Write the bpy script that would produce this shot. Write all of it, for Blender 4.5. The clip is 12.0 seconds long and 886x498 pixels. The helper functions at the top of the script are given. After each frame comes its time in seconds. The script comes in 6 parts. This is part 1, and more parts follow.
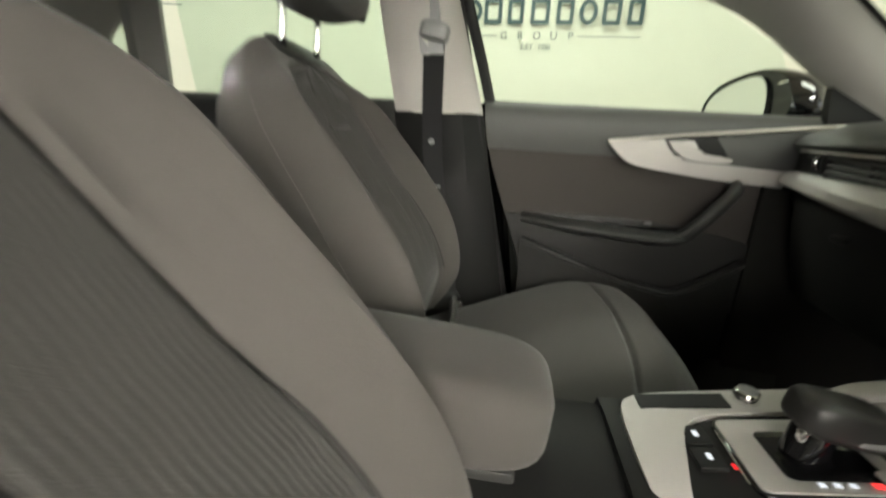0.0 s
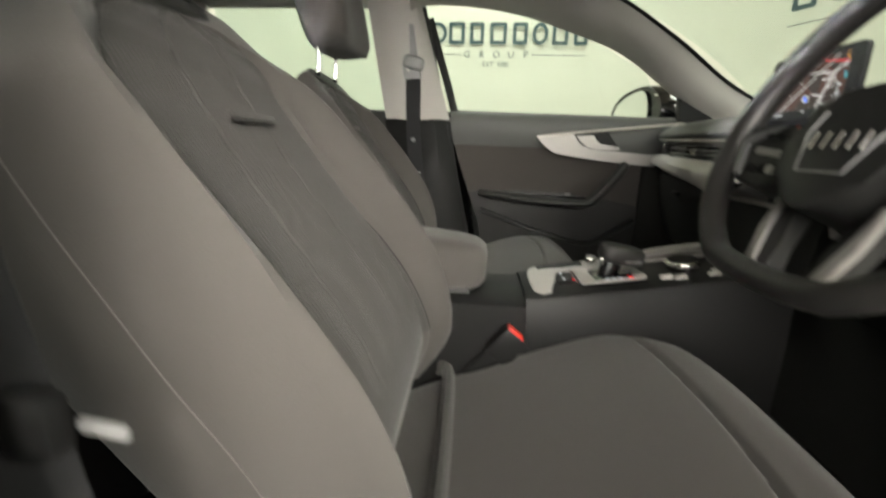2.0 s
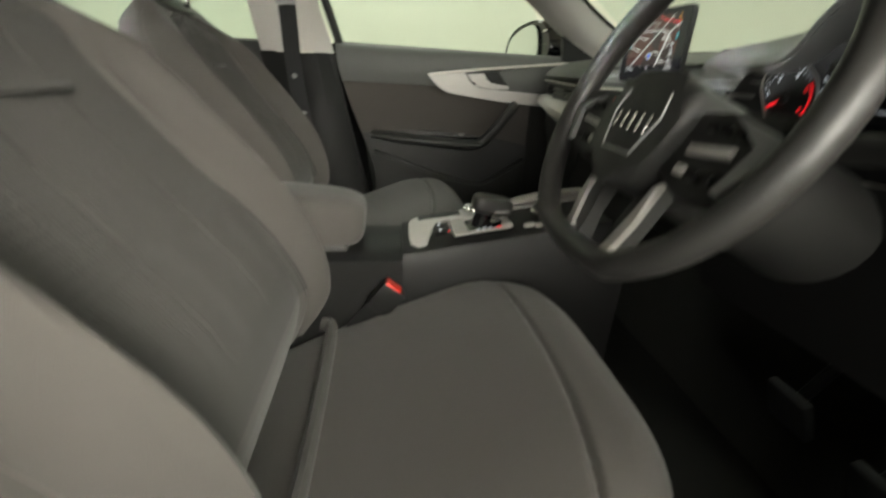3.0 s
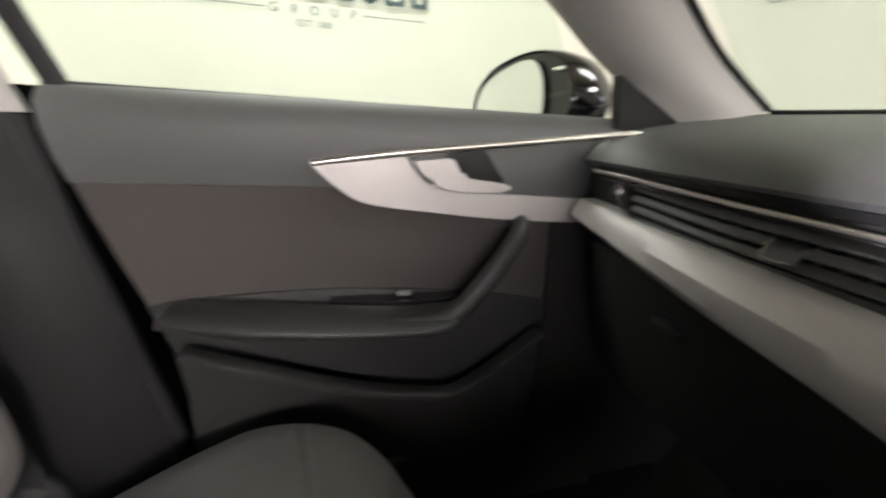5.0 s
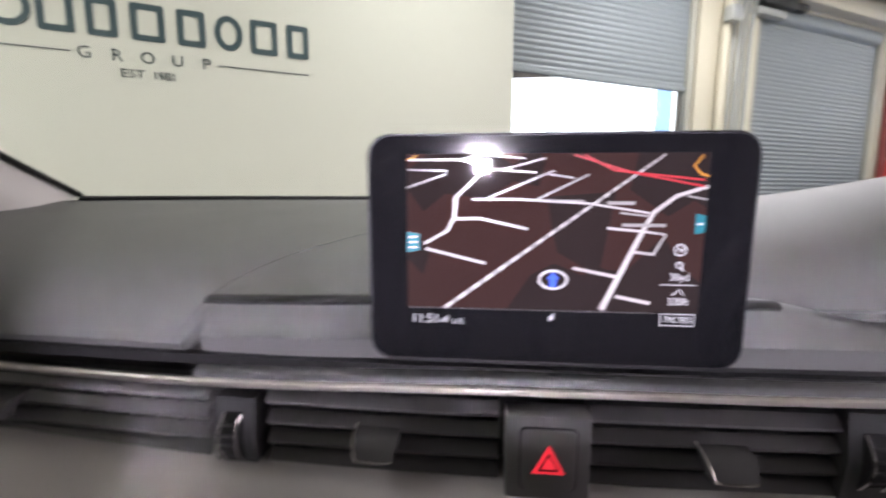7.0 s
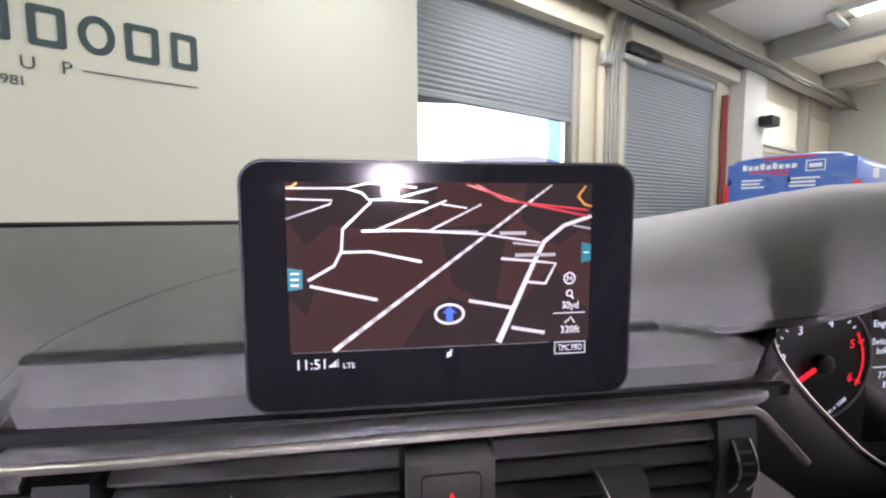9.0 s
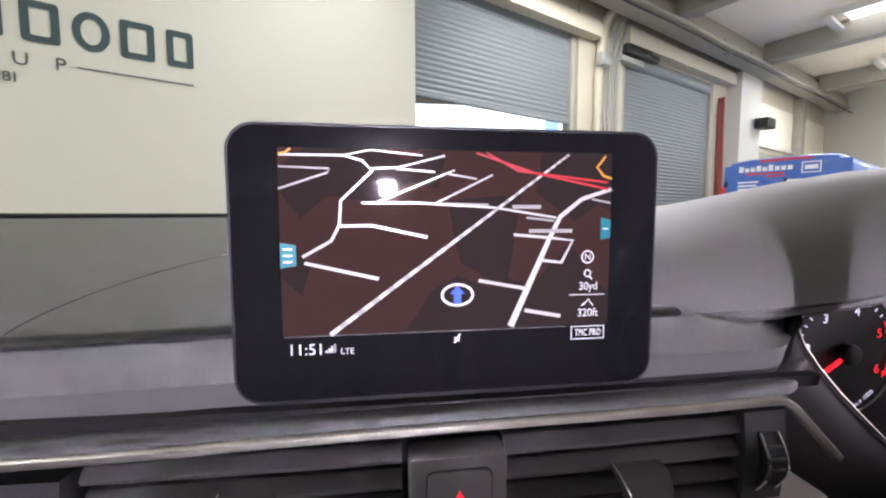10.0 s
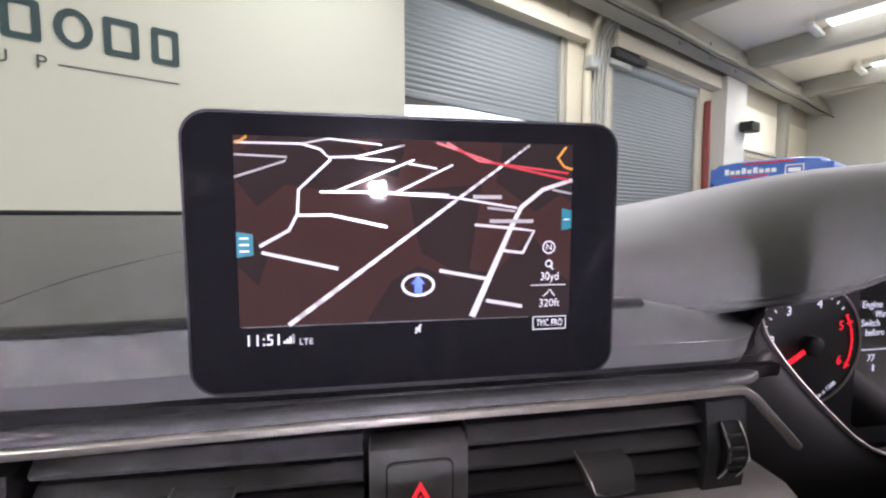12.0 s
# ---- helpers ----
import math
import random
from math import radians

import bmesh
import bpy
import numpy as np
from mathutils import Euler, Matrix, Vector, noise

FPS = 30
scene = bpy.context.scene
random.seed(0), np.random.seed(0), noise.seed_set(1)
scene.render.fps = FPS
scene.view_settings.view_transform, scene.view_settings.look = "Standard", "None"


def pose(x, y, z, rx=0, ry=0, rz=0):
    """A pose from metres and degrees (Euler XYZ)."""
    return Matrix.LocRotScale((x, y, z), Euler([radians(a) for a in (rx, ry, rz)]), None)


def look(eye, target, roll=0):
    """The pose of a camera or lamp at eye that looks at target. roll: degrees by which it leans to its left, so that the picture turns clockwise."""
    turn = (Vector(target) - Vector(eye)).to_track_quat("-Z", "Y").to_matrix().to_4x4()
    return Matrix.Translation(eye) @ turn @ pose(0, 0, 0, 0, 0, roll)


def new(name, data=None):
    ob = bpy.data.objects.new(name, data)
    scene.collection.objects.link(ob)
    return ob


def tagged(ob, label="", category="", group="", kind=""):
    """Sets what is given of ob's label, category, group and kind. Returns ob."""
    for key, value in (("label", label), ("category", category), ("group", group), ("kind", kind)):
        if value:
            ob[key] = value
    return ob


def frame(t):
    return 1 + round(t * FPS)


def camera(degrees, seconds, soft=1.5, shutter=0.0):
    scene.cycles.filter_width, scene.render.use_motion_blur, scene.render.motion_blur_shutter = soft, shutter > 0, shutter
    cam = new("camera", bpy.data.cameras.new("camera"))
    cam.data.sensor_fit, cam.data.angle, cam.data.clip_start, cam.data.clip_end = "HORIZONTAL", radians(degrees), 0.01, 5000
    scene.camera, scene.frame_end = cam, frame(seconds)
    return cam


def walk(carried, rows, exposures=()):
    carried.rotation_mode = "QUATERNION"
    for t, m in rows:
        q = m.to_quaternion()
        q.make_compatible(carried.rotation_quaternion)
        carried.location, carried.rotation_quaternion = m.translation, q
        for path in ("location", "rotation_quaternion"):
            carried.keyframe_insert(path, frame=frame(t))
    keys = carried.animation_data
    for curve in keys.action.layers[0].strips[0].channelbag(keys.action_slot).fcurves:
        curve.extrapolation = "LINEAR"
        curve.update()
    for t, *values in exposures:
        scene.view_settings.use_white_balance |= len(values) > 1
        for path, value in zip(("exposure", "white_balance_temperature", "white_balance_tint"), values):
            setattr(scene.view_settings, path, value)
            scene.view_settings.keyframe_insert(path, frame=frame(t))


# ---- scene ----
cam = camera(94.7, 12.0, soft=2.2, shutter=0.5)
PATH = [
    (0, (0.138, -0.358, 0.899), (-0.124, 1.546, 0.345), 2.6),
    (0.5, (0.081, -0.528, 1.016), (-0.201, 1.42, 0.66), 1.9),
    (1, (0.054, -0.65, 1.056), (-0.236, 1.31, 0.784), 1.8),
    (1.5, (0.104, -0.738, 0.974), (-0.143, 1.218, 0.636), 1.5),
    (2, (0.171, -0.758, 0.861), (0.032, 1.175, 0.366), 1.5),
    (2.5, (0.253, -0.77, 0.807), (0.261, 1.117, 0.144), 1.7),
    (3, (0.252, -0.757, 0.914), (0.497, 1.056, 0.104), 2.5),
    (3.2, (0.211, -0.715, 0.974), (0.527, 1.08, 0.151), 2.9),
    (4.8, (0.368, 0.055, 0.971), (0.724, 1.921, 0.344), 2.4),
    (5, (0.39, 0.121, 0.943), (0.918, 1.963, 0.369), 2.1),
    (5.5, (0.427, 0.109, 0.96), (1.627, 1.636, 0.483), 1.5),
    (6, (0.43, 0.095, 1.011), (2.119, 1.093, 0.622), 1.0),
    (6.5, (0.448, 0.068, 0.995), (2.345, 0.624, 0.688), 0.6),
    (7, (0.506, 0.038, 0.991), (2.481, 0.215, 0.726), 0.1),
    (7.5, (0.521, -0.002, 0.988), (2.505, -0.084, 0.756), -0.1),
    (7.7, (0.517, -0.004, 0.991), (2.499, -0.153, 0.77), 0.2),
    (9.5, (0.528, 0.036, 0.996), (2.504, -0.224, 0.832), -0.2),
    (10, (0.537, 0.031, 0.983), (2.512, -0.237, 0.823), -0.1),
    (10.5, (0.537, 0.031, 0.983), (2.512, -0.245, 0.825), -0.1),
    (11, (0.536, 0.029, 0.984), (2.508, -0.26, 0.828), -0.1),
    (11.5, (0.536, 0.025, 0.981), (2.508, -0.273, 0.827), -0.1),
    (12, (0.535, 0.018, 0.978), (2.505, -0.294, 0.825), -0.0),
]
walk(cam, [(t, look(eye, target, roll)) for t, eye, target, roll in PATH],
     exposures=[(0, 0.2, 6500, 4), (0.6, 0.28, 6500, 6), (1.0, 0.38, 6450, 8), (1.5, 0.34, 6400, 8), (2.2, 0.06, 6450, 5), (3.2, -0.05, 6500, 2), (5, 0.44, 6250, 18), (5.5, 0.50, 6250, 20), (6.1, 0.18, 6100, 25), (6.5, 0.14, 6050, 27), (7.2, 0.0, 6050, 29), (12, -0.02, 6000, 29)])

# ---- world and large lights ----
world = bpy.data.worlds.new("daylight")
scene.world = world
world.use_nodes = True
wn = world.node_tree.nodes
sky = wn.new("ShaderNodeTexSky")
sky.sky_type, sky.sun_disc = "NISHITA", False
sky.sun_elevation, sky.sun_rotation = radians(38), radians(184)
wn["Background"].inputs[1].default_value = 0.15
world.node_tree.links.new(sky.outputs[0], wn["Background"].inputs[0])

sun = new("sun", bpy.data.lights.new("sun", "SUN"))
sun.data.energy, sun.data.angle, sun.data.color = 4.5, radians(10), (1, 0.96, 0.92)
sun.matrix_world = look((0, -6, 24), (30, -4, 0))


def lamp_area(name, eye, target, sx, sy, watts, colour):
    ob = new(name, bpy.data.lights.new(name, "AREA"))
    ob.data.shape, ob.data.size, ob.data.size_y = "RECTANGLE", sx, sy
    ob.data.energy, ob.data.color = watts, colour
    ob.matrix_world = look(eye, target)
    return ob


# unseen lamps, added to light the car, the bay and the hall
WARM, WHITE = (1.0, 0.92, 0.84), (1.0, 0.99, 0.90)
# low fill from ahead for the driver's pillar and seat
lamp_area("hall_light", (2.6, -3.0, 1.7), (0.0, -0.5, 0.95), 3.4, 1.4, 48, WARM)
# stands for a carried torch outside the driver's door
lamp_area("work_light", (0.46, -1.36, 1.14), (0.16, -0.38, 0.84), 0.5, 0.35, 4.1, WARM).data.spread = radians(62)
# fill from behind to lift the dashboard and the passenger's door
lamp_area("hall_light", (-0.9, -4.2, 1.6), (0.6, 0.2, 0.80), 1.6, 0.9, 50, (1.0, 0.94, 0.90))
# torch again, behind the car: lights the dash, glints in the display
lamp_area("work_light", (-3.2, 0.02, 1.26), (0.72, 0.03, 0.87), 0.12, 0.12, 3.2, (0.98, 0.93, 0.96)).data.spread = radians(15)
# unseen ceiling lamps assumed over the bay
for lx, ly, lw in ((2.6, 0.1, 36), (-2.6, -1.2, 70), (0.3, 2.75, 58), (-2.6, 1.4, 44)):
    lamp_area("bay_light", (lx, ly, 3.3), (lx, ly, 0), 1.5, 0.6, lw, WHITE if ly < 0 else (0.97, 1.0, 0.87))
# unseen fill for the hall, standing for light from its rooflights
for lx, ly, lw in ((5.2, -3.0, 240), (6.0, -7.5, 150), (9.0, -11.0, 150)):
    lamp_area("hall_light", (lx, ly, 4.4), (lx + 0.6, ly, 0), 1.6, 1.6, lw, WHITE)
# no real lamps: points added out of view to brighten the ceiling
for lx, ly in ((5.4, -8.2), (8.0, -12.8)):
    fill = new("hall_lamp", bpy.data.lights.new("hall_lamp", "POINT"))
    fill.data.energy, fill.data.color, fill.data.shadow_soft_size = 150, (1.0, 0.95, 0.84), 0.5
    fill.location = (lx, ly, 3.3)

# ---- materials ----


def mat(name, base, rough=0.6, metal=0.0, bump=0.0, scale=200.0, vary=0.12, vscale=6.0, kind="noise", coat=0.0, sheen=0.0, spec=0.5):
    m = bpy.data.materials.new(name)
    m.use_nodes = True
    nt, n = m.node_tree, m.node_tree.nodes
    b = n["Principled BSDF"]
    b.inputs["Roughness"].default_value, b.inputs["Metallic"].default_value = rough, metal
    b.inputs["Coat Weight"].default_value, b.inputs["Sheen Weight"].default_value = coat, sheen
    b.inputs["Specular IOR Level"].default_value = spec
    co = n.new("ShaderNodeTexCoord")
    a, f = n.new("ShaderNodeTexNoise"), n.new("ShaderNodeTexNoise")
    a.inputs["Scale"].default_value, a.inputs["Detail"].default_value = vscale, 4
    f.inputs["Scale"].default_value, f.inputs["Detail"].default_value = scale, 2
    mix = n.new("ShaderNodeMix")
    mix.data_type = "RGBA"
    mix.inputs[6].default_value = (*[c * (1 - vary) for c in base], 1)
    mix.inputs[7].default_value = (*[min(1, c * (1 + vary)) for c in base], 1)
    add = n.new("ShaderNodeMath")
    add.operation = "MULTIPLY_ADD"
    add.inputs[1].default_value = 0.5
    for t in (a, f):
        nt.links.new(co.outputs["Object"], t.inputs["Vector"])
    half = n.new("ShaderNodeMath")
    half.operation = "MULTIPLY"
    half.inputs[1].default_value = 0.5
    nt.links.new(a.outputs["Fac"], half.inputs[0])
    nt.links.new(f.outputs["Fac"], add.inputs[0])
    nt.links.new(half.outputs[0], add.inputs[2])
    nt.links.new(add.outputs[0], mix.inputs[0])
    nt.links.new(mix.outputs[2], b.inputs["Base Color"])
    ro = n.new("ShaderNodeMapRange")
    ro.inputs["To Min"].default_value, ro.inputs["To Max"].default_value = max(0, rough - 0.08), min(1, rough + 0.08)
    nt.links.new(a.outputs["Fac"], ro.inputs["Value"])
    nt.links.new(ro.outputs[0], b.inputs["Roughness"])
    if bump:
        bp = n.new("ShaderNodeBump")
        bp.inputs["Strength"].default_value, bp.inputs["Distance"].default_value = bump, 0.001
        src = f
        if kind == "grain":
            src = n.new("ShaderNodeTexVoronoi")
            src.inputs["Scale"].default_value = scale
            nt.links.new(co.outputs["Object"], src.inputs["Vector"])
            nt.links.new(src.outputs["Distance"], bp.inputs["Height"])
        elif kind == "weave":
            w1, w2 = n.new("ShaderNodeTexWave"), n.new("ShaderNodeTexWave")
            w1.bands_direction, w2.bands_direction = "Z", "Y"
            for w in (w1, w2):
                w.inputs["Scale"].default_value, w.inputs["Distortion"].default_value = scale, 0.6
                nt.links.new(co.outputs["Object"], w.inputs["Vector"])
            mx = n.new("ShaderNodeMath")
            mx.operation = "MULTIPLY_ADD"
            mx.inputs[1].default_value = 1.0
            nt.links.new(w2.outputs["Fac"], mx.inputs[0])
            nt.links.new(w1.outputs["Fac"], mx.inputs[2])
            nt.links.new(mx.outputs[0], bp.inputs["Height"])
        else:
            nt.links.new(f.outputs["Fac"], bp.inputs["Height"])
        nt.links.new(bp.outputs[0], b.inputs["Normal"])
    return m


def glow(name, colour, strength):
    m = bpy.data.materials.new(name)
    m.use_nodes = True
    b = m.node_tree.nodes["Principled BSDF"]
    b.inputs["Base Color"].default_value = (*[0.3 * c for c in colour], 1)
    b.inputs["Roughness"].default_value = 0.25
    b.inputs["Emission Color"].default_value, b.inputs["Emission Strength"].default_value = (*colour, 1), strength
    return m


def clear(name, tint, gloss=0.06):
    m = bpy.data.materials.new(name)
    m.use_nodes = True
    nt, n = m.node_tree, m.node_tree.nodes
    n.remove(n["Principled BSDF"])
    tr, gl, mx, fr = n.new("ShaderNodeBsdfTransparent"), n.new("ShaderNodeBsdfGlossy"), n.new("ShaderNodeMixShader"), n.new("ShaderNodeLayerWeight")
    tr.inputs[0].default_value = (*tint, 1)
    gl.inputs["Roughness"].default_value = 0.01
    pw = n.new("ShaderNodeMath")
    pw.operation = "POWER"
    pw.inputs[1].default_value = 4.0
    sc = n.new("ShaderNodeMath")
    sc.operation = "MULTIPLY_ADD"
    sc.inputs[1].default_value, sc.inputs[2].default_value = 0.25, gloss / 2
    nt.links.new(fr.outputs["Facing"], pw.inputs[0])
    nt.links.new(pw.outputs[0], sc.inputs[0])
    nt.links.new(sc.outputs[0], mx.inputs[0])
    nt.links.new(tr.outputs[0], mx.inputs[1])
    nt.links.new(gl.outputs[0], mx.inputs[2])
    nt.links.new(mx.outputs[0], n["Material Output"].inputs[0])
    return m


FABRIC = mat("seat_fabric", (0.064, 0.059, 0.054), 0.92, bump=0.35, scale=900, vary=0.14, vscale=9, sheen=0.12)
# darker than seat_fabric, in part for the shade between the bolsters
RIBBED = mat("ribbed_seat_fabric", (0.046, 0.044, 0.041), 0.92, bump=0.4, scale=900, vary=0.16, vscale=9, sheen=0.1)
STITCH = mat("pale_stitching", (0.12, 0.112, 0.104), 0.8, bump=0.4, scale=900)
# near-black colour for the shadow in the seat's creases
SEAMSHADE = mat("seam_shade", (0.016, 0.015, 0.014), 0.9, bump=0.4, scale=900)
REARFAB = mat("rear_fabric", (0.022, 0.022, 0.023), 0.92, bump=0.35, scale=900, vary=0.14, sheen=0.05)
SOFT = mat("soft_black_plastic", (0.086, 0.088, 0.084), 0.55, bump=0.10, scale=1500, kind="grain", vary=0.07)
SMOOTHP = mat("smooth_grey_plastic", (0.052, 0.052, 0.051), 0.5, bump=0.05, scale=1800, vary=0.06)
DISPG = mat("display_glass", (0.006, 0.006, 0.007), 0.06, vary=0.1, spec=0.3)
SATCHR = mat("satin_chrome", (0.60, 0.57, 0.53), 0.32, metal=1.0, bump=0.05, scale=1200, vary=0.04)
VENTP = mat("vent_plastic", (0.064, 0.063, 0.062), 0.45, bump=0.05, scale=1600, vary=0.08)
SWITCHP = mat("switch_plastic", (0.11, 0.106, 0.103), 0.5, bump=0.06, scale=1800, vary=0.06)
CASING = mat("display_casing", (0.008, 0.008, 0.009), 0.42, vary=0.1, spec=0.25)
DARK = mat("dark_plastic", (0.026, 0.026, 0.025), 0.48, bump=0.12, scale=1400, kind="grain", vary=0.12, spec=0.42)
BLACK = mat("black_plastic", (0.012, 0.012, 0.012), 0.5, vary=0.15, spec=0.2)
GLOSSB = mat("gloss_black", (0.006, 0.006, 0.007), 0.08, vary=0.1, coat=0.5)
DOORFAB = mat("door_fabric", (0.058, 0.052, 0.047), 0.9, bump=0.35, scale=900, vary=0.12, vscale=12)
SILVER = mat("brushed_silver", (0.47, 0.45, 0.43), 0.5, metal=0.2, bump=0.12, scale=900, vary=0.06)
SATIN = mat("satin_grey", (0.26, 0.26, 0.26), 0.4, metal=0.3, vary=0.05)
CHROME = mat("chrome", (0.85, 0.84, 0.82), 0.12, metal=1.0, vary=0.02)
PILLAR = mat("pillar_trim", (0.47, 0.45, 0.425), 0.85, bump=0.3, scale=900, vary=0.06)
LABELP = mat("label_paper", (0.62, 0.58, 0.52), 0.7, vary=0.12, vscale=60)
LINING = mat("roof_lining", (0.43, 0.42, 0.395), 0.95, bump=0.4, scale=700, vary=0.08)
# paler copy of the lower trim: torch light on the driver's side
LITTRIM = mat("torchlit_trim", (0.20, 0.195, 0.19), 0.6, bump=0.15, scale=900, vary=0.08)
CARPET = mat("carpet", (0.03, 0.03, 0.028), 1.0, bump=0.9, scale=500, vary=0.3, spec=0.1)
RUBBER = mat("rubber", (0.012, 0.012, 0.012), 0.7, bump=0.2, scale=300)
LEATHER = mat("wheel_leather", (0.026, 0.025, 0.024), 0.38, bump=0.18, scale=1100, kind="grain", vary=0.1)
WEBBING = mat("belt_webbing", (0.02, 0.02, 0.021), 0.8, bump=0.6, scale=600, kind="weave")
REDPL = mat("red_plastic", (0.55, 0.03, 0.02), 0.4, vary=0.05)
MIRROR = mat("mirror_glass", (0.9, 0.92, 0.9), 0.02, metal=1.0, vary=0.01)
GLASS = clear("window_glass", (0.93, 0.97, 0.94))
TINTED = clear("rear_glass", (0.86, 0.92, 0.88))
PAINTW = mat("white_wall_paint", (0.745, 0.725, 0.635), 0.75, bump=0.15, scale=60, vary=0.025, vscale=0.7)
SIGNP = mat("sign_slate", (0.05, 0.085, 0.095), 0.6, vary=0.06)
SIGNG = mat("sign_grey", (0.10, 0.12, 0.12), 0.6, vary=0.06)
CONCRETE = mat("floor_concrete", (0.36, 0.355, 0.335), 0.45, bump=0.3, scale=30, vary=0.25, vscale=0.8)
SHUTTER = mat("shutter_steel", (0.185, 0.202, 0.215), 0.5, metal=0.15, bump=0.1, scale=40, vary=0.12, vscale=1.5)
CREAM = mat("cream_paint", (0.50, 0.45, 0.35), 0.7, bump=0.25, scale=40, vary=0.2, vscale=1.2)
WHITEP = mat("white_paint", (0.55, 0.54, 0.49), 0.7, bump=0.2, scale=40, vary=0.12, vscale=1.0)
STEEL = mat("roof_steel", (0.31, 0.295, 0.25), 0.65, metal=0.1, bump=0.3, scale=30, vary=0.35, vscale=2.5)
BOARD = mat("ceiling_board", (0.76, 0.70, 0.57), 0.85, bump=0.2, scale=20, vary=0.1, vscale=0.8)
PIPE = mat("grey_pipe", (0.33, 0.33, 0.31), 0.5, vary=0.1)
VANBLUE = mat("blue_van_paint", (0.045, 0.13, 0.46), 0.3, vary=0.04, coat=0.6)
VANWHITE = mat("white_lettering", (0.8, 0.8, 0.8), 0.5, vary=0.02)
VANRED = mat("red_lettering", (0.6, 0.03, 0.03), 0.5, vary=0.03)
REDCURT = mat("red_strip", (0.26, 0.045, 0.04), 0.6, vary=0.2)
# brick and roof paler than their own colour, to stand for glare
BRICK = mat("overlit_brick", (0.72, 0.52, 0.47), 0.9, vary=0.08, vscale=2)
SLATE = mat("overlit_roof", (0.62, 0.60, 0.62), 0.8, vary=0.1)
FARBLUE = mat("far_blue_cladding", (0.45, 0.6, 0.85), 0.5, vary=0.05)
TARMAC = mat("tarmac", (0.06, 0.06, 0.06), 0.9, bump=0.5, scale=60, vary=0.2)
SKYB = glow("white_sky", (1.0, 1.0, 1.0), 2.2)
SKYL = glow("rooflight", (1.0, 0.98, 0.9), 4.5)

# ---- builders ----


def thing(name, label, category, group="", at=(0, 0, 0), kind=""):
    ob = new(name)
    ob.location = at
    ob.empty_display_size = 0.05
    return tagged(ob, label, category, group, kind)


def part(name, bm, material, parent=None, label="", smooth=True, mats=()):
    bmesh.ops.recalc_face_normals(bm, faces=bm.faces)
    me = bpy.data.meshes.new(name)
    bm.to_mesh(me)
    bm.free()
    for m in (material, *mats):
        me.materials.append(m)
    if smooth:
        me.shade_smooth()
        me.set_sharp_from_angle(angle=radians(38))
    ob = new(name, me)
    if parent is not None:
        ob.parent = parent
    if label:
        ob["label"] = label
    return ob


def box(c, s, bevel=0.003, seg=2, m=None):
    bm = bmesh.new()
    bmesh.ops.create_cube(bm, size=1, matrix=Matrix.Diagonal((*s, 1)))
    if bevel:
        bmesh.ops.bevel(bm, geom=bm.edges[:], offset=min(bevel, 0.45 * min(s)), segments=seg, profile=0.5, affect="EDGES")
    bmesh.ops.transform(bm, matrix=Matrix.Translation(c) @ (m or Matrix()), verts=bm.verts)
    return bm


def cyl(c, r, h, m=None, seg=32, r2=None, bevel=0.0):
    bm = bmesh.new()
    bmesh.ops.create_cone(bm, cap_ends=True, segments=seg, radius1=r, radius2=r if r2 is None else r2, depth=h)
    if bevel:
        es = [e for e in bm.edges if len(e.link_faces) == 2 and e.calc_face_angle(0) > 0.8]
        bmesh.ops.bevel(bm, geom=es, offset=bevel, segments=2, profile=0.5, affect="EDGES")
    bmesh.ops.transform(bm, matrix=Matrix.Translation(c) @ (m or Matrix()), verts=bm.verts)
    return bm


def join(*bms):
    """One bmesh out of several."""
    out = bmesh.new()
    for b in bms:
        me = bpy.data.meshes.new("tmp")
        b.to_mesh(me)
        b.free()
        out.from_mesh(me)
        bpy.data.meshes.remove(me)
    return out


def grid(P, closed=False, caps=False):
    """A skin over rows of points; closed: each row is a ring; caps: the first and last rings are closed."""
    bm = bmesh.new()
    V = [[bm.verts.new(p) for p in row] for row in P]
    n = len(V[0])
    for a, b in zip(V, V[1:]):
        for j in range(n if closed else n - 1):
            bm.faces.new((a[j], a[(j + 1) % n], b[(j + 1) % n], b[j]))
    if caps:
        bm.faces.new(V[0][::-1])
        bm.faces.new(V[-1])
    return bm


def slab(P, off):
    """A sheet of points given the thickness off, a vector or a function of a point."""
    f = off if callable(off) else (lambda p: off)
    rows = []
    for row in P:
        row = [Vector(p) for p in row]
        rows.append(row + [p + Vector(f(p)) for p in row[::-1]])
    return grid(rows, closed=True, caps=True)


def smooth_path(pts, n=8):
    """Catmull-Rom through the points."""
    p = [Vector(q) for q in pts]
    p = [2 * p[0] - p[1]] + p + [2 * p[-1] - p[-2]]
    out = []
    for a, b, c, d in zip(p, p[1:], p[2:], p[3:]):
        for i in range(n):
            t = i / n
            out.append(0.5 * (2 * b + (c - a) * t + (2 * a - 5 * b + 4 * c - d) * t * t + (3 * b - a - 3 * c + d) * t**3))
    return out + [p[-2]]


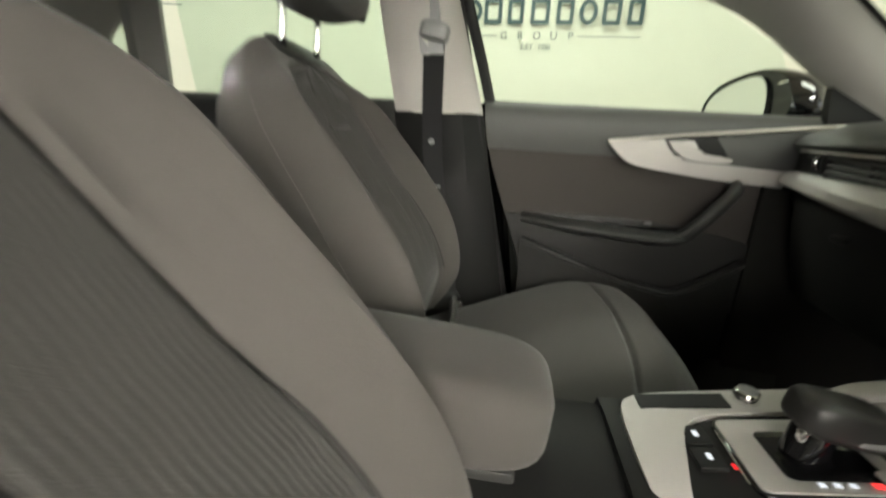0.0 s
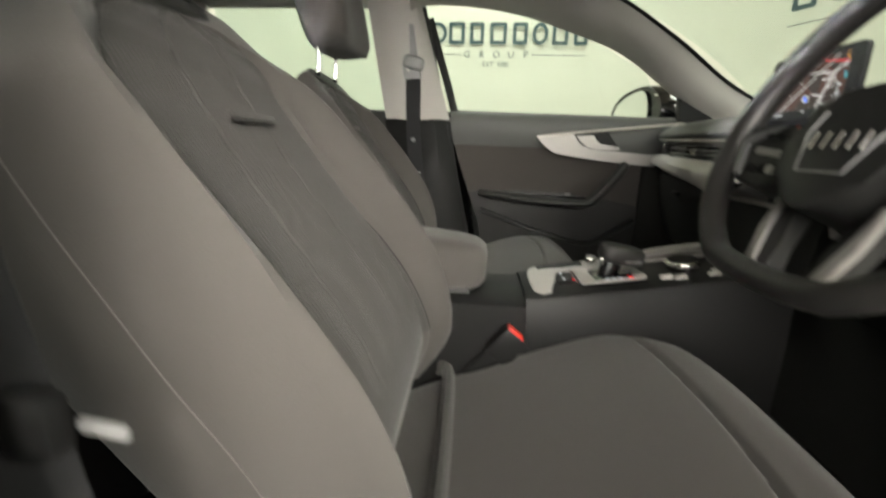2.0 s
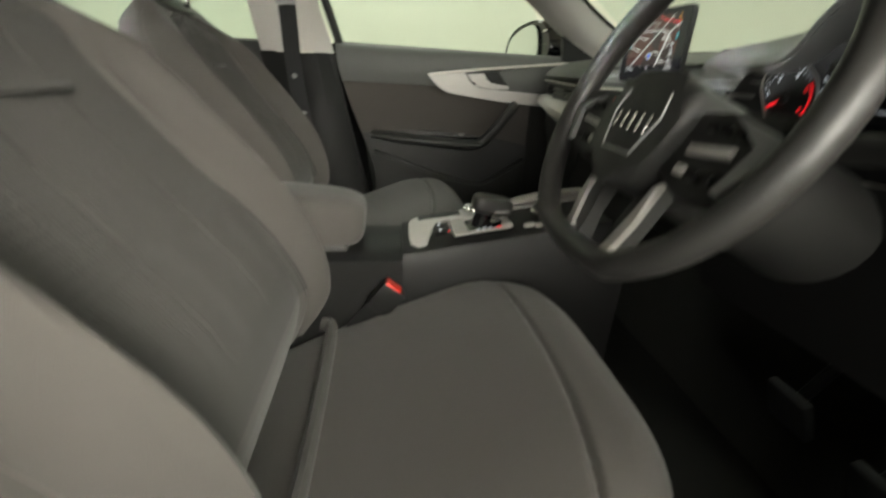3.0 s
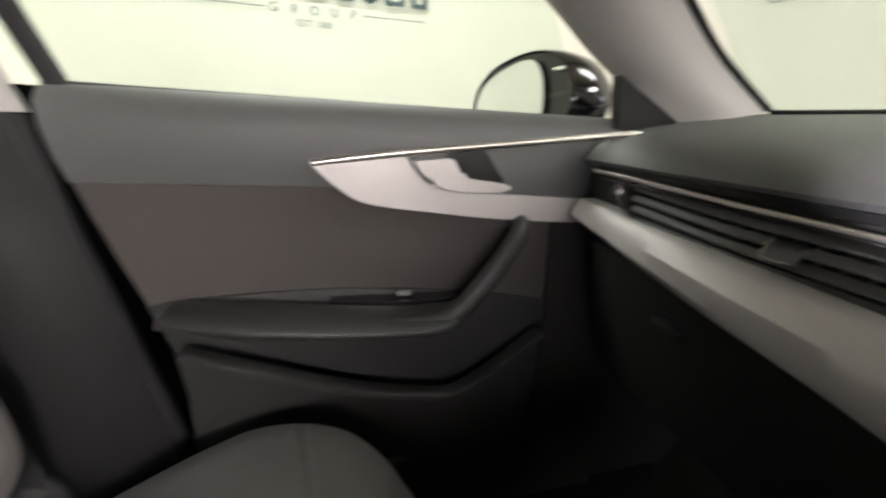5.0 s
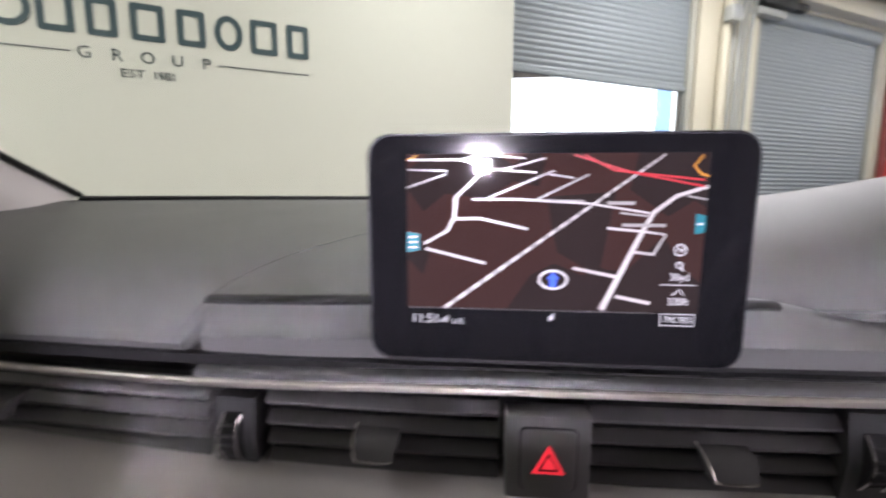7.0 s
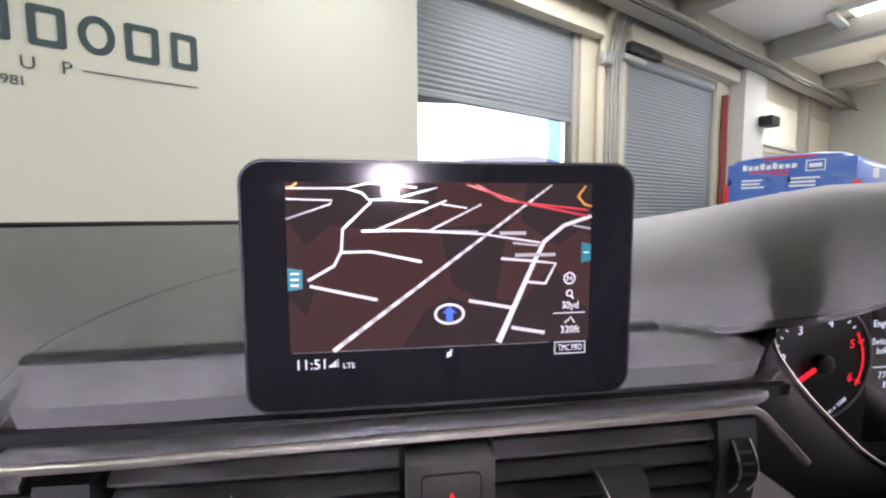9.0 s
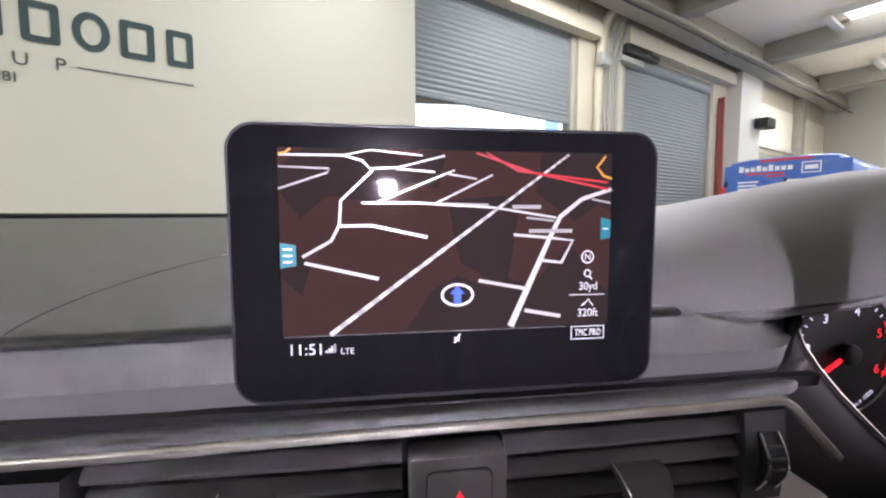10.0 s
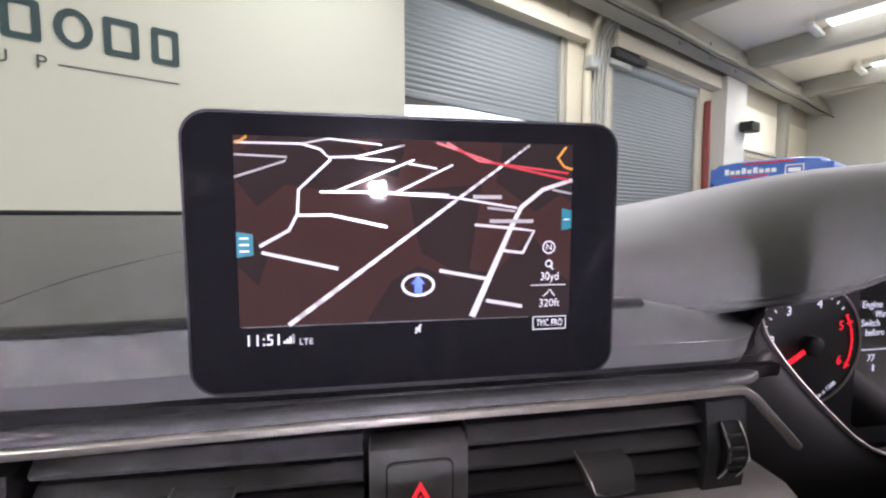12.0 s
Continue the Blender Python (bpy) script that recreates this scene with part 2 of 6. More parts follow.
def sweep(pts, ra, rb=None, seg=12, up=(0, 0, 1), closed=False, power=2.0, taper=None):
    """A bar of oval section (ra across, rb along up) along points."""
    rb = ra if rb is None else rb
    rows, n = [], len(pts)
    pts = [Vector(p) for p in pts]
    for i, p in enumerate(pts):
        d = (pts[(i + 1) % n] - pts[i - 1]) if closed else (pts[min(i + 1, n - 1)] - pts[max(i - 1, 0)])
        d.normalize()
        s = d.cross(Vector(up)).normalized()
        u = s.cross(d).normalized()
        k = taper(i / (n - 1)) if taper else 1.0
        ring = []
        for j in range(seg):
            a = 2 * math.pi * j / seg
            ca, sa = math.cos(a), math.sin(a)
            e = 2 / power
            ring.append(p + s * ra * k * math.copysign(abs(ca) ** e, ca) + u * rb * k * math.copysign(abs(sa) ** e, sa))
        rows.append(ring)
    if closed:
        rows.append(rows[0])
        bm = grid(rows, closed=True)
        bmesh.ops.remove_doubles(bm, verts=bm.verts, dist=1e-6)
        return bm
    return grid(rows, closed=True, caps=True)


def prism(poly, frm, depth, bevel=0.0, seg=2):
    """A flat outline (a, b) laid into the frame frm (its x and y), drawn out by depth along its z."""
    bm = bmesh.new()
    lo = [bm.verts.new(frm @ Vector((a, b, 0))) for a, b in poly]
    hi = [bm.verts.new(frm @ Vector((a, b, depth))) for a, b in poly]
    n = len(poly)
    bm.faces.new(lo[::-1])
    top = bm.faces.new(hi)
    for i in range(n):
        bm.faces.new((lo[i], lo[(i + 1) % n], hi[(i + 1) % n], hi[i]))
    if bevel:
        bmesh.ops.bevel(bm, geom=top.edges[:], offset=bevel, segments=seg, profile=0.5, affect="EDGES")
    return bm


def basis(o, x, y):
    x, y = Vector(x).normalized(), Vector(y).normalized()
    z = x.cross(y).normalized()
    y = z.cross(x)
    return Matrix(((x.x, y.x, z.x, o[0]), (x.y, y.y, z.y, o[1]), (x.z, y.z, z.z, o[2]), (0, 0, 0, 1)))


def rounded(w, h, r, n=6):
    """The outline of a rounded rectangle round the origin."""
    out = []
    for k, (cx, cy) in enumerate(((w / 2 - r, h / 2 - r), (-w / 2 + r, h / 2 - r), (-w / 2 + r, -h / 2 + r), (w / 2 - r, -h / 2 + r))):
        for i in range(n + 1):
            a = math.pi / 2 * (k + i / n)
            out.append((cx + r * math.cos(a), cy + r * math.sin(a)))
    return out


def lettering(name, text, size, frm, material, parent, thick=0.0004, align="CENTER", width=None):
    cu = bpy.data.curves.new(name, "FONT")
    cu.body, cu.size, cu.extrude, cu.align_x, cu.align_y = text, size, thick / 2, align, "CENTER"
    cu.resolution_u = 3
    ob = bpy.data.objects.new(name, cu)
    me = bpy.data.meshes.new_from_object(ob)
    bpy.data.objects.remove(ob)
    xs = [v.co.x for v in me.vertices]
    if width and xs:
        k = width / (max(xs) - min(xs))
        me.transform(Matrix.Diagonal((k, 1, 1, 1)))
    me.transform(frm)
    me.materials.append(material)
    o = new(name, me)
    if parent is not None:
        o.parent = parent
    return o


def lerp(a, b, t):
    return a + (b - a) * t


def curve(pairs):
    """A smooth step-wise line through (x, y) pairs."""
    xa, ya = np.array([p[0] for p in pairs], float), np.array([p[1] for p in pairs], float)
    d = np.diff(ya) / np.diff(xa)
    m = np.concatenate([d[:1], np.where(d[:-1] * d[1:] > 0, 2 * d[:-1] * d[1:] / (d[:-1] + d[1:] + 1e-12), 0), d[-1:]])

    def at(v):
        v = min(max(v, xa[0]), xa[-1])
        i = min(int(np.searchsorted(xa, v, side="right")) - 1, len(xa) - 2)
        h = xa[i + 1] - xa[i]
        t = (v - xa[i]) / h
        return float((2 * t**3 - 3 * t**2 + 1) * ya[i] + (t**3 - 2 * t**2 + t) * h * m[i] + (3 * t**2 - 2 * t**3) * ya[i + 1] + (t**3 - t**2) * h * m[i + 1])

    return at


def bumpf(v, c, w):
    return math.exp(-(((v - c) / w) ** 2))

# ---- the place: floor, booth walls, shutter wall, roof ----
part_floor = part("floor", box((2.5, -4.5, -0.06), (26, 22, 0.12), 0), CONCRETE, smooth=False)
tagged(part_floor, "grey polished concrete workshop floor", "floor", kind="structure")
ground = part("ground", box((40, -10, -0.22), (600, 600, 0.1), 0), TARMAC, smooth=False)
tagged(ground, "dark tarmac yard outside the open shutter", "ground", kind="structure")


def round_line(pts, radii, n=10):
    """A line in plan with rounded corners."""
    out = [Vector(pts[0])]
    for a, b, c, r in zip(pts, pts[1:], pts[2:], radii):
        a, b, c = Vector(a), Vector(b), Vector(c)
        u, v = (a - b).normalized(), (c - b).normalized()
        p, q = b + u * r, b + v * r
        for i in range(n + 1):
            t = i / n
            out.append(p.lerp(b, t).lerp(b.lerp(q, t), t))
    return out + [Vector(pts[-1])]


def wall_line(name, line, z0, z1, thick, material, label):
    rows = []
    for i, p in enumerate(line):
        d = (line[min(i + 1, len(line) - 1)] - line[max(i - 1, 0)]).normalized()
        n = Vector((-d.y, d.x)) * thick
        rows.append([(p.x, p.y, z0), (p.x, p.y, z1), (p.x + n.x, p.y + n.y, z1), (p.x + n.x, p.y + n.y, z0)])
    return tagged(part(name, grid(rows, closed=True, caps=True), material), label, "wall", kind="structure")


FDIR = Vector((math.cos(radians(-63)), math.sin(radians(-63))))
FEND = Vector((3.41, 1.23))
EDGE = FEND + FDIR * 1.63
BACK = [(-8.5, 2.06), (-1.9, 3.22), (-1.2, 4.05), tuple(FEND - FDIR * 3.23), tuple(EDGE)]
wall_line("wall_booth", round_line(BACK, (0.6, 0.6, 0.9)), 0.0, 3.95, 0.12, PAINTW, "plain white painted partition wall of the photo bay")
# unseen closing wall, dark so that the display mirrors nothing bright
tagged(part("wall_rear", box((-8.56, -6, 2.5), (0.12, 17, 5.0), 0), SIGNG, smooth=False), "unseen end wall, coloured dark to keep reflections dim", "wall", kind="structure")
tagged(part("wall_side", box((3, -15.06, 2.5), (24, 0.12, 5.0), 0), WHITEP, smooth=False), "plain pale painted far side wall", "wall", kind="structure")


def wall_sign(frm, name="wall_sign"):
    """Slate-coloured sign: nine plain blocks over a thin line with small words; frm: x along the wall, y up, z out of it."""
    sign = thing(name, "slate grey painted sign with large plain blocks and small words", "wall sign", "signs on the booth wall")
    cells = ((-1.91, 0.16, 0), (-1.70, 0.21, 1), (-1.47, 0.17, 0), (-1.245, 0.15, 0), (-1.03, 0.175, 0), (-0.79, 0.155, 0), (-0.585, 0.165, 1), (-0.375, 0.165, 0), (-0.15, 0.14, 0))
    h, st, z0 = 0.215, 0.036, 1.915
    for x, w, ring in cells:
        c = Vector((x + w / 2, z0 + h / 2))
        if ring:
            outer = [(c.x + w / 2 * math.cos(a), c.y + h / 2 * math.sin(a)) for a in np.linspace(0, 2 * math.pi, 28, endpoint=False)]
            inner = [(c.x + (w / 2 - st) * math.cos(a), c.y + (h / 2 - st) * math.sin(a)) for a in np.linspace(0, 2 * math.pi, 28, endpoint=False)]
        else:
            outer = [(c.x + a, c.y + b) for a, b in rounded(w, h, 0.02)]
            inner = [(c.x + a * (w - 2 * st) / w, c.y + b * (h - 2 * st) / h) for a, b in rounded(w, h, 0.02)]
        rows = [[frm @ Vector((*o, 0.002)), frm @ Vector((*o, 0.006)), frm @ Vector((*i, 0.006)), frm @ Vector((*i, 0.002))] for o, i in zip(outer, inner)]
        part("block", grid(rows + rows[:1], closed=True), SIGNP, sign, smooth=False)
    for a, b in ((-1.915, -1.335), (-0.575, -0.015)):
        part("rule_line", box((0, 0, 0), (b - a, 0.007, 0.003), 0, m=Matrix()), SIGNG, sign, smooth=False).data.transform(frm @ Matrix.Translation(((a + b) / 2, 1.815, 0.004)))
    for i, ch in enumerate("GROUP"):
        lettering("letter", ch, 0.098, frm @ Matrix.Translation((-1.27 + i * 0.157, 1.814, 0.004)), SIGNG, sign, 0.003)
    for x, ch in zip((-1.085, -1.045, -1.002, -0.925, -0.893, -0.857, -0.826), "EST1981"):
        lettering("letter", ch, 0.072, frm @ Matrix.Translation((x, 1.715, 0.004)), SIGNG, sign, 0.003)
    return sign


wall_sign(basis((FEND.x, FEND.y, 0), (FDIR.x, FDIR.y, 0), (0, 0, 1)))
wall_sign(basis((1.30, 4.05, 0), (1, 0, 0), (0, 0, 1)))
RD = Vector((6.6, 1.16)).normalized()
wall_sign(basis((-2.6, 2.06 + 5.9 * RD.y / RD.x, 0), (RD.x, RD.y, 0), (0, 0, 1)))

# the shutter wall: s along it, o out of it towards the bay
SW = basis((8.0, -4.6, 0), (math.cos(radians(-64)), math.sin(radians(-64)), 0), (0, 0, 1))


def on_wall(s0, s1, z0, z1, o0, o1, bevel=0.0):
    bm = box(((s0 + s1) / 2, (z0 + z1) / 2, (o0 + o1) / 2), (s1 - s0, z1 - z0, o1 - o0), bevel)
    bmesh.ops.transform(bm, matrix=SW, verts=bm.verts)
    return bm


sw = thing("wall_shutters", "cream painted workshop wall with two roller shutter openings", "wall", kind="structure")
part("wall_piece", on_wall(-13, -5.8, 0, 5.0, -0.3, 0), CREAM, sw, smooth=False)
part("pier", on_wall(-1.56, -0.28, 0, 5.0, -0.3, 0.02), CREAM, sw, smooth=False)
part("wall_piece", on_wall(3.36, 22, 0, 5.0, -0.3, 0.0), CREAM, sw, smooth=False)
part("lintel", on_wall(-5.8, -1.56, 4.22, 5.0, -0.3, 0.0), CREAM, sw, smooth=False)
part("lintel", on_wall(-0.28, 3.36, 4.06, 5.0, -0.3, 0.0), CREAM, sw, smooth=False)
part("lintel_channel", on_wall(-5.8, -1.2, 4.0, 4.22, 0.02, 0.22), CREAM, sw)
part("lintel_channel", on_wall(-0.4, 4.0, 4.1, 4.36, 0.02, 0.22), CREAM, sw)
part("pier", on_wall(4.05, 5.25, 0, 4.4, 0.0, 0.32), WHITEP, sw, smooth=False)
for s in (5.9, 9.2, 12.5, 15.8):
    part("window_panel", on_wall(s - 0.3 if s > 6 else 5.4, s + 2.6, 2.95, 4.05, 0.005, 0.03), BOARD, sw, smooth=False)
    part("stanchion", on_wall(s + 2.65, s + 2.95, 0, 4.5, 0.0, 0.25), STEEL if s < 8 else CREAM, sw)
    part("window_frame", on_wall(s - 0.3 if s > 6 else 5.4, s + 2.6, 2.86, 2.95, 0.005, 0.08), WHITEP, sw)
    for k in range(4):
        part("louvre", on_wall(s if s > 6 else 5.5, s + 2.4, 2.36 + 0.1 * k, 2.42 + 0.1 * k, 0.01, 0.04), STEEL, sw, smooth=False)


def roller_shutter(name, s0, s1, z0, z1, label):
    sh = thing(name, label, "roller shutter", "roller shutters")
    rows, z, pitch = [], z0 + 0.05, 0.0765
    while z < z1:
        for k, o in ((0.0, -0.022), (0.25, -0.013), (0.5, -0.010), (0.75, -0.013), (0.93, -0.024)):
            rows.append([SW @ Vector((s0, z + pitch * k, o - 0.05)), SW @ Vector((s1, z + pitch * k, o - 0.05))])
        z += pitch
    part("curtain", slab(rows, SW.to_3x3() @ Vector((0, 0, -0.012))), SHUTTER, sh)
    part("bottom_rail", on_wall(s0, s1, z0, z0 + 0.06, -0.1, -0.04, 0.004), SHUTTER, sh)
    for s in (s0 - 0.03, s1 + 0.03):
        part("guide", on_wall(s - 0.05, s + 0.05, 0, z1, -0.12, -0.01, 0.006), STEEL, sh)
    cen = SW @ Vector(((s0 + s1) / 2, z1 + 0.02, -0.12))
    rot = SW.to_3x3().to_4x4() @ Matrix.Rotation(math.pi / 2, 4, "Y")
    part("roll", cyl(cen, 0.15, s1 - s0 - 0.1, rot, 24), SHUTTER, sh)
    return sh


roller_shutter("roller_shutter", -5.8, -1.68, 2.55, 4.12, "half-open blue-grey steel roller shutter")
roller_shutter("roller_shutter", -0.18, 3.28, 0.02, 3.92, "closed grey-green steel roller shutter")
motor = thing("shutter_motor", "black shutter motor on a bracket above the door", "motor")
part("body", on_wall(-0.45, 0.35, 3.92, 4.1, 0.02, 0.22, 0.03), BLACK, motor)
part("end_cap", on_wall(0.36, 0.68, 3.95, 4.07, 0.05, 0.18, 0.02), BLACK, motor)
part("bracket", on_wall(-0.5, 0.2, 3.80, 3.9, 0.0, 0.14, 0.01), PIPE, motor)
for s, r, z0 in ((-1.12, 0.07, 1.2), (-0.86, 0.022, 0.2), (-0.74, 0.03, 0.2), (-0.62, 0.022, 0.4), (-0.5, 0.03, 0.2)):
    line = [SW @ Vector((s, z, 0.02 + r)) for z in (z0, 2.4, 3.3)] + [SW @ Vector((s + 0.03, 3.85, 0.03 + r)), SW @ Vector((s + 0.12, 4.3, 0.12)), SW @ Vector((s + 0.3, 4.62, 0.2))]
    tagged(part("conduit", sweep(smooth_path(line, 4), r, seg=10, up=(1, 0, 0)), PIPE if r < 0.05 else CREAM), "grey service conduit running up the pier", "pipe", "conduits on the pier")
fl = thing("wall_floodlight", "small floodlight on the cream pier", "lamp")
part("housing", on_wall(-1.22, -1.0, 3.55, 3.78, 0.1, 0.26, 0.03), PIPE, fl)
part("lens", on_wall(-1.19, -1.03, 3.58, 3.75, 0.262, 0.272, 0.004), SATIN, fl)
tagged(part("speaker_box", on_wall(4.83, 5.35, 3.16, 3.40, 0.33, 0.62, 0.02), BLACK), "black box loudspeaker on the white pier", "loudspeaker")
cur = thing("strip_curtain", "bunched red strip curtain beside the closed shutter", "curtain")
for k in range(7):
    line = [SW @ Vector((3.62 + 0.05 * (k % 3) + 0.03 * math.sin(k + q), 0.3 + 0.58 * q, 0.05 + 0.035 * (k // 3))) for q in range(7)]
    part("strip", sweep(smooth_path(line, 3), 0.03, 0.05, seg=8, up=(1, 0, 0)), REDCURT, cur)

# roof
roof = part("ceiling", box((2.5, -4.5, 5.06), (26, 22, 0.12), 0), BOARD, smooth=False)
tagged(roof, "pale boarded workshop ceiling", "ceiling", kind="structure")
tagged(part("roof_beam", on_wall(-9, 20, 4.42, 4.8, 0.3, 0.62, 0.02), STEEL), "dark steel beam running along the shutter wall", "beam", "roof beams", kind="structure")
tagged(part("roof_beam", on_wall(-9, 20, 4.8, 5.0, 0.36, 0.5, 0.0), STEEL), "dark steel beam web under the ceiling", "beam", "roof beams", kind="structure")
for s in (-7.5, -3.6, 0.3, 4.3, 8.3, 12.3):
    tagged(part("cross_beam", on_wall(s + 0.0, s + 0.34, 4.55, 4.98, 0.62, 14, 0.02), STEEL), "dark steel cross beam under the ceiling", "beam", "cross beams", kind="structure")
for s in (6.2, 10.2, 14.0):
    rl = thing("rooflight", "long white glowing rooflight in the ceiling", "rooflight", "rooflights", kind="structure")
    part("pane", on_wall(s - 2.6, s - 1.75, 4.96, 4.985, 2.1, 7.0), SKYL, rl, smooth=False)
    part("kerb", on_wall(s - 2.7, s - 2.6, 4.88, 5.0, 2.0, 7.1), WHITEP, rl, smooth=False)
    part("kerb", on_wall(s - 1.75, s - 1.65, 4.88, 5.0, 2.0, 7.1), WHITEP, rl, smooth=False)
    part("tube", on_wall(s - 2.75, s - 1.3, 4.80, 4.88, 1.85, 2.0, 0.02), WHITEP, rl)

# services under the roof
for z, o, r in ((4.36, 0.7, 0.03), (4.30, 0.78, 0.018), (4.5, 0.68, 0.045)):
    line = [SW @ Vector((q, z + 0.012 * math.sin(1.7 * q + o), o)) for q in np.linspace(-6.5, 19, 40)]
    tagged(part("ceiling_pipe", sweep(line, r, seg=8), STEEL if r > 0.02 else BLACK), "dusty service pipe hung along the roof beam", "pipe", "pipes under the roof")
for s0 in (0.9, 2.2, 3.5):
    tagged(part("pipe_hanger", join(on_wall(s0 - 0.012, s0 + 0.012, 4.26, 4.62, 0.66, 0.69), on_wall(s0 - 0.012, s0 + 0.012, 4.26, 4.28, 0.66, 0.82)), STEEL, smooth=False), "small steel hanger under the pipes", "bracket", "pipe hangers")

# blue van by the far wall
VF = basis((7.35, -6.08, 0), (-1.3, -0.68, 0), (0, 0, 1))


def on_van(x0, x1, z0, z1, o0, o1, bevel=0.0):
    bm = box(((x0 + x1) / 2, (z0 + z1) / 2, (o0 + o1) / 2), (x1 - x0, z1 - z0, o1 - o0), bevel, 3)
    bmesh.ops.transform(bm, matrix=VF, verts=bm.verts)
    return bm


van = thing("van", "blue panel van with white and red lettering on its doors", "van")
prof = [(0.0, 0.35), (0.02, 1.2), (0.06, 1.8), (0.16, 1.93), (0.4, 1.96), (1.1, 1.96), (1.34, 1.93), (1.44, 1.8), (1.48, 1.2), (1.5, 0.35)]
prof = [(p[0] * 1.2 - 0.06, p[1]) for p in prof]
part("body", grid([[VF @ Vector((lerp(0.87, a, k), b if b < 1 else lerp(1.2, b, 0.97 if o == 0 else 1), -o)) for a, b in prof] for o, k in ((0.0, 0.975), (0.05, 1.0), (2.4, 1.0), (3.2, 1.0), (3.9, 0.96), (4.6, 0.9))], closed=True, caps=True), VANBLUE, van)
for x0, x1 in ((0.03, 0.86), (0.88, 1.71)):
    d = part("rear_door", on_van(x0, x1, 0.5, 1.86, 0.0, 0.015, 0.006), VANBLUE, van)
    part("hinge", on_van(x0 + 0.02, x0 + 0.06, 1.5, 1.6, 0.016, 0.03, 0.004), BLACK, d)
part("roof_stripe", on_van(0.55, 1.25, 1.895, 1.93, 0.0, 0.012), VANRED, van, smooth=False)
for x0, x1, z0, z1, m in [(0.26 + 0.085 * k, 0.325 + 0.085 * k, 1.74, 1.81 + 0.03 * (k in (0, 3, 5)), VANWHITE) for k in range(9)] + [
        (0.36, 0.90, 1.685, 1.715, VANRED), (0.66, 0.90, 1.635, 1.66, VANRED), (0.25, 0.55, 1.55, 1.58, VANWHITE), (0.25, 0.52, 1.49, 1.52, VANWHITE), (0.25, 0.58, 1.43, 1.46, VANWHITE),
        (0.92, 1.30, 1.55, 1.58, VANWHITE), (0.92, 1.25, 1.49, 1.52, VANWHITE), (0.92, 1.25, 1.43, 1.46, VANWHITE), (0.8, 1.2, 1.32, 1.35, VANWHITE), (0.45, 0.7, 1.2, 1.25, VANWHITE)]:
    part("lettering_bar", on_van(x0, x1, z0, z1, 0.0155, 0.0175), m, van, smooth=False)
for a, b, c, d in ((1.12, 1.36, 1.83, 1.845), (1.12, 1.36, 1.67, 1.685), (1.12, 1.135, 1.67, 1.845), (1.345, 1.36, 1.67, 1.845), (1.16, 1.32, 1.725, 1.79)):
    part("badge_bar", on_van(a, b, c, d, 0.0155, 0.0175), VANWHITE, van, smooth=False)
for x in (0.0, 1.70):
    part("tail_lamp", on_van(x - 0.02, x + 0.06, 1.0, 1.5, 0.0, 0.02, 0.01), VANRED, van)
for x, o in ((0.1, 0.8), (1.62, 0.8), (0.1, 3.8), (1.62, 3.8)):
    w = part("wheel", cyl(VF @ Vector((x, 0.33, -o)), 0.33, 0.22, VF.to_3x3().to_4x4() @ Matrix.Rotation(math.pi / 2, 4, "Y"), 28, bevel=0.03), RUBBER, van)
part("side_mark", on_van(1.8, 1.806, 1.55, 1.7, -0.9, -0.5), VANWHITE, van, smooth=False)

# the yard outside: brick and white building with a pitched roof
OUT = basis((30, -4, 0), (math.cos(radians(-64)), math.sin(radians(-64)), 0), (0, 0, 1))


def on_out(s0, s1, z0, z1, o0, o1):
    bm = box(((s0 + s1) / 2, (z0 + z1) / 2, (o0 + o1) / 2), (s1 - s0, z1 - z0, o1 - o0), 0)
    bmesh.ops.transform(bm, matrix=OUT, verts=bm.verts)
    return bm


bl = thing("industrial_building", "brick and white industrial building across the yard, paled for glare", "building")
part("wall", on_out(-14, 2.2, -0.1, 4.4, -8, 0), BRICK, bl, smooth=False)
part("wall", on_out(2.2, 16, -0.1, 4.6, -8, 0.3), WHITEP, bl, smooth=False)
part("roof", prism([(-14, 4.4), (2, 4.4), (2.2, 4.6), (2.2, 5.15), (9, 5.9), (16, 4.9), (16, 4.4)], OUT @ Matrix.Translation((0, 0, -8)), 8.2), SLATE, bl, smooth=False)
for s in (-3.4, -1.95, -0.55, 0.85):
    w = part("window", on_out(s, s + 1.2, 3.35, 4.25, 0.0, 0.06), WHITEP, bl, smooth=False)
    # panes are white for the same glare
    part("pane", on_out(s + 0.08, s + 1.12, 3.42, 4.18, 0.06, 0.07), WHITEP, w, smooth=False)
part("cladding_band", on_out(4.6, 9.0, 3.0, 3.7, 0.3, 0.36), FARBLUE, bl, smooth=False)
part("cladding_band", on_out(2.3, 4.4, 1.2, 2.6, 0.3, 0.34), WHITEP, bl, smooth=False)
back = part("backdrop", slab([[OUT @ Vector((-120, -2, -40)), OUT @ Vector((-120, 60, -40))], [OUT @ Vector((120, -2, -40)), OUT @ Vector((120, 60, -40))]], OUT.to_3x3() @ Vector((0, 0, -0.5))), SKYB, smooth=False)
tagged(back, "bright white overcast sky beyond the yard", "sky", kind="structure")
screen = part("draught_panel", on_wall(-2.02, -1.7, 0, 4.0, -0.28, -0.26), clear("pale_blue_sheet", (0.55, 0.68, 0.85), 0.04), smooth=False)
tagged(screen, "pale blue plastic sheet hanging beside the open shutter", "sheet")
plank = part("wooden_plank", sweep([SW @ Vector((-0.80, 0.0, 0.42)), SW @ Vector((-0.92, 1.66, 0.1))], 0.08, 0.012, seg=8, up=(SW.to_3x3() @ Vector((0, 0, 1))), power=6), mat("plank_wood", (0.42, 0.22, 0.10), 0.7, bump=0.3, scale=40, vary=0.25, vscale=12))
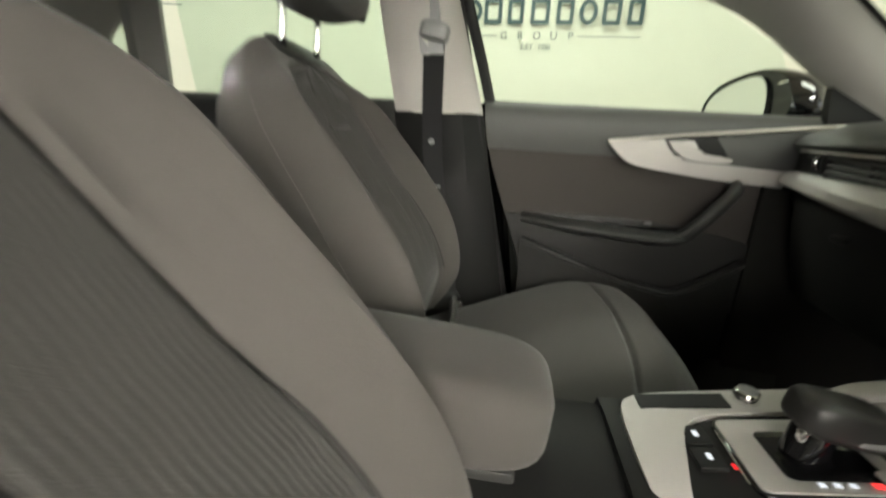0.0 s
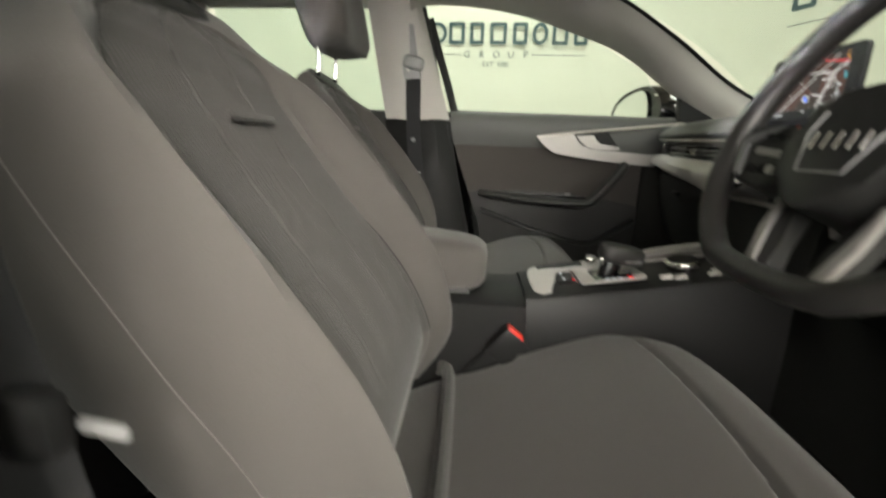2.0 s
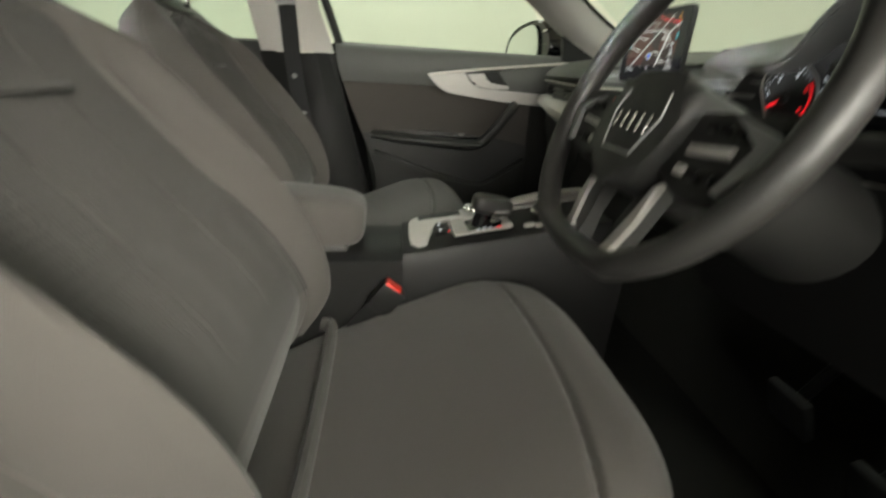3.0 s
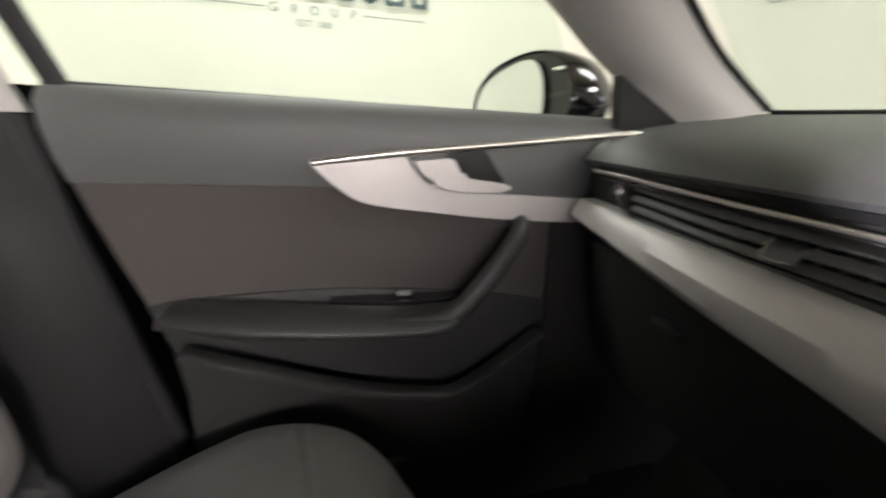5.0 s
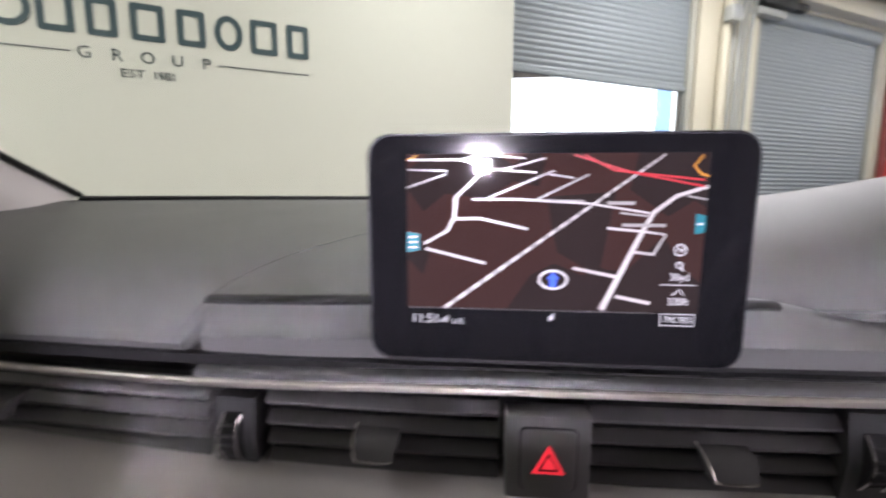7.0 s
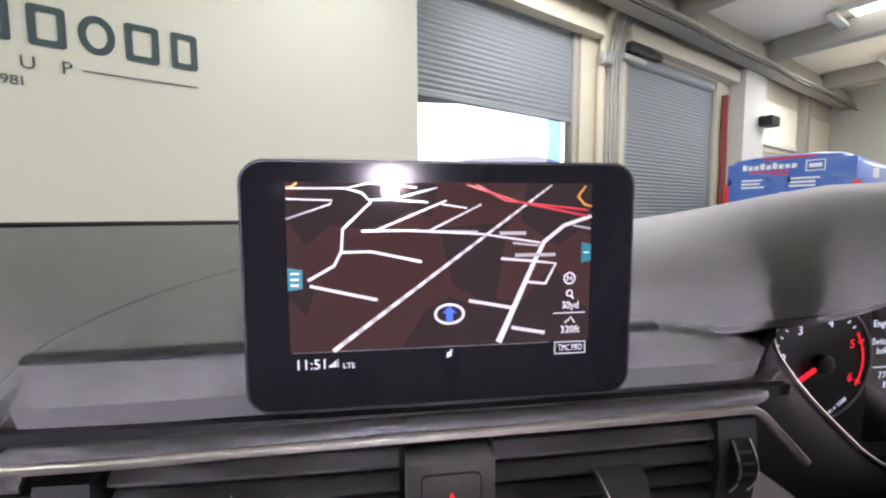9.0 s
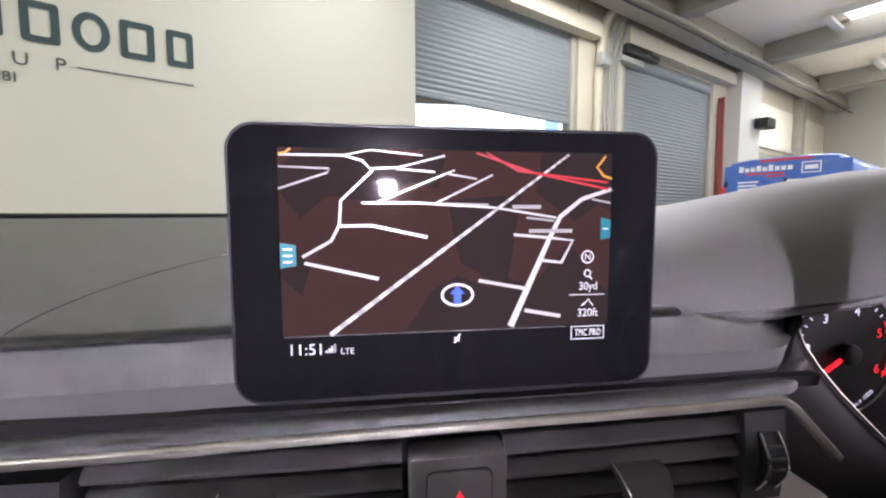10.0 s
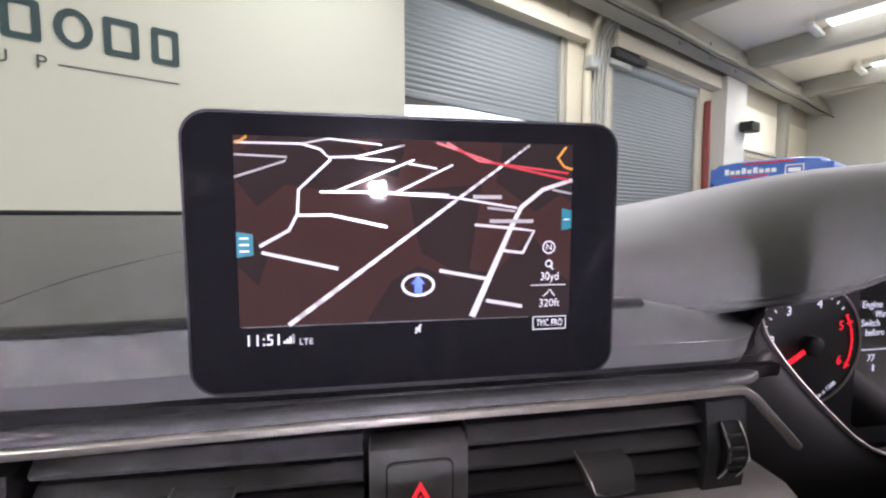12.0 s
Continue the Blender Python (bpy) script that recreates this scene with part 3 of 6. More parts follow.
tagged(plank, "bare wooden plank leaning against the pier", "plank")

# ---- the car: x forward, y to the passenger's side, z up ----


def xs(y):
    """The rear face of the dashboard, gently bowed in plan."""
    return 0.712 + 0.1 * y * y


# -- seats --
BACKC = [(0.085, 0.44), (0.105, 0.50), (0.112, 0.559), (0.082, 0.649), (0.025, 0.738), (-0.033, 0.823), (-0.079, 0.897), (-0.107, 0.952), (-0.132, 0.987), (-0.149, 1.001)]
BWID = curve([(0, 0.220), (0.15, 0.2255), (0.45, 0.2413), (0.62, 0.2352), (0.76, 0.1826), (0.87, 0.1585), (0.95, 0.145), (1.0, 0.0856)])
BOLST = curve([(0, 0.024), (0.2, 0.066), (0.4, 0.079), (0.55, 0.0700), (0.68, 0.0499), (0.8, 0.0095), (1.0, 0.0)])
BTHK = curve([(0, 0.13), (0.5, 0.125), (0.85, 0.10), (0.95, 0.075), (1.0, 0.03)])


SEAMW = curve([(0.0, 0.165), (0.4, 0.165), (0.5, 0.154), (0.6, 0.141), (0.68, 0.132), (1.0, 0.132)])


def seam_at(v):
    """Half the width of the ribbed centre panel, which closes in an arch below the headrest."""
    return SEAMW(v) * max(0.0, 1 - (max(0.0, v - 0.66) / 0.165) ** 2.4) ** 0.5


def smoothstep(a, b, v):
    t = min(1, max(0, (v - a) / (b - a)))
    return t * t * (3 - 2 * t)


def backrest_bm(inner):
    line = smooth_path([(x, 0, z) for x, z in BACKC], 9)
    n, rows, tags, stitch, fold = len(line), [], [], ([], []), [[], [], [], []]
    fi = sorted(set(np.round(list(np.linspace(-1, 1, 301)) + [s * q for s in (-1, 1) for q in (0.98, 0.96, 0.985, 0.34)], 4)))
    fo = (0.012, 0.025, 0.04, 0.07, 0.15, 0.25, 0.35, 0.45, 0.55, 0.62, 0.655, 0.67, 0.68, 0.69, 0.705, 0.74, 0.8, 0.86, 0.91, 0.945, 0.97, 0.987, 0.996, 1.0)
    ub = [math.sin(math.pi / 2 * t) for t in np.linspace(1, -1, 21)][1:-1]
    for i, p in enumerate(line):
        v = i / (n - 1)
        d = (line[min(i + 1, n - 1)] - line[max(i - 1, 0)]).normalized()
        nn = Vector((d.z, 0, -d.x))
        w, T = BWID(v), BTHK(v)
        sm = seam_at(v)
        ring, lo = [], max(sm, 0.012)
        wide = lerp(0.069, 0.0114, v / 0.5) if v < 0.5 else 0.0114 * (1 - v) / 0.5
        wy = lambda q: q * (1 + wide / w) if q * inner > 0 else q
        deep = smoothstep(0.86, 0.80, v)
        out = [lo + (w - lo) * f for f in fo]
        ysec = [-q for q in out[::-1]] + [lo * f for f in fi] + out
        bs = lo + (w - lo) * 0.91
        for y in ysec:
            u = y / w
            e = max(0.0, 1 - abs(u) ** 7) ** 0.5
            bol = BOLST(v) * smoothstep(lerp(0.64, 0.5, smoothstep(0.6, 0.8, v)), 0.86, abs(u)) * (1 - 0.6 * smoothstep(0.84, 1.0, abs(u)))
            g = deep * (0.0085 * bumpf(abs(y), sm, 0.0042) - 0.0045 * bumpf(abs(y), sm + 0.010, 0.007)) if sm > 0.02 else 0.0
            g += 0.0026 * bumpf(abs(y), lo * 0.34, 0.0028) * (sm > 0.07) * smoothstep(0.25, 0.35, v)
            if abs(y) < sm - 0.006:
                # sewn ribs, puckered across
                g += (0.0007 - 0.0007 * math.cos(2 * math.pi * y / 0.0054) + 0.0007 * math.sin(v * 112 + 3 * math.sin(9 * y))) * smoothstep(0.2, 0.3, v)
            g += (0.0022 * bumpf(abs(y), bs, 0.0022) - 0.001 * bumpf(abs(y), bs + 0.005, 0.003)) * smoothstep(0.95, 0.85, v)
            ring.append(p + Vector((0, wy(y), 0)) + nn * (-T / 2 + T / 2 * e + bol * e - g))
            if abs(abs(y) - bs) < 1e-6 and 0.12 < v < 0.84:
                stitch[y > 0].append(ring[-1] + nn * 0.0012)
            if abs(abs(y) - sm) < 1e-6 and 0.2 < v < 0.9 and len(fold[y > 0]) < n and (not fold[y > 0] or fold[y > 0][-1].z < ring[-1].z - 1e-4):
                fold[y > 0].append(ring[-1] + nn * 0.0004)
            if abs(abs(y) - lo * 0.34) < 1e-5 and 0.3 < v < 0.84:
                fold[2 + (y > 0)].append(ring[-1] - nn * 0.0002)
        for u in ub:
            e = max(0.0, 1 - abs(u) ** 5) ** 0.5
            ring.append(p + Vector((0, wy(u * w), 0)) + nn * (-T / 2 - T / 2 * e))
        rows.append(ring)
        tags.append([abs(y) < sm + 0.001 and v > 0.2 for y in ysec] + [False] * len(ub))
    bm = grid(rows, closed=True, caps=True)
    m = len(rows[0])
    bm.faces.ensure_lookup_table()
    for i in range(n - 1):
        for j in range(m):
            if tags[i][j] and tags[i][(j + 1) % m]:
                bm.faces[i * m + j].material_index = 1
    return bm, stitch, fold


CUSHZ = curve([(0.04, 0.4146), (0.10, 0.4388), (0.2, 0.4725), (0.32, 0.516), (0.44, 0.556), (0.50, 0.563), (0.54, 0.547), (0.575, 0.51), (0.60, 0.465), (0.613, 0.415)])
CUSHB = curve([(0.04, 0.36), (0.5, 0.36), (0.58, 0.375), (0.613, 0.405)])
# half widths towards the door; towards the console it is wider
CUSHW = curve([(0.04, 0.1976), (0.15, 0.2256), (0.36, 0.2653), (0.44, 0.2406), (0.50, 0.2123), (0.55, 0.1772), (0.58, 0.1412), (0.60, 0.1269), (0.613, 0.0904)])


def cushion_bm(inner):
    rows = []
    us = sorted([math.sin(math.pi / 2 * t) for t in np.linspace(-1, 1, 61)] + [q * k for q in (-1, 1) for k in (0.571, 0.579, 0.587, 0.594, 0.6, 0.606, 0.613, 0.621, 0.629)])
    ub = [math.sin(math.pi / 2 * t) for t in np.linspace(1, -1, 17)][1:-1]
    xl = sorted([lerp(0.04, 0.613, math.sin(math.pi / 2 * i / 55)) for i in range(56)] + [0.4315 + 0.0031 * i for i in range(17)])
    for x in xl:
        zt, zb, wi, wo = CUSHZ(x) + 0.007, CUSHB(x), CUSHW(x) + 0.043, CUSHW(x)
        zm = (zt + zb) / 2
        ring = []
        pw = lerp(8.0, 4.2, smoothstep(0.42, 0.58, x))
        for u in us:
            w = wi if u * inner > 0 else wo
            e = max(0.0, 1 - abs(u) ** pw) ** 0.5
            g = 0.008 * bumpf(x + 0.03 * u * u, 0.468, 0.0045) * smoothstep(0.9, 0.8, abs(u))
            ring.append(Vector((0.04 + (x - 0.04) * 0.968, u * w, zm + (zt - zm) * e - g)))
        for u in ub:
            w = wi if u * inner > 0 else wo
            e = max(0.0, 1 - abs(u) ** pw) ** 0.5
            ring.append(Vector((0.04 + (x - 0.04) * 0.968, u * w, zm + (zb - zm) * e)))
        rows.append(ring)
    return grid(rows, closed=True, caps=True)


def pad_bm(c, r, power, m=None, nu=40, nv=24):
    """A cushion with rounded corners: half sizes r round c."""
    rows = []
    sp = lambda t, p: math.copysign(abs(t) ** (2 / p), t)
    for i in range(nv + 1):
        b = lerp(-math.pi / 2, math.pi / 2, i / nv)
        ring = []
        for j in range(nu):
            a = 2 * math.pi * j / nu
            q = Vector((r[0] * sp(math.cos(b), power) * sp(math.cos(a), power), r[1] * sp(math.cos(b), power) * sp(math.sin(a), power), r[2] * sp(math.sin(b), power)))
            ring.append(Vector(c) + (m @ q if m else q))
        rows.append(ring)
    bm = grid(rows, closed=True)
    bmesh.ops.remove_doubles(bm, verts=bm.verts, dist=1e-5)
    return bm


def front_seat(at, label, inner, back, head=(0, 0, 0)):
    """inner: +1 where the console lies towards +y."""
    seat = thing("front_seat", label, "car seat", "front seats")
    bm, stitch, fold = backrest_bm(inner)
    bmesh.ops.translate(bm, vec=back, verts=bm.verts)
    stitch = [[q + Vector(back) for q in line] for line in stitch]
    hx, hy, hz = head
    rest = part("backrest", bm, FABRIC, seat, "dark grey fabric with a ribbed centre panel", mats=(RIBBED,))
    for line in stitch:
        part("stitched_seam", sweep(line, 0.00055, 0.00055, seg=6, up=(0, 1, 0)), STITCH, rest, "pale stitched seam")
    # dark lines laid in the creases stand for the shadow there
    for k, line in enumerate(fold):
        r = 0.0009 if k > 1 else 0.0018 if (k > 0) != (inner > 0) else 0.0012
        part("seam", sweep([q + Vector(back) for q in line], r, r, seg=6, up=(0, 1, 0)), SEAMSHADE, rest, "dark line shading the sewn seam")
    part("seat_cushion", cushion_bm(inner), FABRIC, seat)
    part("cushion_welt", sweep(smooth_path([(0.118, 0.232 * inner, 0.47), (0.137, 0.222 * inner, 0.466), (0.142, 0.1 * inner, 0.465), (0.142, -0.1 * inner, 0.465), (0.132, -0.205 * inner, 0.468)], 6), 0.011, 0.013, seg=10), RIBBED, seat, "woven welt at the foot of the backrest")
    tilt = Matrix.Rotation(radians(-9), 3, "Y")
    hb = pad_bm((-0.112, 0.001 * inner, 1.158), (0.048, 0.131, 0.096), 4.4, tilt, 56, 32)
    for q in hb.verts:
        q.co.x += 0.018 * (q.co.y / 0.137) ** 2
        taper = smoothstep(-0.075, -0.150, q.co.x - 0.14 * (q.co.z - 1.158))
        if q.co.x < -0.112:
            q.co.x = -0.112 + (q.co.x + 0.112) * (1.5 if inner > 0 else 1.9)
        q.co.y *= (1 - 0.12 * smoothstep(1.10, 1.26, q.co.z)) * (1 - (0.34 if inner > 0 else 0.16) * taper)
    bmesh.ops.translate(hb, vec=head, verts=hb.verts)
    hr = part("headrest", hb, FABRIC, seat)
    ax = Vector((0.5, -0.85 * inner, 0.0))
    part("release_button", cyl((hx - 0.074, hy - 0.1245 * inner, hz + 1.087), 0.0105, 0.012, ax.to_track_quat("Z", "Y").to_matrix().to_4x4(), 28, bevel=0.004), BLACK, hr)
    part("post_cover", pad_bm((back[0] - 0.137, hy * 0.4 + back[1] * 0.5, back[2] + 0.990), (0.027, 0.097, 0.007), 2.6, Matrix.Rotation(radians(43), 3, "Y")), DARK, seat, "black plastic cover round the posts")
    for s in (-1, 1):
        part("headrest_post", sweep(smooth_path([(hx + a, hy * 0.58 + s * 0.064, hz + b) for a, b in ((-0.158, 0.975), (-0.146, 1.004), (-0.140, 1.03), (-0.139, 1.11))], 5), 0.0058, seg=14, up=(0, 1, 0)), CHROME, seat)
        part("post_collar", cyl((hx - 0.147, hy * 0.58 + s * 0.064, hz + 1.003), 0.0105, 0.008, Matrix.Rotation(radians(-14), 4, "Y"), 20, bevel=0.002), BLACK, seat)
    # bar standing for the faint shade under a pleat in the panel
    part("fabric_tag", box((-0.066 + 0.3 * (back[0] + 0.017), 0.018 * inner, 0.8765), (0.004, 0.086, 0.0075), 0.0012, m=Matrix.Rotation(radians(-27), 4, "Y")), RIBBED, seat)
    for s in (-1, 1):
        side = part("side_shield", slab([[(0.02 + 0.06 * k, s * 0.262, 0.27 + 0.01 * k), (0.0 + 0.065 * k, s * 0.272, 0.33), (0.01 + 0.064 * k, s * 0.262, 0.395 + 0.002 * k)] for k in range(10)], (0, -s * 0.012, 0)), DARK, seat)
    part("recliner_cover", pad_bm((0.07, 0.255 * -inner, 0.44), (0.075, 0.018, 0.05), 2.6), DARK, seat)
    part("recliner_pin", cyl((0.147, -0.19 * inner, 0.470), 0.010, 0.03, Matrix.Rotation(math.pi / 2, 4, "X"), 20, bevel=0.003), CHROME, seat)
    for s in (-1, 1):
        part("seat_rail", box((0.28, s * 0.2, 0.2), (0.62, 0.045, 0.04), 0.006), BLACK, seat)
        for xx in (0.05, 0.5):
            part("rail_foot", box((xx, s * 0.2, 0.245), (0.05, 0.05, 0.09), 0.008), BLACK, seat)
    part("seat_pan", box((0.29, 0, 0.315), (0.5, 0.44, 0.1), 0.02), BLACK, seat)
    seat.matrix_basis = Matrix.Translation(at)
    return seat


front_seat((0.0025, -0.341, 0.0075), "grey fabric driver's seat with a ribbed centre and bolsters", 1, (-0.017, 0.011, 0.005), (-0.0035, -0.039, -0.0075))
front_seat((-0.0914, 0.3866, 0.0219), "grey fabric passenger seat beside the grey door", -1, (-0.016, 0.016, 0.012))

# -- rear bench --
bench = thing("rear_bench", "black-grey fabric rear bench behind the front seats", "rear seat")
rows = []
for i in range(40):
    t = i / 39
    y = lerp(-0.66, 0.66, t)
    e = max(0, 1 - abs(2 * t - 1) ** 8) ** 0.5
    bul = 0.02 * (math.cos(6 * math.pi * (t - 0.5)) * 0.5 + 0.5)
    rows.append([(-0.74 + bul, y, 0.5), (-0.79 + bul, y, 0.72), (-0.86 + bul, y, 0.9), (-0.885, y, 0.972 + 0.012 * e), (-0.93, y, 0.995 + 0.012 * e), (-0.97, y, 0.97), (-0.93, y, 0.7), (-0.85, y, 0.5)])
part("backrest", grid(rows, closed=True, caps=True), REARFAB, bench)
part("seat_cushion", box((-0.52, 0, 0.43), (0.5, 1.3, 0.17), 0.05, 4), REARFAB, bench)
for y, x, z, h in ((-0.42, -0.955, 1.085, 0.062), (0.0, -0.87, 1.002, 0.042), (0.42, -0.955, 1.085, 0.062)):
    hb = pad_bm((x, y, z), (0.045, 0.14 if y else 0.13, h), 3.2)
    for q in hb.verts:
        q.co.y = y + (q.co.y - y) * (1 - 0.5 * smoothstep(z + 0.2 * h, z - h, q.co.z)) if y else q.co.y
    part("headrest", hb, REARFAB, bench)
    for s in (-1, 1):
        part("headrest_post", sweep([(x, y + s * 0.085, z - h - 0.06), (x, y + s * 0.100, z + 0.3 * h)], 0.005, seg=12, up=(1, 0, 0)), BLACK, bench)

# -- body shell: pillars, lining, glass, floor --
body = thing("car_body", "dark car body with pale grey pillar trims and roof lining", "car body")
WTOP = [(-0.045, 0.625, 1.235), (-0.02, 0.62, 1.268), (0.05, 0.62, 1.277), (0.215, 0.622, 1.263), (0.375, 0.63, 1.228), (0.61, 0.65, 1.15), (0.79, 0.664, 1.034), (0.925, 0.672, 0.962)]
BASE = [(0.0, 0.505, 1.292), (0.1, 0.505, 1.292), (0.2, 0.505, 1.29), (0.36, 0.505, 1.284), (0.50, 0.505, 1.268), (0.72, 0.57, 1.172), (0.92, 0.632, 1.062), (1.10, 0.672, 0.985)]


def mirror_y(rows, s):
    return [[(p[0], s * p[1], p[2]) for p in row] for row in rows]


def mirror_v(pts, s):
    return [Vector((p.x, s * p.y, p.z)) for p in pts]


for s in (1, -1):
    a, b = smooth_path(WTOP, 6), smooth_path(BASE, 6)
    rows = []
    for p, q in zip(a, b):
        mid = (p + q) / 2 + Vector((-0.012, -0.022, -0.004))
        rows.append([p + Vector((0, 0.02, 0)), p, p.lerp(mid, 0.5) + Vector((0, -0.004, 0)), mid, q.lerp(mid, 0.5) + Vector((-0.004, -0.003, 0)), q, q + Vector((0.015, 0.02, 0.006))])
    part("pillar_trim", slab(mirror_y(rows, s), (0, s * 0.012, 0.004)), PILLAR, body, "pale grey front pillar trim")
    part("lining_edge", sweep(mirror_v([q + Vector((0, -0.004, 0.001)) for q in b[:26]], s), 0.014, 0.005, seg=10), LINING, body)
    part("screen_seal", sweep([q + Vector((0.006, 0, 0.004)) for q in mirror_v(b[22:], s)], 0.007, 0.004, seg=8), BLACK, body)
    # window corner triangle
    tri = [(0.818, s * 0.674, 0.95), (0.806, s * 0.670, 1.034), (0.87, s * 0.668, 1.008), (0.94, s * 0.674, 0.95)]
    part("corner_trim", slab([[tri[0], tri[3]], [tri[1], tri[2]]], (0, s * 0.02, 0)), BLACK, body)
    # centre pillar; the driver's is shaped to fit the camera's view
    f = 1.0 if s > 0 else 0.0
    rows = [[(lerp(-0.135, -0.175, t) + 0.0, 0.665 - 0.075 * t, z), (lerp(-0.1, -0.13, t), 0.64 - 0.075 * t, z), (lerp(-0.03, -0.075, t), 0.632 - 0.072 * t, z), (lerp(0.012 + 0.028 * f, -0.035 + 0.005 * f, t), 0.648 - 0.06 * t, z), (lerp(0.038 + 0.04 * f, -0.025 + 0.007 * f, t), 0.685 - 0.062 * t, z)]
            for t, z in [(k / 10, lerp(0.942, 1.285, k / 10)) for k in range(11)]]
    if s < 0:
        rows = [[(lerp(-0.155, -0.185, t), 0.62 - 0.05 * t, z), (lerp(-0.126, -0.143, t), 0.572 - 0.03 * t, z), (lerp(-0.100, -0.113, t), 0.553 - 0.025 * t, z), (lerp(-0.081, -0.095, t), 0.560 - 0.03 * t, z), (lerp(-0.055, -0.072, t), 0.585 - 0.035 * t, z), (lerp(-0.025, -0.052, t), 0.625 - 0.045 * t, z), (lerp(0.002, -0.036, t), 0.672 - 0.05 * t, z)]
                for t, z in [(k / 10, lerp(0.922, 1.285, k / 10)) for k in range(11)]]
    part("centre_pillar_trim", slab(mirror_y(rows, s), (0, s * 0.012, 0)), PILLAR, body, "pale grey centre pillar trim")
    rows = [[(lerp(-0.02, -0.14, t), 0.70 - 0.03 * t, z), (lerp(0.02, -0.1, t), 0.668 - 0.02 * t, z), (lerp(0.11 + 0.01 * f, 0.006 + 0.024 * f, t), 0.66 - 0.015 * t, z), (lerp(0.19 + 0.01 * f, 0.038 + 0.04 * f, t), 0.70 - 0.016 * t, z)]
            for t, z in [(k / 8, lerp(0.25, 0.940, k / 8)) for k in range(9)]]
    if s < 0:
        rows = [[(lerp(-0.02, -0.14, t ** 0.5), 0.70 - 0.03 * t, z), (lerp(0.02, -0.1, t ** 0.5), 0.668 - 0.02 * t, z), (lerp(0.11, -0.028, t ** 0.5), 0.66 - 0.034 * t ** 3, z), (lerp(0.19, 0.010, t ** 0.5), 0.70 - 0.034 * t, z)]
                for t, z in [(k / 8, lerp(0.25, 0.920, k / 8)) for k in range(9)]]
    # driver's side gets the paler colour in place of torch light
    part("lower_pillar_trim", slab(mirror_y(rows, s), (0, s * 0.012, 0)), BLACK if s > 0 else LITTRIM, body, "dark lower pillar trim" if s > 0 else "lower pillar trim, paler for torch light")
    part("door_seal", sweep([(lerp(0.215, -0.035 + 0.025 * f, t ** (0.75 + 0.25 * f)), s * (0.722 - 0.01 * f - 0.06 * t * t), lerp(0.25, 1.275, t)) for t in [k / 14 for k in range(15)]], 0.008, 0.012, seg=10, up=(0, 1, 0)), RUBBER, body)
    # rear quarter
    rows = [[(lerp(-0.835, -0.80, t), 0.66 - 0.06 * t, z), (lerp(-0.79, -0.755, t), 0.64 - 0.06 * t, z), (lerp(-0.735, -0.69, t), 0.66 - 0.06 * t, z)] for t, z in [(k / 6, lerp(0.9, 1.27, k / 6)) for k in range(7)]]
    part("rear_pillar_trim", slab(mirror_y(rows, s), (0, s * 0.012, 0)), PILLAR, body)
    fr = smooth_path([(-1.02, 0.68, 0.96), (-0.958, 0.67, 1.015), (-0.885, 0.655, 1.098), (-0.82, 0.64, 1.15), (-0.76, 0.61, 1.262)], 4)
    bk = smooth_path([(-1.56, 0.60, 0.96), (-1.385, 0.60, 1.06), (-1.25, 0.585, 1.135), (-1.12, 0.57, 1.20), (-1.02, 0.52, 1.282)], 4)
    rows = [[tuple(p), tuple(p.lerp(q, 0.25) + Vector((0, -0.02, 0))), tuple(p.lerp(q, 0.75) + Vector((0, -0.015, 0))), tuple(q)] for p, q in zip(fr, bk)]
    part("rear_quarter_trim", slab(mirror_y(rows, s), (0, s * 0.012, 0)), PILLAR, body)
    # rear door inner panel, roof rail
    rows = [[(x, 0.735, 0.975), (x, 0.69, 0.968), (x, 0.672, 0.94), (x, 0.68, 0.85), (x, 0.665, 0.7), (x, 0.69, 0.5), (x, 0.69, 0.25)] for x in (-0.9, -0.6, -0.3, -0.1)]
    part("rear_door_panel", slab(mirror_y(rows, s), (0, s * 0.02, -0.004)), DARK, body)
    rows = [[(x, 0.622, 1.262 - 0.03 * max(0, (-x - 0.6)) ** 2), (x, 0.60, 1.27), (x, 0.55, 1.29), (x, 0.5, 1.294)] for x in (-1.2, -0.9, -0.6, -0.3, -0.1, -0.02)]
    part("roof_rail_trim", slab(mirror_y(rows, s), (0, 0, 0.012)), LINING, body)
    part("side_glass", slab(mirror_y([[(-0.72, 0.735, 0.965), (-0.13, 0.735, 0.965)], [(-0.68, 0.63, 1.275), (-0.15, 0.63, 1.285)]], s), (0, s * 0.004, 0)), TINTED, body).visible_shadow = False
    part("quarter_glass", slab(mirror_y([[(-1.0, 0.70, 0.985), (-0.80, 0.725, 0.985)], [(-0.93, 0.64, 1.2), (-0.76, 0.645, 1.24)]], s), (0, s * 0.004, 0)), TINTED, body).visible_shadow = False
    part("sill", box((-0.1, s * 0.74, 0.2), (2.3, 0.16, 0.16), 0.03), BLACK, body)

# roof lining and outer roof
rows = [[(x, y, 1.294 + 0.028 * (1 - (y / 0.5) ** 2) * (1 - max(0, (x - 0.2) / 0.7) ** 2)) for y in np.linspace(-0.5, 0.5, 21)] for x in (-1.2, -0.9, -0.6, -0.3, 0.0, 0.15, 0.25)]
rows.insert(0, [(-1.315, y, 1.262) for y in np.linspace(-0.5, 0.5, 21)])
for x0, z0 in ((0.36, 1.284), (0.44, 1.276), (0.49, 1.267)):
    rows.append([(x0 + (0.09 * (x0 - 0.25) / 0.24) * (1 - (y / 0.5) ** 2), y, z0 + 0.018 * (1 - (y / 0.5) ** 2)) for y in np.linspace(-0.5, 0.5, 21)])
part("roof_lining", slab(rows, (0, 0, 0.014)), LINING, body, "pale grey fabric roof lining")
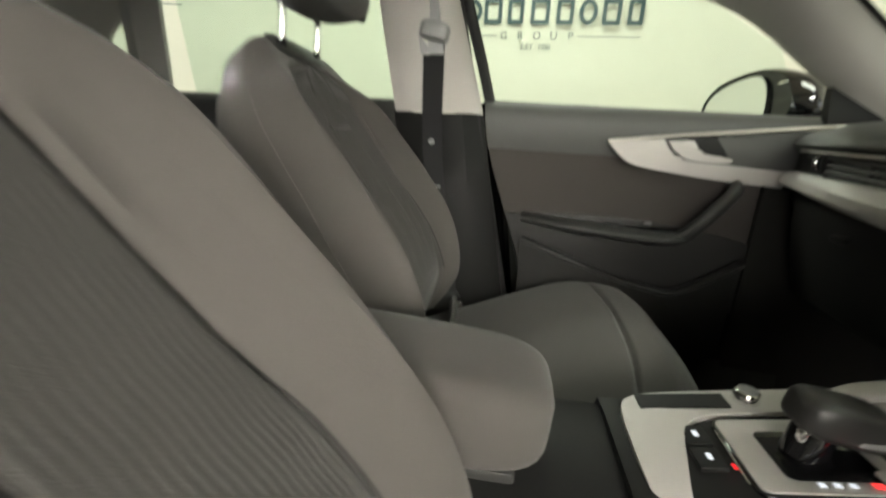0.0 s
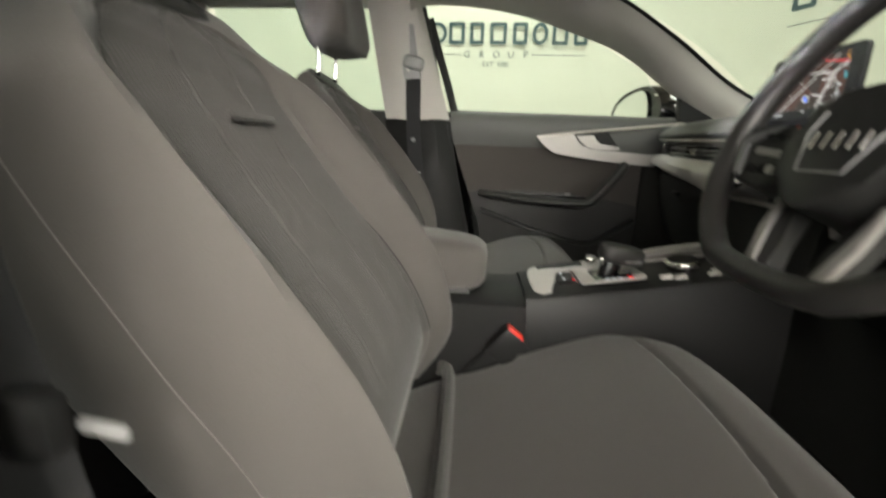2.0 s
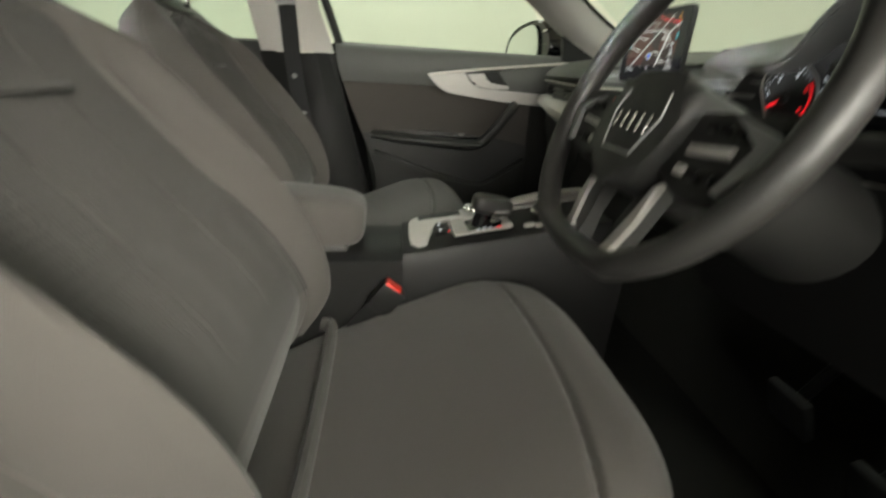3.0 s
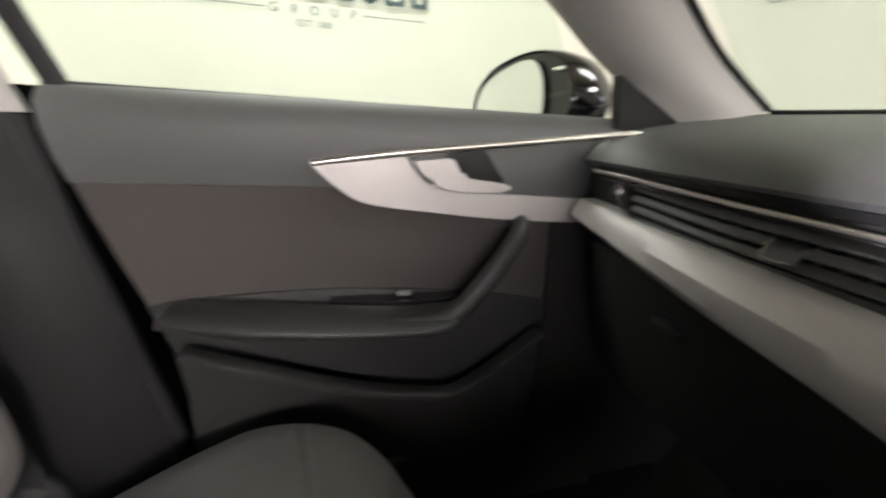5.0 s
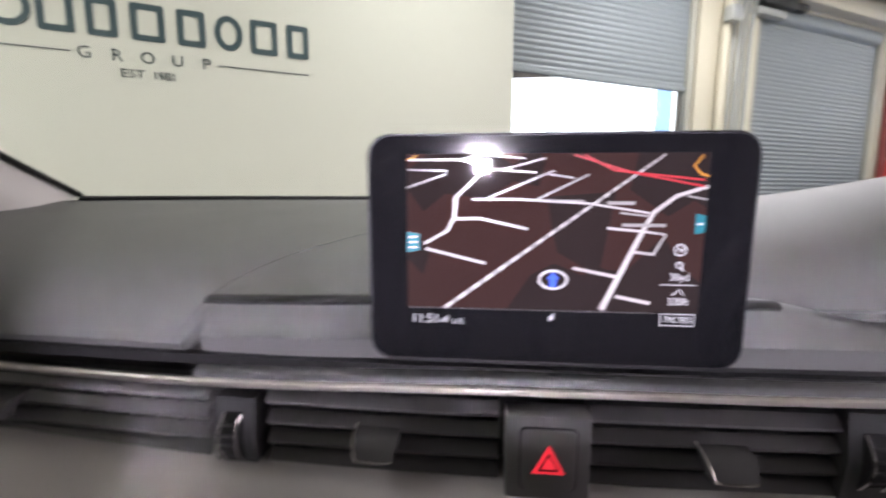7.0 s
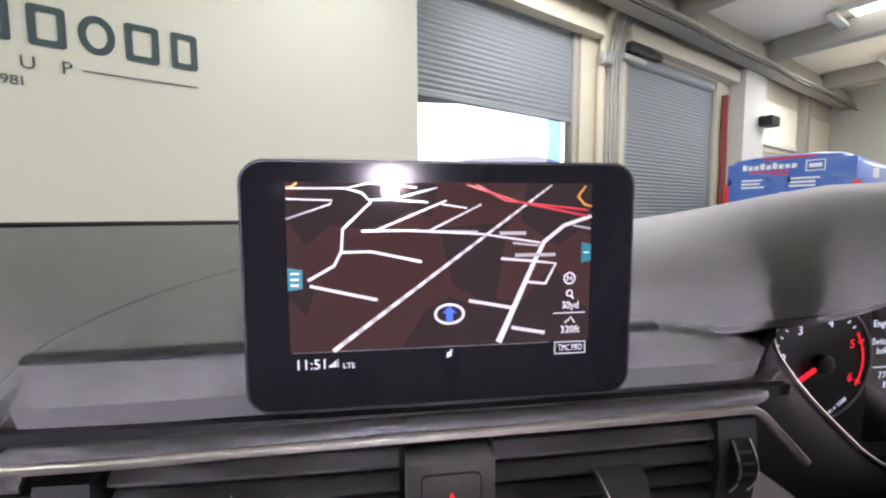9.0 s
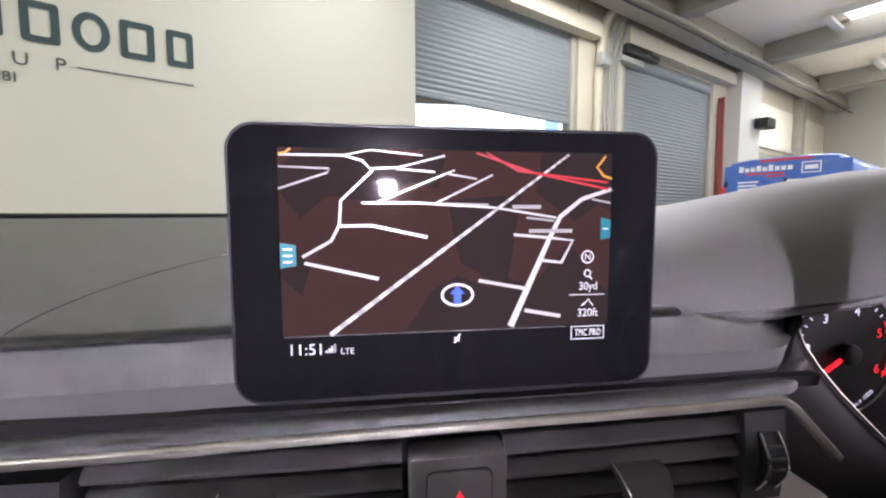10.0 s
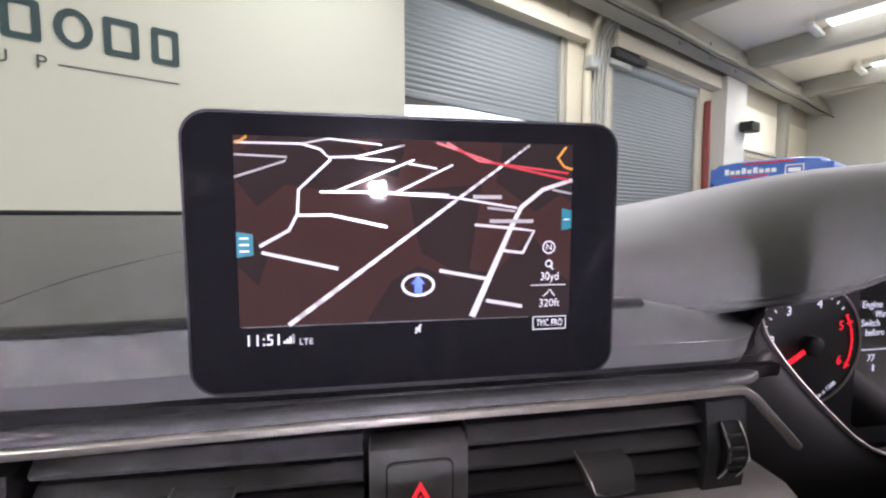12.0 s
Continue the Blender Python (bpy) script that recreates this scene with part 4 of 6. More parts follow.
rows = [[(x, y, 1.335 + 0.05 * (1 - (y / 0.62) ** 2) - 0.03 * max(0, abs(x + 0.3) - 0.5)) for y in np.linspace(-0.62, 0.62, 15)] for x in (-1.25, -0.9, -0.3, 0.2, 0.5)]
part("roof_panel", slab(rows, (0, 0, 0.01)), GLOSSB, body)

# windscreen
top = [(0.50 + 0.1 * (1 - (y / 0.5) ** 2), y, 1.275 + 0.016 * (1 - (y / 0.5) ** 2)) for y in np.linspace(-0.5, 0.5, 17)]
bot = [(1.11 + 0.16 * (1 - (y / 0.69) ** 2), y, 0.962) for y in np.linspace(-0.69, 0.69, 17)]
rows = [[tuple(Vector(a).lerp(Vector(b), t) + Vector((0.03, 0, 0.02)) * math.sin(math.pi * t)) for a, b in zip(top, bot)] for t in np.linspace(0, 1, 8)]
part("windscreen", slab(rows, (0.004, 0, 0.004)), GLASS, body, "clear windscreen").visible_shadow = False
part("windscreen_band", sweep(bot, 0.012, 0.004, seg=8), BLACK, body)
rows = [[(-1.32, y, 1.266), (-1.82, y * 1.1, 0.99)] for y in np.linspace(-0.5, 0.5, 7)]
part("rear_window", slab(rows, (0.0, 0, 0.005)), TINTED, body).visible_shadow = False
part("parcel_shelf", box((-1.32, 0, 0.95), (0.8, 1.24, 0.02), 0.005), CARPET, body)
part("boot_wall", box((-1.78, 0, 0.7), (0.06, 1.4, 0.5), 0.02), GLOSSB, body)
part("floor_carpet", box((-0.1, 0, 0.17), (2.6, 1.38, 0.03), 0.004), CARPET, body, "black floor carpet")
part("firewall", box((1.18, 0, 0.52), (0.03, 1.4, 0.72), 0.004), CARPET, body)
part("foot_wall", slab([[(0.98, y, 0.19), (1.1, y, 0.33), (1.165, y, 0.7)] for y in (-0.68, 0.68)], (0.012, 0, 0)), CARPET, body)
for s in (1, -1):
    part("kick_panel", box((0.93, s * 0.685, 0.5), (0.4, 0.02, 0.62), 0.006), CARPET, body)
    part("wing_panel", box((1.3, s * 0.78, 0.66), (0.9, 0.1, 0.6), 0.05), GLOSSB, body)
rows = [[(x, y, 0.93 - 0.12 * ((x - 1.15) / 1.05) ** 2 - 0.03 * (y / 0.7) ** 2) for y in np.linspace(-0.74, 0.74, 9)] for x in np.linspace(1.22, 2.1, 7)]
part("bonnet", slab(rows, (0, 0, -0.012)), GLOSSB, body)

# -- passenger door --
door = thing("front_door", "closed front door with grey fabric panel and silver trim", "car door")


def dy(x):
    """How far the inner door panel leans out towards the rear."""
    return 0.0 if x > 0.45 else 0.06 * (0.45 - x)




def rear(z):
    return lerp(0.205, 0.07, smoothstep(0.45, 0.97, z)) + 0.01


def door_rows(prof):
    """Rows along the door; prof: (y, z) down the panel; the rear edge is slanted."""
    return [[(lerp(rear(z), 0.87, i / 16), y + dy(lerp(rear(z), 0.87, i / 16)), z - 0.012 * (i / 16)) for y, z in prof] for i in range(17)]


part("upper_panel", slab(door_rows([(0.735, 0.977), (0.715, 0.977), (0.69, 0.970), (0.676, 0.955), (0.672, 0.93), (0.676, 0.895), (0.684, 0.865)]), (0, 0.02, -0.006)), SOFT, door, "grey-green soft upper panel")
part("insert_panel", slab(door_rows([(0.686, 0.88), (0.690, 0.82), (0.690, 0.76), (0.688, 0.70), (0.692, 0.64), (0.696, 0.58)]), (0, 0.02, 0)), DOORFAB, door, "grey-brown fabric insert")
LOWC = curve([(0.10, 0.690), (0.18, 0.699), (0.30, 0.711), (0.42, 0.714), (0.50, 0.710), (0.57, 0.702), (0.656, 0.688), (0.775, 0.661), (0.87, 0.627)])
rows = []
for i in range(25):
    row = []
    for f, y, z in ((0.0, 0.6835, 0), (0.06, 0.681, 0), (0.25, 0.684, 0), (0.5, 0.686, 0), (0.75, 0.678, 0), (1.0, 0.666, 0)):
        x0 = lerp(0.2, 0.87, i / 24)
        z = lerp(LOWC(x0), 0.27, f)
        x = lerp(rear(z), 0.87, i / 24)
        row.append((x, y + dy(x), z))
    rows.append(row)
part("lower_panel", slab(rows, (0, 0.02, 0)), DARK, door, "dark plastic lower panel")
arm = smooth_path([(0.19, 0.655, 0.707), (0.29, 0.642, 0.697), (0.396, 0.632, 0.689), (0.488, 0.628, 0.683), (0.535, 0.630, 0.684), (0.57, 0.640, 0.690)], 6)
part("armrest", sweep(arm, 0.042, 0.0135, seg=20, up=(0, 0, 1), power=2.6, taper=lambda t: 0.75 + 0.25 * smoothstep(0, 0.2, t) - 0.4 * smoothstep(0.75, 1.0, t)), DARK, door)
pull = smooth_path([(0.47, 0.612, 0.682), (0.515, 0.610, 0.683), (0.548, 0.612, 0.692), (0.583, 0.616, 0.722), (0.622, 0.622, 0.767), (0.648, 0.634, 0.795), (0.662, 0.655, 0.806), (0.665, 0.688, 0.808)], 6)
part("pull_handle", sweep(pull, 0.0155, 0.013, seg=16, up=(0, 1, 0), power=2.4), DARK, door, "slanted grab handle rising from the armrest")
sp = part("switch_panel", slab([[(x, y, 0.7045 - 0.03 * (x - 0.4)) for y in (0.652 + 0.04 * k * k, 0.683)] for x, k in [(0.385 + 0.021 * q, (q - 5) / 10) for q in range(11)]], (0, 0, -0.012)), GLOSSB, door)
part("window_switch", box((0.490, 0.668, 0.708), (0.020, 0.010, 0.008), 0.003), SATIN, sp)
rail = smooth_path([(0.195, 0.662, 0.647), (0.25, 0.656, 0.629), (0.392, 0.648, 0.580), (0.474, 0.648, 0.557), (0.546, 0.646, 0.544), (0.583, 0.648, 0.550), (0.639, 0.650, 0.581), (0.714, 0.660, 0.626)], 6)
part("bin_rail", sweep(rail, 0.014, 0.008, seg=14, power=2.6), DARK, door)
part("bin_wall", slab([[(p.x, p.y, p.z), (p.x, p.y + 0.004, p.z - 0.1), (p.x, p.y + 0.012, max(0.27, p.z - 0.24))] for p in rail], (0, 0.008, 0)), DARK, door)
# silver trim: outline in x, z at the panel
DFR = basis((0, 0.672, 0), (1, 0, 0), (0, 0, 1))


def dline(pts, n=5):
    return [(p.x, p.y) for p in smooth_path([(a, b, 0) for a, b in pts], n)]


tr = dline([(0.371, 0.891), (0.43, 0.899), (0.487, 0.906)], 3) + dline([(0.492, 0.901), (0.515, 0.873), (0.552, 0.858), (0.65, 0.852), (0.762, 0.845)], 4) + dline([(0.757, 0.808), (0.62, 0.818), (0.528, 0.829), (0.44, 0.842), (0.404, 0.861), (0.371, 0.891)], 4)[:-1]
part("silver_trim", prism(tr, DFR, 0.014, 0.004, 2), SILVER, door, "brushed silver trim blade")
part("chrome_strip", sweep(smooth_path([(0.371, 0.661, 0.894), (0.487, 0.656, 0.909), (0.643, 0.650, 0.925), (0.76, 0.640, 0.937), (0.81, 0.63, 0.942), (0.836, 0.622, 0.938)], 6), 0.004, 0.0045, seg=10), SATCHR, door)
part("trim_backing", prism(dline([(0.488, 0.903), (0.643, 0.921), (0.80, 0.936), (0.835, 0.93)], 4) + [(0.80, 0.86), (0.765, 0.846), (0.65, 0.852), (0.56, 0.858), (0.515, 0.873)], DFR, 0.008, 0.002), SOFT, door)
part("handle_recess", prism([(0.545, 0.909), (0.60, 0.914), (0.632, 0.872), (0.622, 0.858), (0.57, 0.862), (0.55, 0.875)], DFR @ Matrix.Translation((0, 0, 0.0082)), 0.004, 0.002), BLACK, door)
part("door_handle", prism(dline([(0.497, 0.899), (0.53, 0.901), (0.552, 0.902), (0.563, 0.884), (0.575, 0.876), (0.632, 0.868), (0.636, 0.859), (0.60, 0.857), (0.552, 0.860), (0.52, 0.873), (0.497, 0.899)], 3)[:-1], DFR @ Matrix.Translation((0, 0, 0.0125)), 0.010, 0.004), SILVER, door, "silver door handle")
part("door_glass", slab([[(0.07, 0.742, 0.972), (0.80, 0.735, 0.955)], [(0.02, 0.69, 1.12), (0.70, 0.69, 1.10)], [(-0.03, 0.635, 1.28), (0.40, 0.64, 1.245)]], (0, 0.004, 0)), GLASS, door).visible_shadow = False
part("outer_skin", slab([[(0.0, 0.775, 0.975), (0.0, 0.86, 0.8), (0.0, 0.88, 0.55), (0.0, 0.83, 0.25)], [(0.95, 0.775, 0.955), (0.95, 0.85, 0.8), (0.95, 0.87, 0.55), (0.95, 0.82, 0.25)]], (0, -0.012, 0)), GLOSSB, door)
part("window_frame", sweep([(0.094, 0.737, 0.962), (0.066, 0.712, 1.06), (0.034, 0.683, 1.16), (0.008, 0.660, 1.245)], 0.013, 0.010, seg=10, up=(0, 1, 0)), RUBBER, door, "black frame at the rear of the window")
part("sill_seal", sweep([(0.075, 0.742, 0.974), (0.4, 0.742, 0.968), (0.8, 0.738, 0.958)], 0.012, 0.006, seg=8), RUBBER, door)
part("speaker_grille", cyl((0.70, 0.682, 0.42), 0.08, 0.01, Matrix.Rotation(math.pi / 2, 4, "X"), 32, bevel=0.003), BLACK, door)

# -- outside mirror of the passenger door --
om = thing("door_mirror", "black door mirror with silvered glass outside the window", "door mirror")


def mx(y):
    """The mirror's glass is toed in: its outer end lies further back."""
    return 0.812 - 0.30 * (y - 0.78)


def mirror_ring(x, k):
    """The mirror's outline in y, z, x behind its face, scaled by k round its middle."""
    base = [(0.805, 0.955), (0.85, 0.937), (0.96, 0.935), (1.055, 0.95), (1.075, 0.985), (1.06, 1.03), (1.01, 1.068), (0.92, 1.088), (0.86, 1.083), (0.815, 1.052), (0.792, 1.0)]
    c = Vector((0.905, 1.005))
    pts = smooth_path([(0, a, b) for a, b in base + base[:1]], 4)[:-1]
    return [(mx(p.y) + x, c.x + (p.y - c.x) * k, c.y + (p.z - c.y) * k) for p in pts]


part("housing", grid([mirror_ring(0.008, 0.93), mirror_ring(0.0, 0.97), mirror_ring(0.006, 1.0), mirror_ring(0.04, 1.02), mirror_ring(0.08, 0.95), mirror_ring(0.11, 0.7), mirror_ring(0.12, 0.3)], closed=True, caps=True), GLOSSB, om)
gl = [(0, 0.865, 0.947), (0, 0.96, 0.948), (0, 1.042, 0.96), (0, 1.056, 0.99), (0, 1.035, 1.03), (0, 0.975, 1.06), (0, 0.90, 1.072), (0, 0.868, 1.045), (0, 0.858, 0.99)]
gl = smooth_path(gl + gl[:1], 4)[:-1]
part("mirror_glass", grid([[(mx(p.y) - 0.003, p.y, p.z) for p in gl], [(mx(p.y) + 0.003, p.y, p.z) for p in gl]], closed=True, caps=True), MIRROR, om, "silvered mirror glass", smooth=False)
part("indicator_mark", box((0.797, 0.83, 1.05), (0.006, 0.03, 0.006), 0.001), CHROME, om)
part("indicator_mark", box((0.722, 1.058, 0.962), (0.006, 0.010, 0.008), 0.001), CHROME, om)
part("foot", box((0.85, 0.775, 0.935), (0.06, 0.09, 0.03), 0.01), BLACK, om)

# -- dashboard --
dash = thing("dashboard", "black soft-touch dashboard with silver trim and air vents", "dashboard")
YS = [0.675 - 1.35 * k / 90 for k in range(91)]


def top_profile(y):
    x0, xb = xs(y), 1.12 + 0.16 * (1 - (y / 0.69) ** 2)
    z1 = 0.930
    low = -0.12 < y < 0.2
    pr = [(x0 + 0.012, 0.898), (x0 + 0.004, 0.9005), (x0 + 0.002, 0.905), (x0 + 0.008, 0.914), (x0 + 0.020, 0.925), (x0 + 0.036, z1 + 0.004), (x0 + 0.062, 0.943), (x0 + 0.11, 0.953), (x0 + 0.2, 0.966), (lerp(x0 + 0.2, xb, 0.5), 0.976), (xb - 0.03, 0.982), (xb, 0.972)]
    if low:
        pr[:5] = [(x0 + 0.020 + 0.0005 * k, 0.926 + 0.0012 * k) for k in range(5)]
    return pr


part("top_panel", slab([[(x, y, z) for x, z in top_profile(y)] for y in YS if y > -0.105], (0.006, 0, -0.008)), SOFT, dash, "grained soft black top")
# centre panel with the slot behind the display
ctr = [0.198 - 0.414 * k / 50 for k in range(51)]


def drop(y):
    """The panel's lines fall a little towards the passenger's side."""
    return -0.0045 * smoothstep(0.0, 0.2, y)


def centre_rows(prof):
    """The panel over the vents; towards the instruments it sinks back and its top edge falls away into the hollow under the hood."""
    rows = []
    for y in ctr:
        back, fall = 0.030 * smoothstep(-0.165, -0.222, y), smoothstep(-0.105, -0.195, y)
        rows.append([(xs(y) + dx + back + 0.5 * fall * max(0, z - 0.9145), y, z - 0.72 * fall * max(0, z - 0.9145) + drop(y)) for dx, z in prof])
    return rows


part("centre_shelf", slab(centre_rows([(0.020, 0.9345), (0.016, 0.9315), (0.012, 0.925), (0.007, 0.9185), (0.004, 0.9158), (0.0032, 0.9145), (0.004, 0.912), (0.006, 0.906), (0.0065, 0.9026), (0.009, 0.9020)]), (0.008, 0, 0)), SOFT, dash)
part("centre_lip", slab(centre_rows([(0.009, 0.8986), (0.001, 0.8983), (-0.0025, 0.8972), (-0.0034, 0.896), (-0.0034, 0.8925)]), (0.008, 0, 0)), SMOOTHP, dash)
part("panel_groove", slab(centre_rows([(0.008, 0.9018), (0.008, 0.8988)]), (0.003, 0, 0)), BLACK, dash)
part("under_lip", slab([[(xs(y) - 0.002, y, 0.8882 + drop(y)), (xs(y) + 0.001, y, 0.8855 + drop(y)), (xs(y) + 0.012, y, 0.8840 + drop(y))] for y in np.linspace(0.60, -0.165, 40)], (0.004, 0, 0.001)), DARK, dash)
part("slot", sweep([(xs(y) + 0.016, y, 0.9335 + drop(y)) for y in ctr if y > -0.12], 0.006, 0.0028, seg=8), BLACK, dash)
seam = smooth_path([(0.715, 0.217, 0.899), (0.718, 0.213, 0.908), (0.732, 0.203, 0.926), (0.752, 0.192, 0.938), (0.79, 0.165, 0.9505), (0.85, 0.12, 0.961), (0.92, 0.06, 0.969)], 6)
part("panel_seam", sweep(seam, 0.0003, 0.0003, seg=6), SMOOTHP, dash)
part("light_sensor", cyl((1.0, 0.145, 0.973), 0.03, 0.008, None, 28, bevel=0.003), DARK, dash)
part("screen_band", sweep([(1.08 + 0.17 * (1 - (y / 0.69) ** 2), y, 0.984) for y in np.linspace(-0.66, 0.66, 31)], 0.006, 0.004, seg=8), BLACK, dash)
# side returns and lower body
def lower_top(y):
    return 0.82 if -0.55 < y < -0.195 else 0.90


part("lower_body", slab([[(xs(y) + 0.02, y, lower_top(y)), (xs(y) + 0.02, y, min(0.84, lower_top(y) - 0.01)), (xs(y) + 0.035, y, 0.78), (xs(y) + 0.10, y, 0.64), (xs(y) + 0.2, y, 0.56)] for y in YS], (0.012, 0, 0)), DARK, dash)
part("glovebox_lid", slab([[(xs(y) + 0.012 + 0.5 * max(0, 0.79 - z) ** 1.5, y, z) for z in (0.79, 0.74, 0.68, 0.62, 0.585)] for y in np.linspace(0.20, 0.62, 16)], (0.012, 0, 0)), DARK, dash)
part("glovebox_catch", box((0.735, 0.44, 0.745), (0.012, 0.035, 0.012), 0.004), DARK, dash)
CH = [y for y in YS if -0.165 <= y <= 0.62]
line = smooth_path([(xs(y) - 0.004, y, 0.8905 + drop(y) + 0.0065 * bumpf(y, 0.62, 0.22)) for y in CH[::6] if y > -0.15] + [(xs(y) - 0.004, y, z) for y, z in ((-0.158, 0.8908), (-0.166, 0.8895), (-0.172, 0.8857), (-0.181, 0.8768), (-0.191, 0.8668), (-0.201, 0.8568))], 5)
part("chrome_strip", sweep(line, 0.0026, 0.0022, seg=12, up=(0, 0, 1), power=3.0), SATCHR, dash, "thin chrome strip under the top panel")
part("strip_gap", slab([[(xs(y) + 0.002, y, 0.8995), (xs(y) + 0.003, y, 0.893)] for y in YS[4:] if y > -0.2], (0.006, 0, 0)), BLACK, dash)


def band(y0, y1, z0, z1, dx, n=14):
    return [[(xs(y) + dx, y, z0), (xs(y) + dx, y, z1)] for y in np.linspace(y0, y1, n)]


vent = part("vent_back", slab(band(-0.165, 0.60, 0.838, 0.886, 0.03, 30), (0.004, 0, 0)), BLACK, dash)
for y0, y1 in ((0.53, 0.195), (0.158, 0.026), (-0.022, -0.148)):
    for z in (0.8772, 0.8650, 0.8528, 0.8410):
        ys = np.linspace(y0, y1, 16)
        zz = 0.004 * smoothstep(0.2, 0.6, y0)
        lift = lambda q: 0.008 * smoothstep(0.35, 0.62, q)
        part("vent_slat", slab([[(xs(y) + 0.0005, y, z - 0.003 + lift(y)), (xs(y) + 0.0015, y, z - 0.001 + lift(y)), (xs(y) + 0.005, y, z + 0.0028 + lift(y)), (xs(y) + 0.022, y, z + 0.0035 + lift(y))] for y in ys], (0.001, 0, -0.0022)), VENTP, vent)
for y in np.linspace(0.215, 0.42, 13):
    for z in (0.8712, 0.8590):
        part("vent_vane", box((xs(y) + 0.013, y, z), (0.016, 0.0022, 0.0085), 0), DARK, vent)


def vent_dial(y, z, h=0.046):
    d = part("vent_dial", slab([[(xs(q) - 0.001, q, z - h / 2), (xs(q) - 0.004, q, z), (xs(q) - 0.001, q, z + h / 2)] for q in np.linspace(y - 0.012, y + 0.012, 5)], (0.02, 0, 0)), DARK, dash)
    arc = [(xs(y) - 0.0035 - 0.0065 * math.sin(math.pi * t), z + 0.015 - 0.029 * t) for t in np.linspace(0, 1, 12)]
    part("thumb_wheel", slab([[(x, y - 0.0048, q), (x, y + 0.0048, q)] for x, q in arc], (0.008, 0, 0)), BLACK, d)
    for e in (-0.0052, 0.0052):
        part("wheel_edge", sweep([(x - 0.0004, y + e, q) for x, q in arc], 0.0009, 0.0009 if e > 0 else 0.0004, seg=6, up=(0, 1, 0)), CHROME, d)
    for k in range(1, 6):
        x, q = arc[2 * k]
        part("wheel_ridge", box((x - 0.0004, y, q), (0.0014, 0.0075, 0.0013), 0.0004), DARK, d)
    return d


vent_dial(0.176, 0.853)
vent_dial(-0.158, 0.859, 0.05)
vent_dial(0.548, 0.870, 0.034)


def vent_tab(y, z, m=VENTP):
    rows = [[(xs(y) + dx, y + w * k, zz) for k in (-1, -0.86, 0, 0.86, 1)] for dx, zz, w in ((0.008, z + 0.006, 0.0125), (-0.006, z + 0.004, 0.0125), (-0.012, z - 0.001, 0.0112), (-0.0135, z - 0.006, 0.0095), (-0.010, z - 0.0078, 0.0092))]
    t = part("vent_tab", slab(rows, (0.008, 0, -0.001)), m, dash)
    part("tab_edge", sweep([(xs(y) - 0.0138, y + q, z - 0.0066 + 0.0008 * abs(q / 0.0095) ** 3) for q in np.linspace(-0.0098, 0.0098, 9)], 0.0008, 0.0007, seg=6), CHROME, t)
    part("tab_edge", sweep([(xs(y) + dx - 0.0006, y + w, zz) for dx, zz, w in ((0.004, z + 0.0062, 0.0126), (-0.006, z + 0.0042, 0.0126), (-0.012, z - 0.001, 0.0113), (-0.0138, z - 0.0062, 0.0097))], 0.0004, 0.0004, seg=6), SATCHR, t)
    return t


vent_tab(0.092, 0.858)
vent_tab(-0.088, 0.858)
vent_tab(0.335, 0.862)
# hazard switch between the centre vents
hz = part("hazard_surround", box((xs(0) - 0.001, 0.0015, 0.8545), (0.016, 0.043, 0.05), 0.0015), SWITCHP, dash)
HZF = basis((xs(0) - 0.0092, 0.0015, 0.857), (0, -1, 0), (0, 0, 1))
part("button_gap", prism(rounded(0.0292, 0.0342, 0.0035), HZF, 0.0006), BLACK, hz)
part("hazard_button", prism(rounded(0.0278, 0.0328, 0.003), HZF, 0.0016, 0.0006), SWITCHP, hz)
REDGLOW = glow("hazard_red", (1.0, 0.04, 0.05), 0.9)
tri = [(-0.0082, -0.007), (0.0082, -0.007), (0, 0.0085)]
part("hazard_triangle", prism(tri, HZF @ Matrix.Translation((0, 0, 0.0017)), 0.0005), REDGLOW, hz, "red warning triangle", smooth=False)
part("triangle_inset", prism([(p[0] * 0.66, p[1] * 0.66 - 0.0008) for p in tri], HZF @ Matrix.Translation((0, 0, 0.00225)), 0.0004), mat("dim_red", (0.30, 0.02, 0.02), 0.5), hz, smooth=False)
part("inner_triangle", prism([(p[0] * 0.44, p[1] * 0.44 - 0.0008) for p in tri], HZF @ Matrix.Translation((0, 0, 0.0027)), 0.0003), REDGLOW, hz, smooth=False)

# silver band under the vents: deep in the middle, narrowing towards the passenger's door
SL = curve([(-0.22, 0.74), (0.1, 0.747), (0.16, 0.756), (0.2, 0.768), (0.24, 0.777), (0.3, 0.785), (0.38, 0.792), (0.5, 0.803), (0.56, 0.809), (0.62, 0.814), (0.675, 0.816)])
SU = curve([(-0.2, 0.8365), (0.16, 0.8365), (0.25, 0.8385), (0.39, 0.8415), (0.51, 0.8435), (0.575, 0.846), (0.645, 0.848), (0.675, 0.849)])
rows = []
for y in YS:
    if y < -0.2 or y > 0.648:
        continue
    zu, zl = SU(y), SL(y)
    bul = 0.016 * smoothstep(0.66, 0.3, y)
    rows.append([(xs(y) + 0.012, y, zu + 0.001), (xs(y) - 0.004, y, zu + 0.0005), (xs(y) - 0.010 - 0.3 * bul, y, zu - 0.005), (xs(y) - 0.016 - bul, y, lerp(zu, zl, 0.4)), (xs(y) - 0.018 - bul, y, lerp(zu, zl, 0.75)), (xs(y) - 0.012 - bul, y, zl + 0.003), (xs(y) + 0.006, y, zl)])
part("silver_trim", slab(rows, (0.008, 0, 0)), SILVER, dash, "brushed silver trim band")

# climate panel, leaning back
CF = basis((0.685, 0.0, 0.806), (0, -1, 0), (0.3, 0, 1))
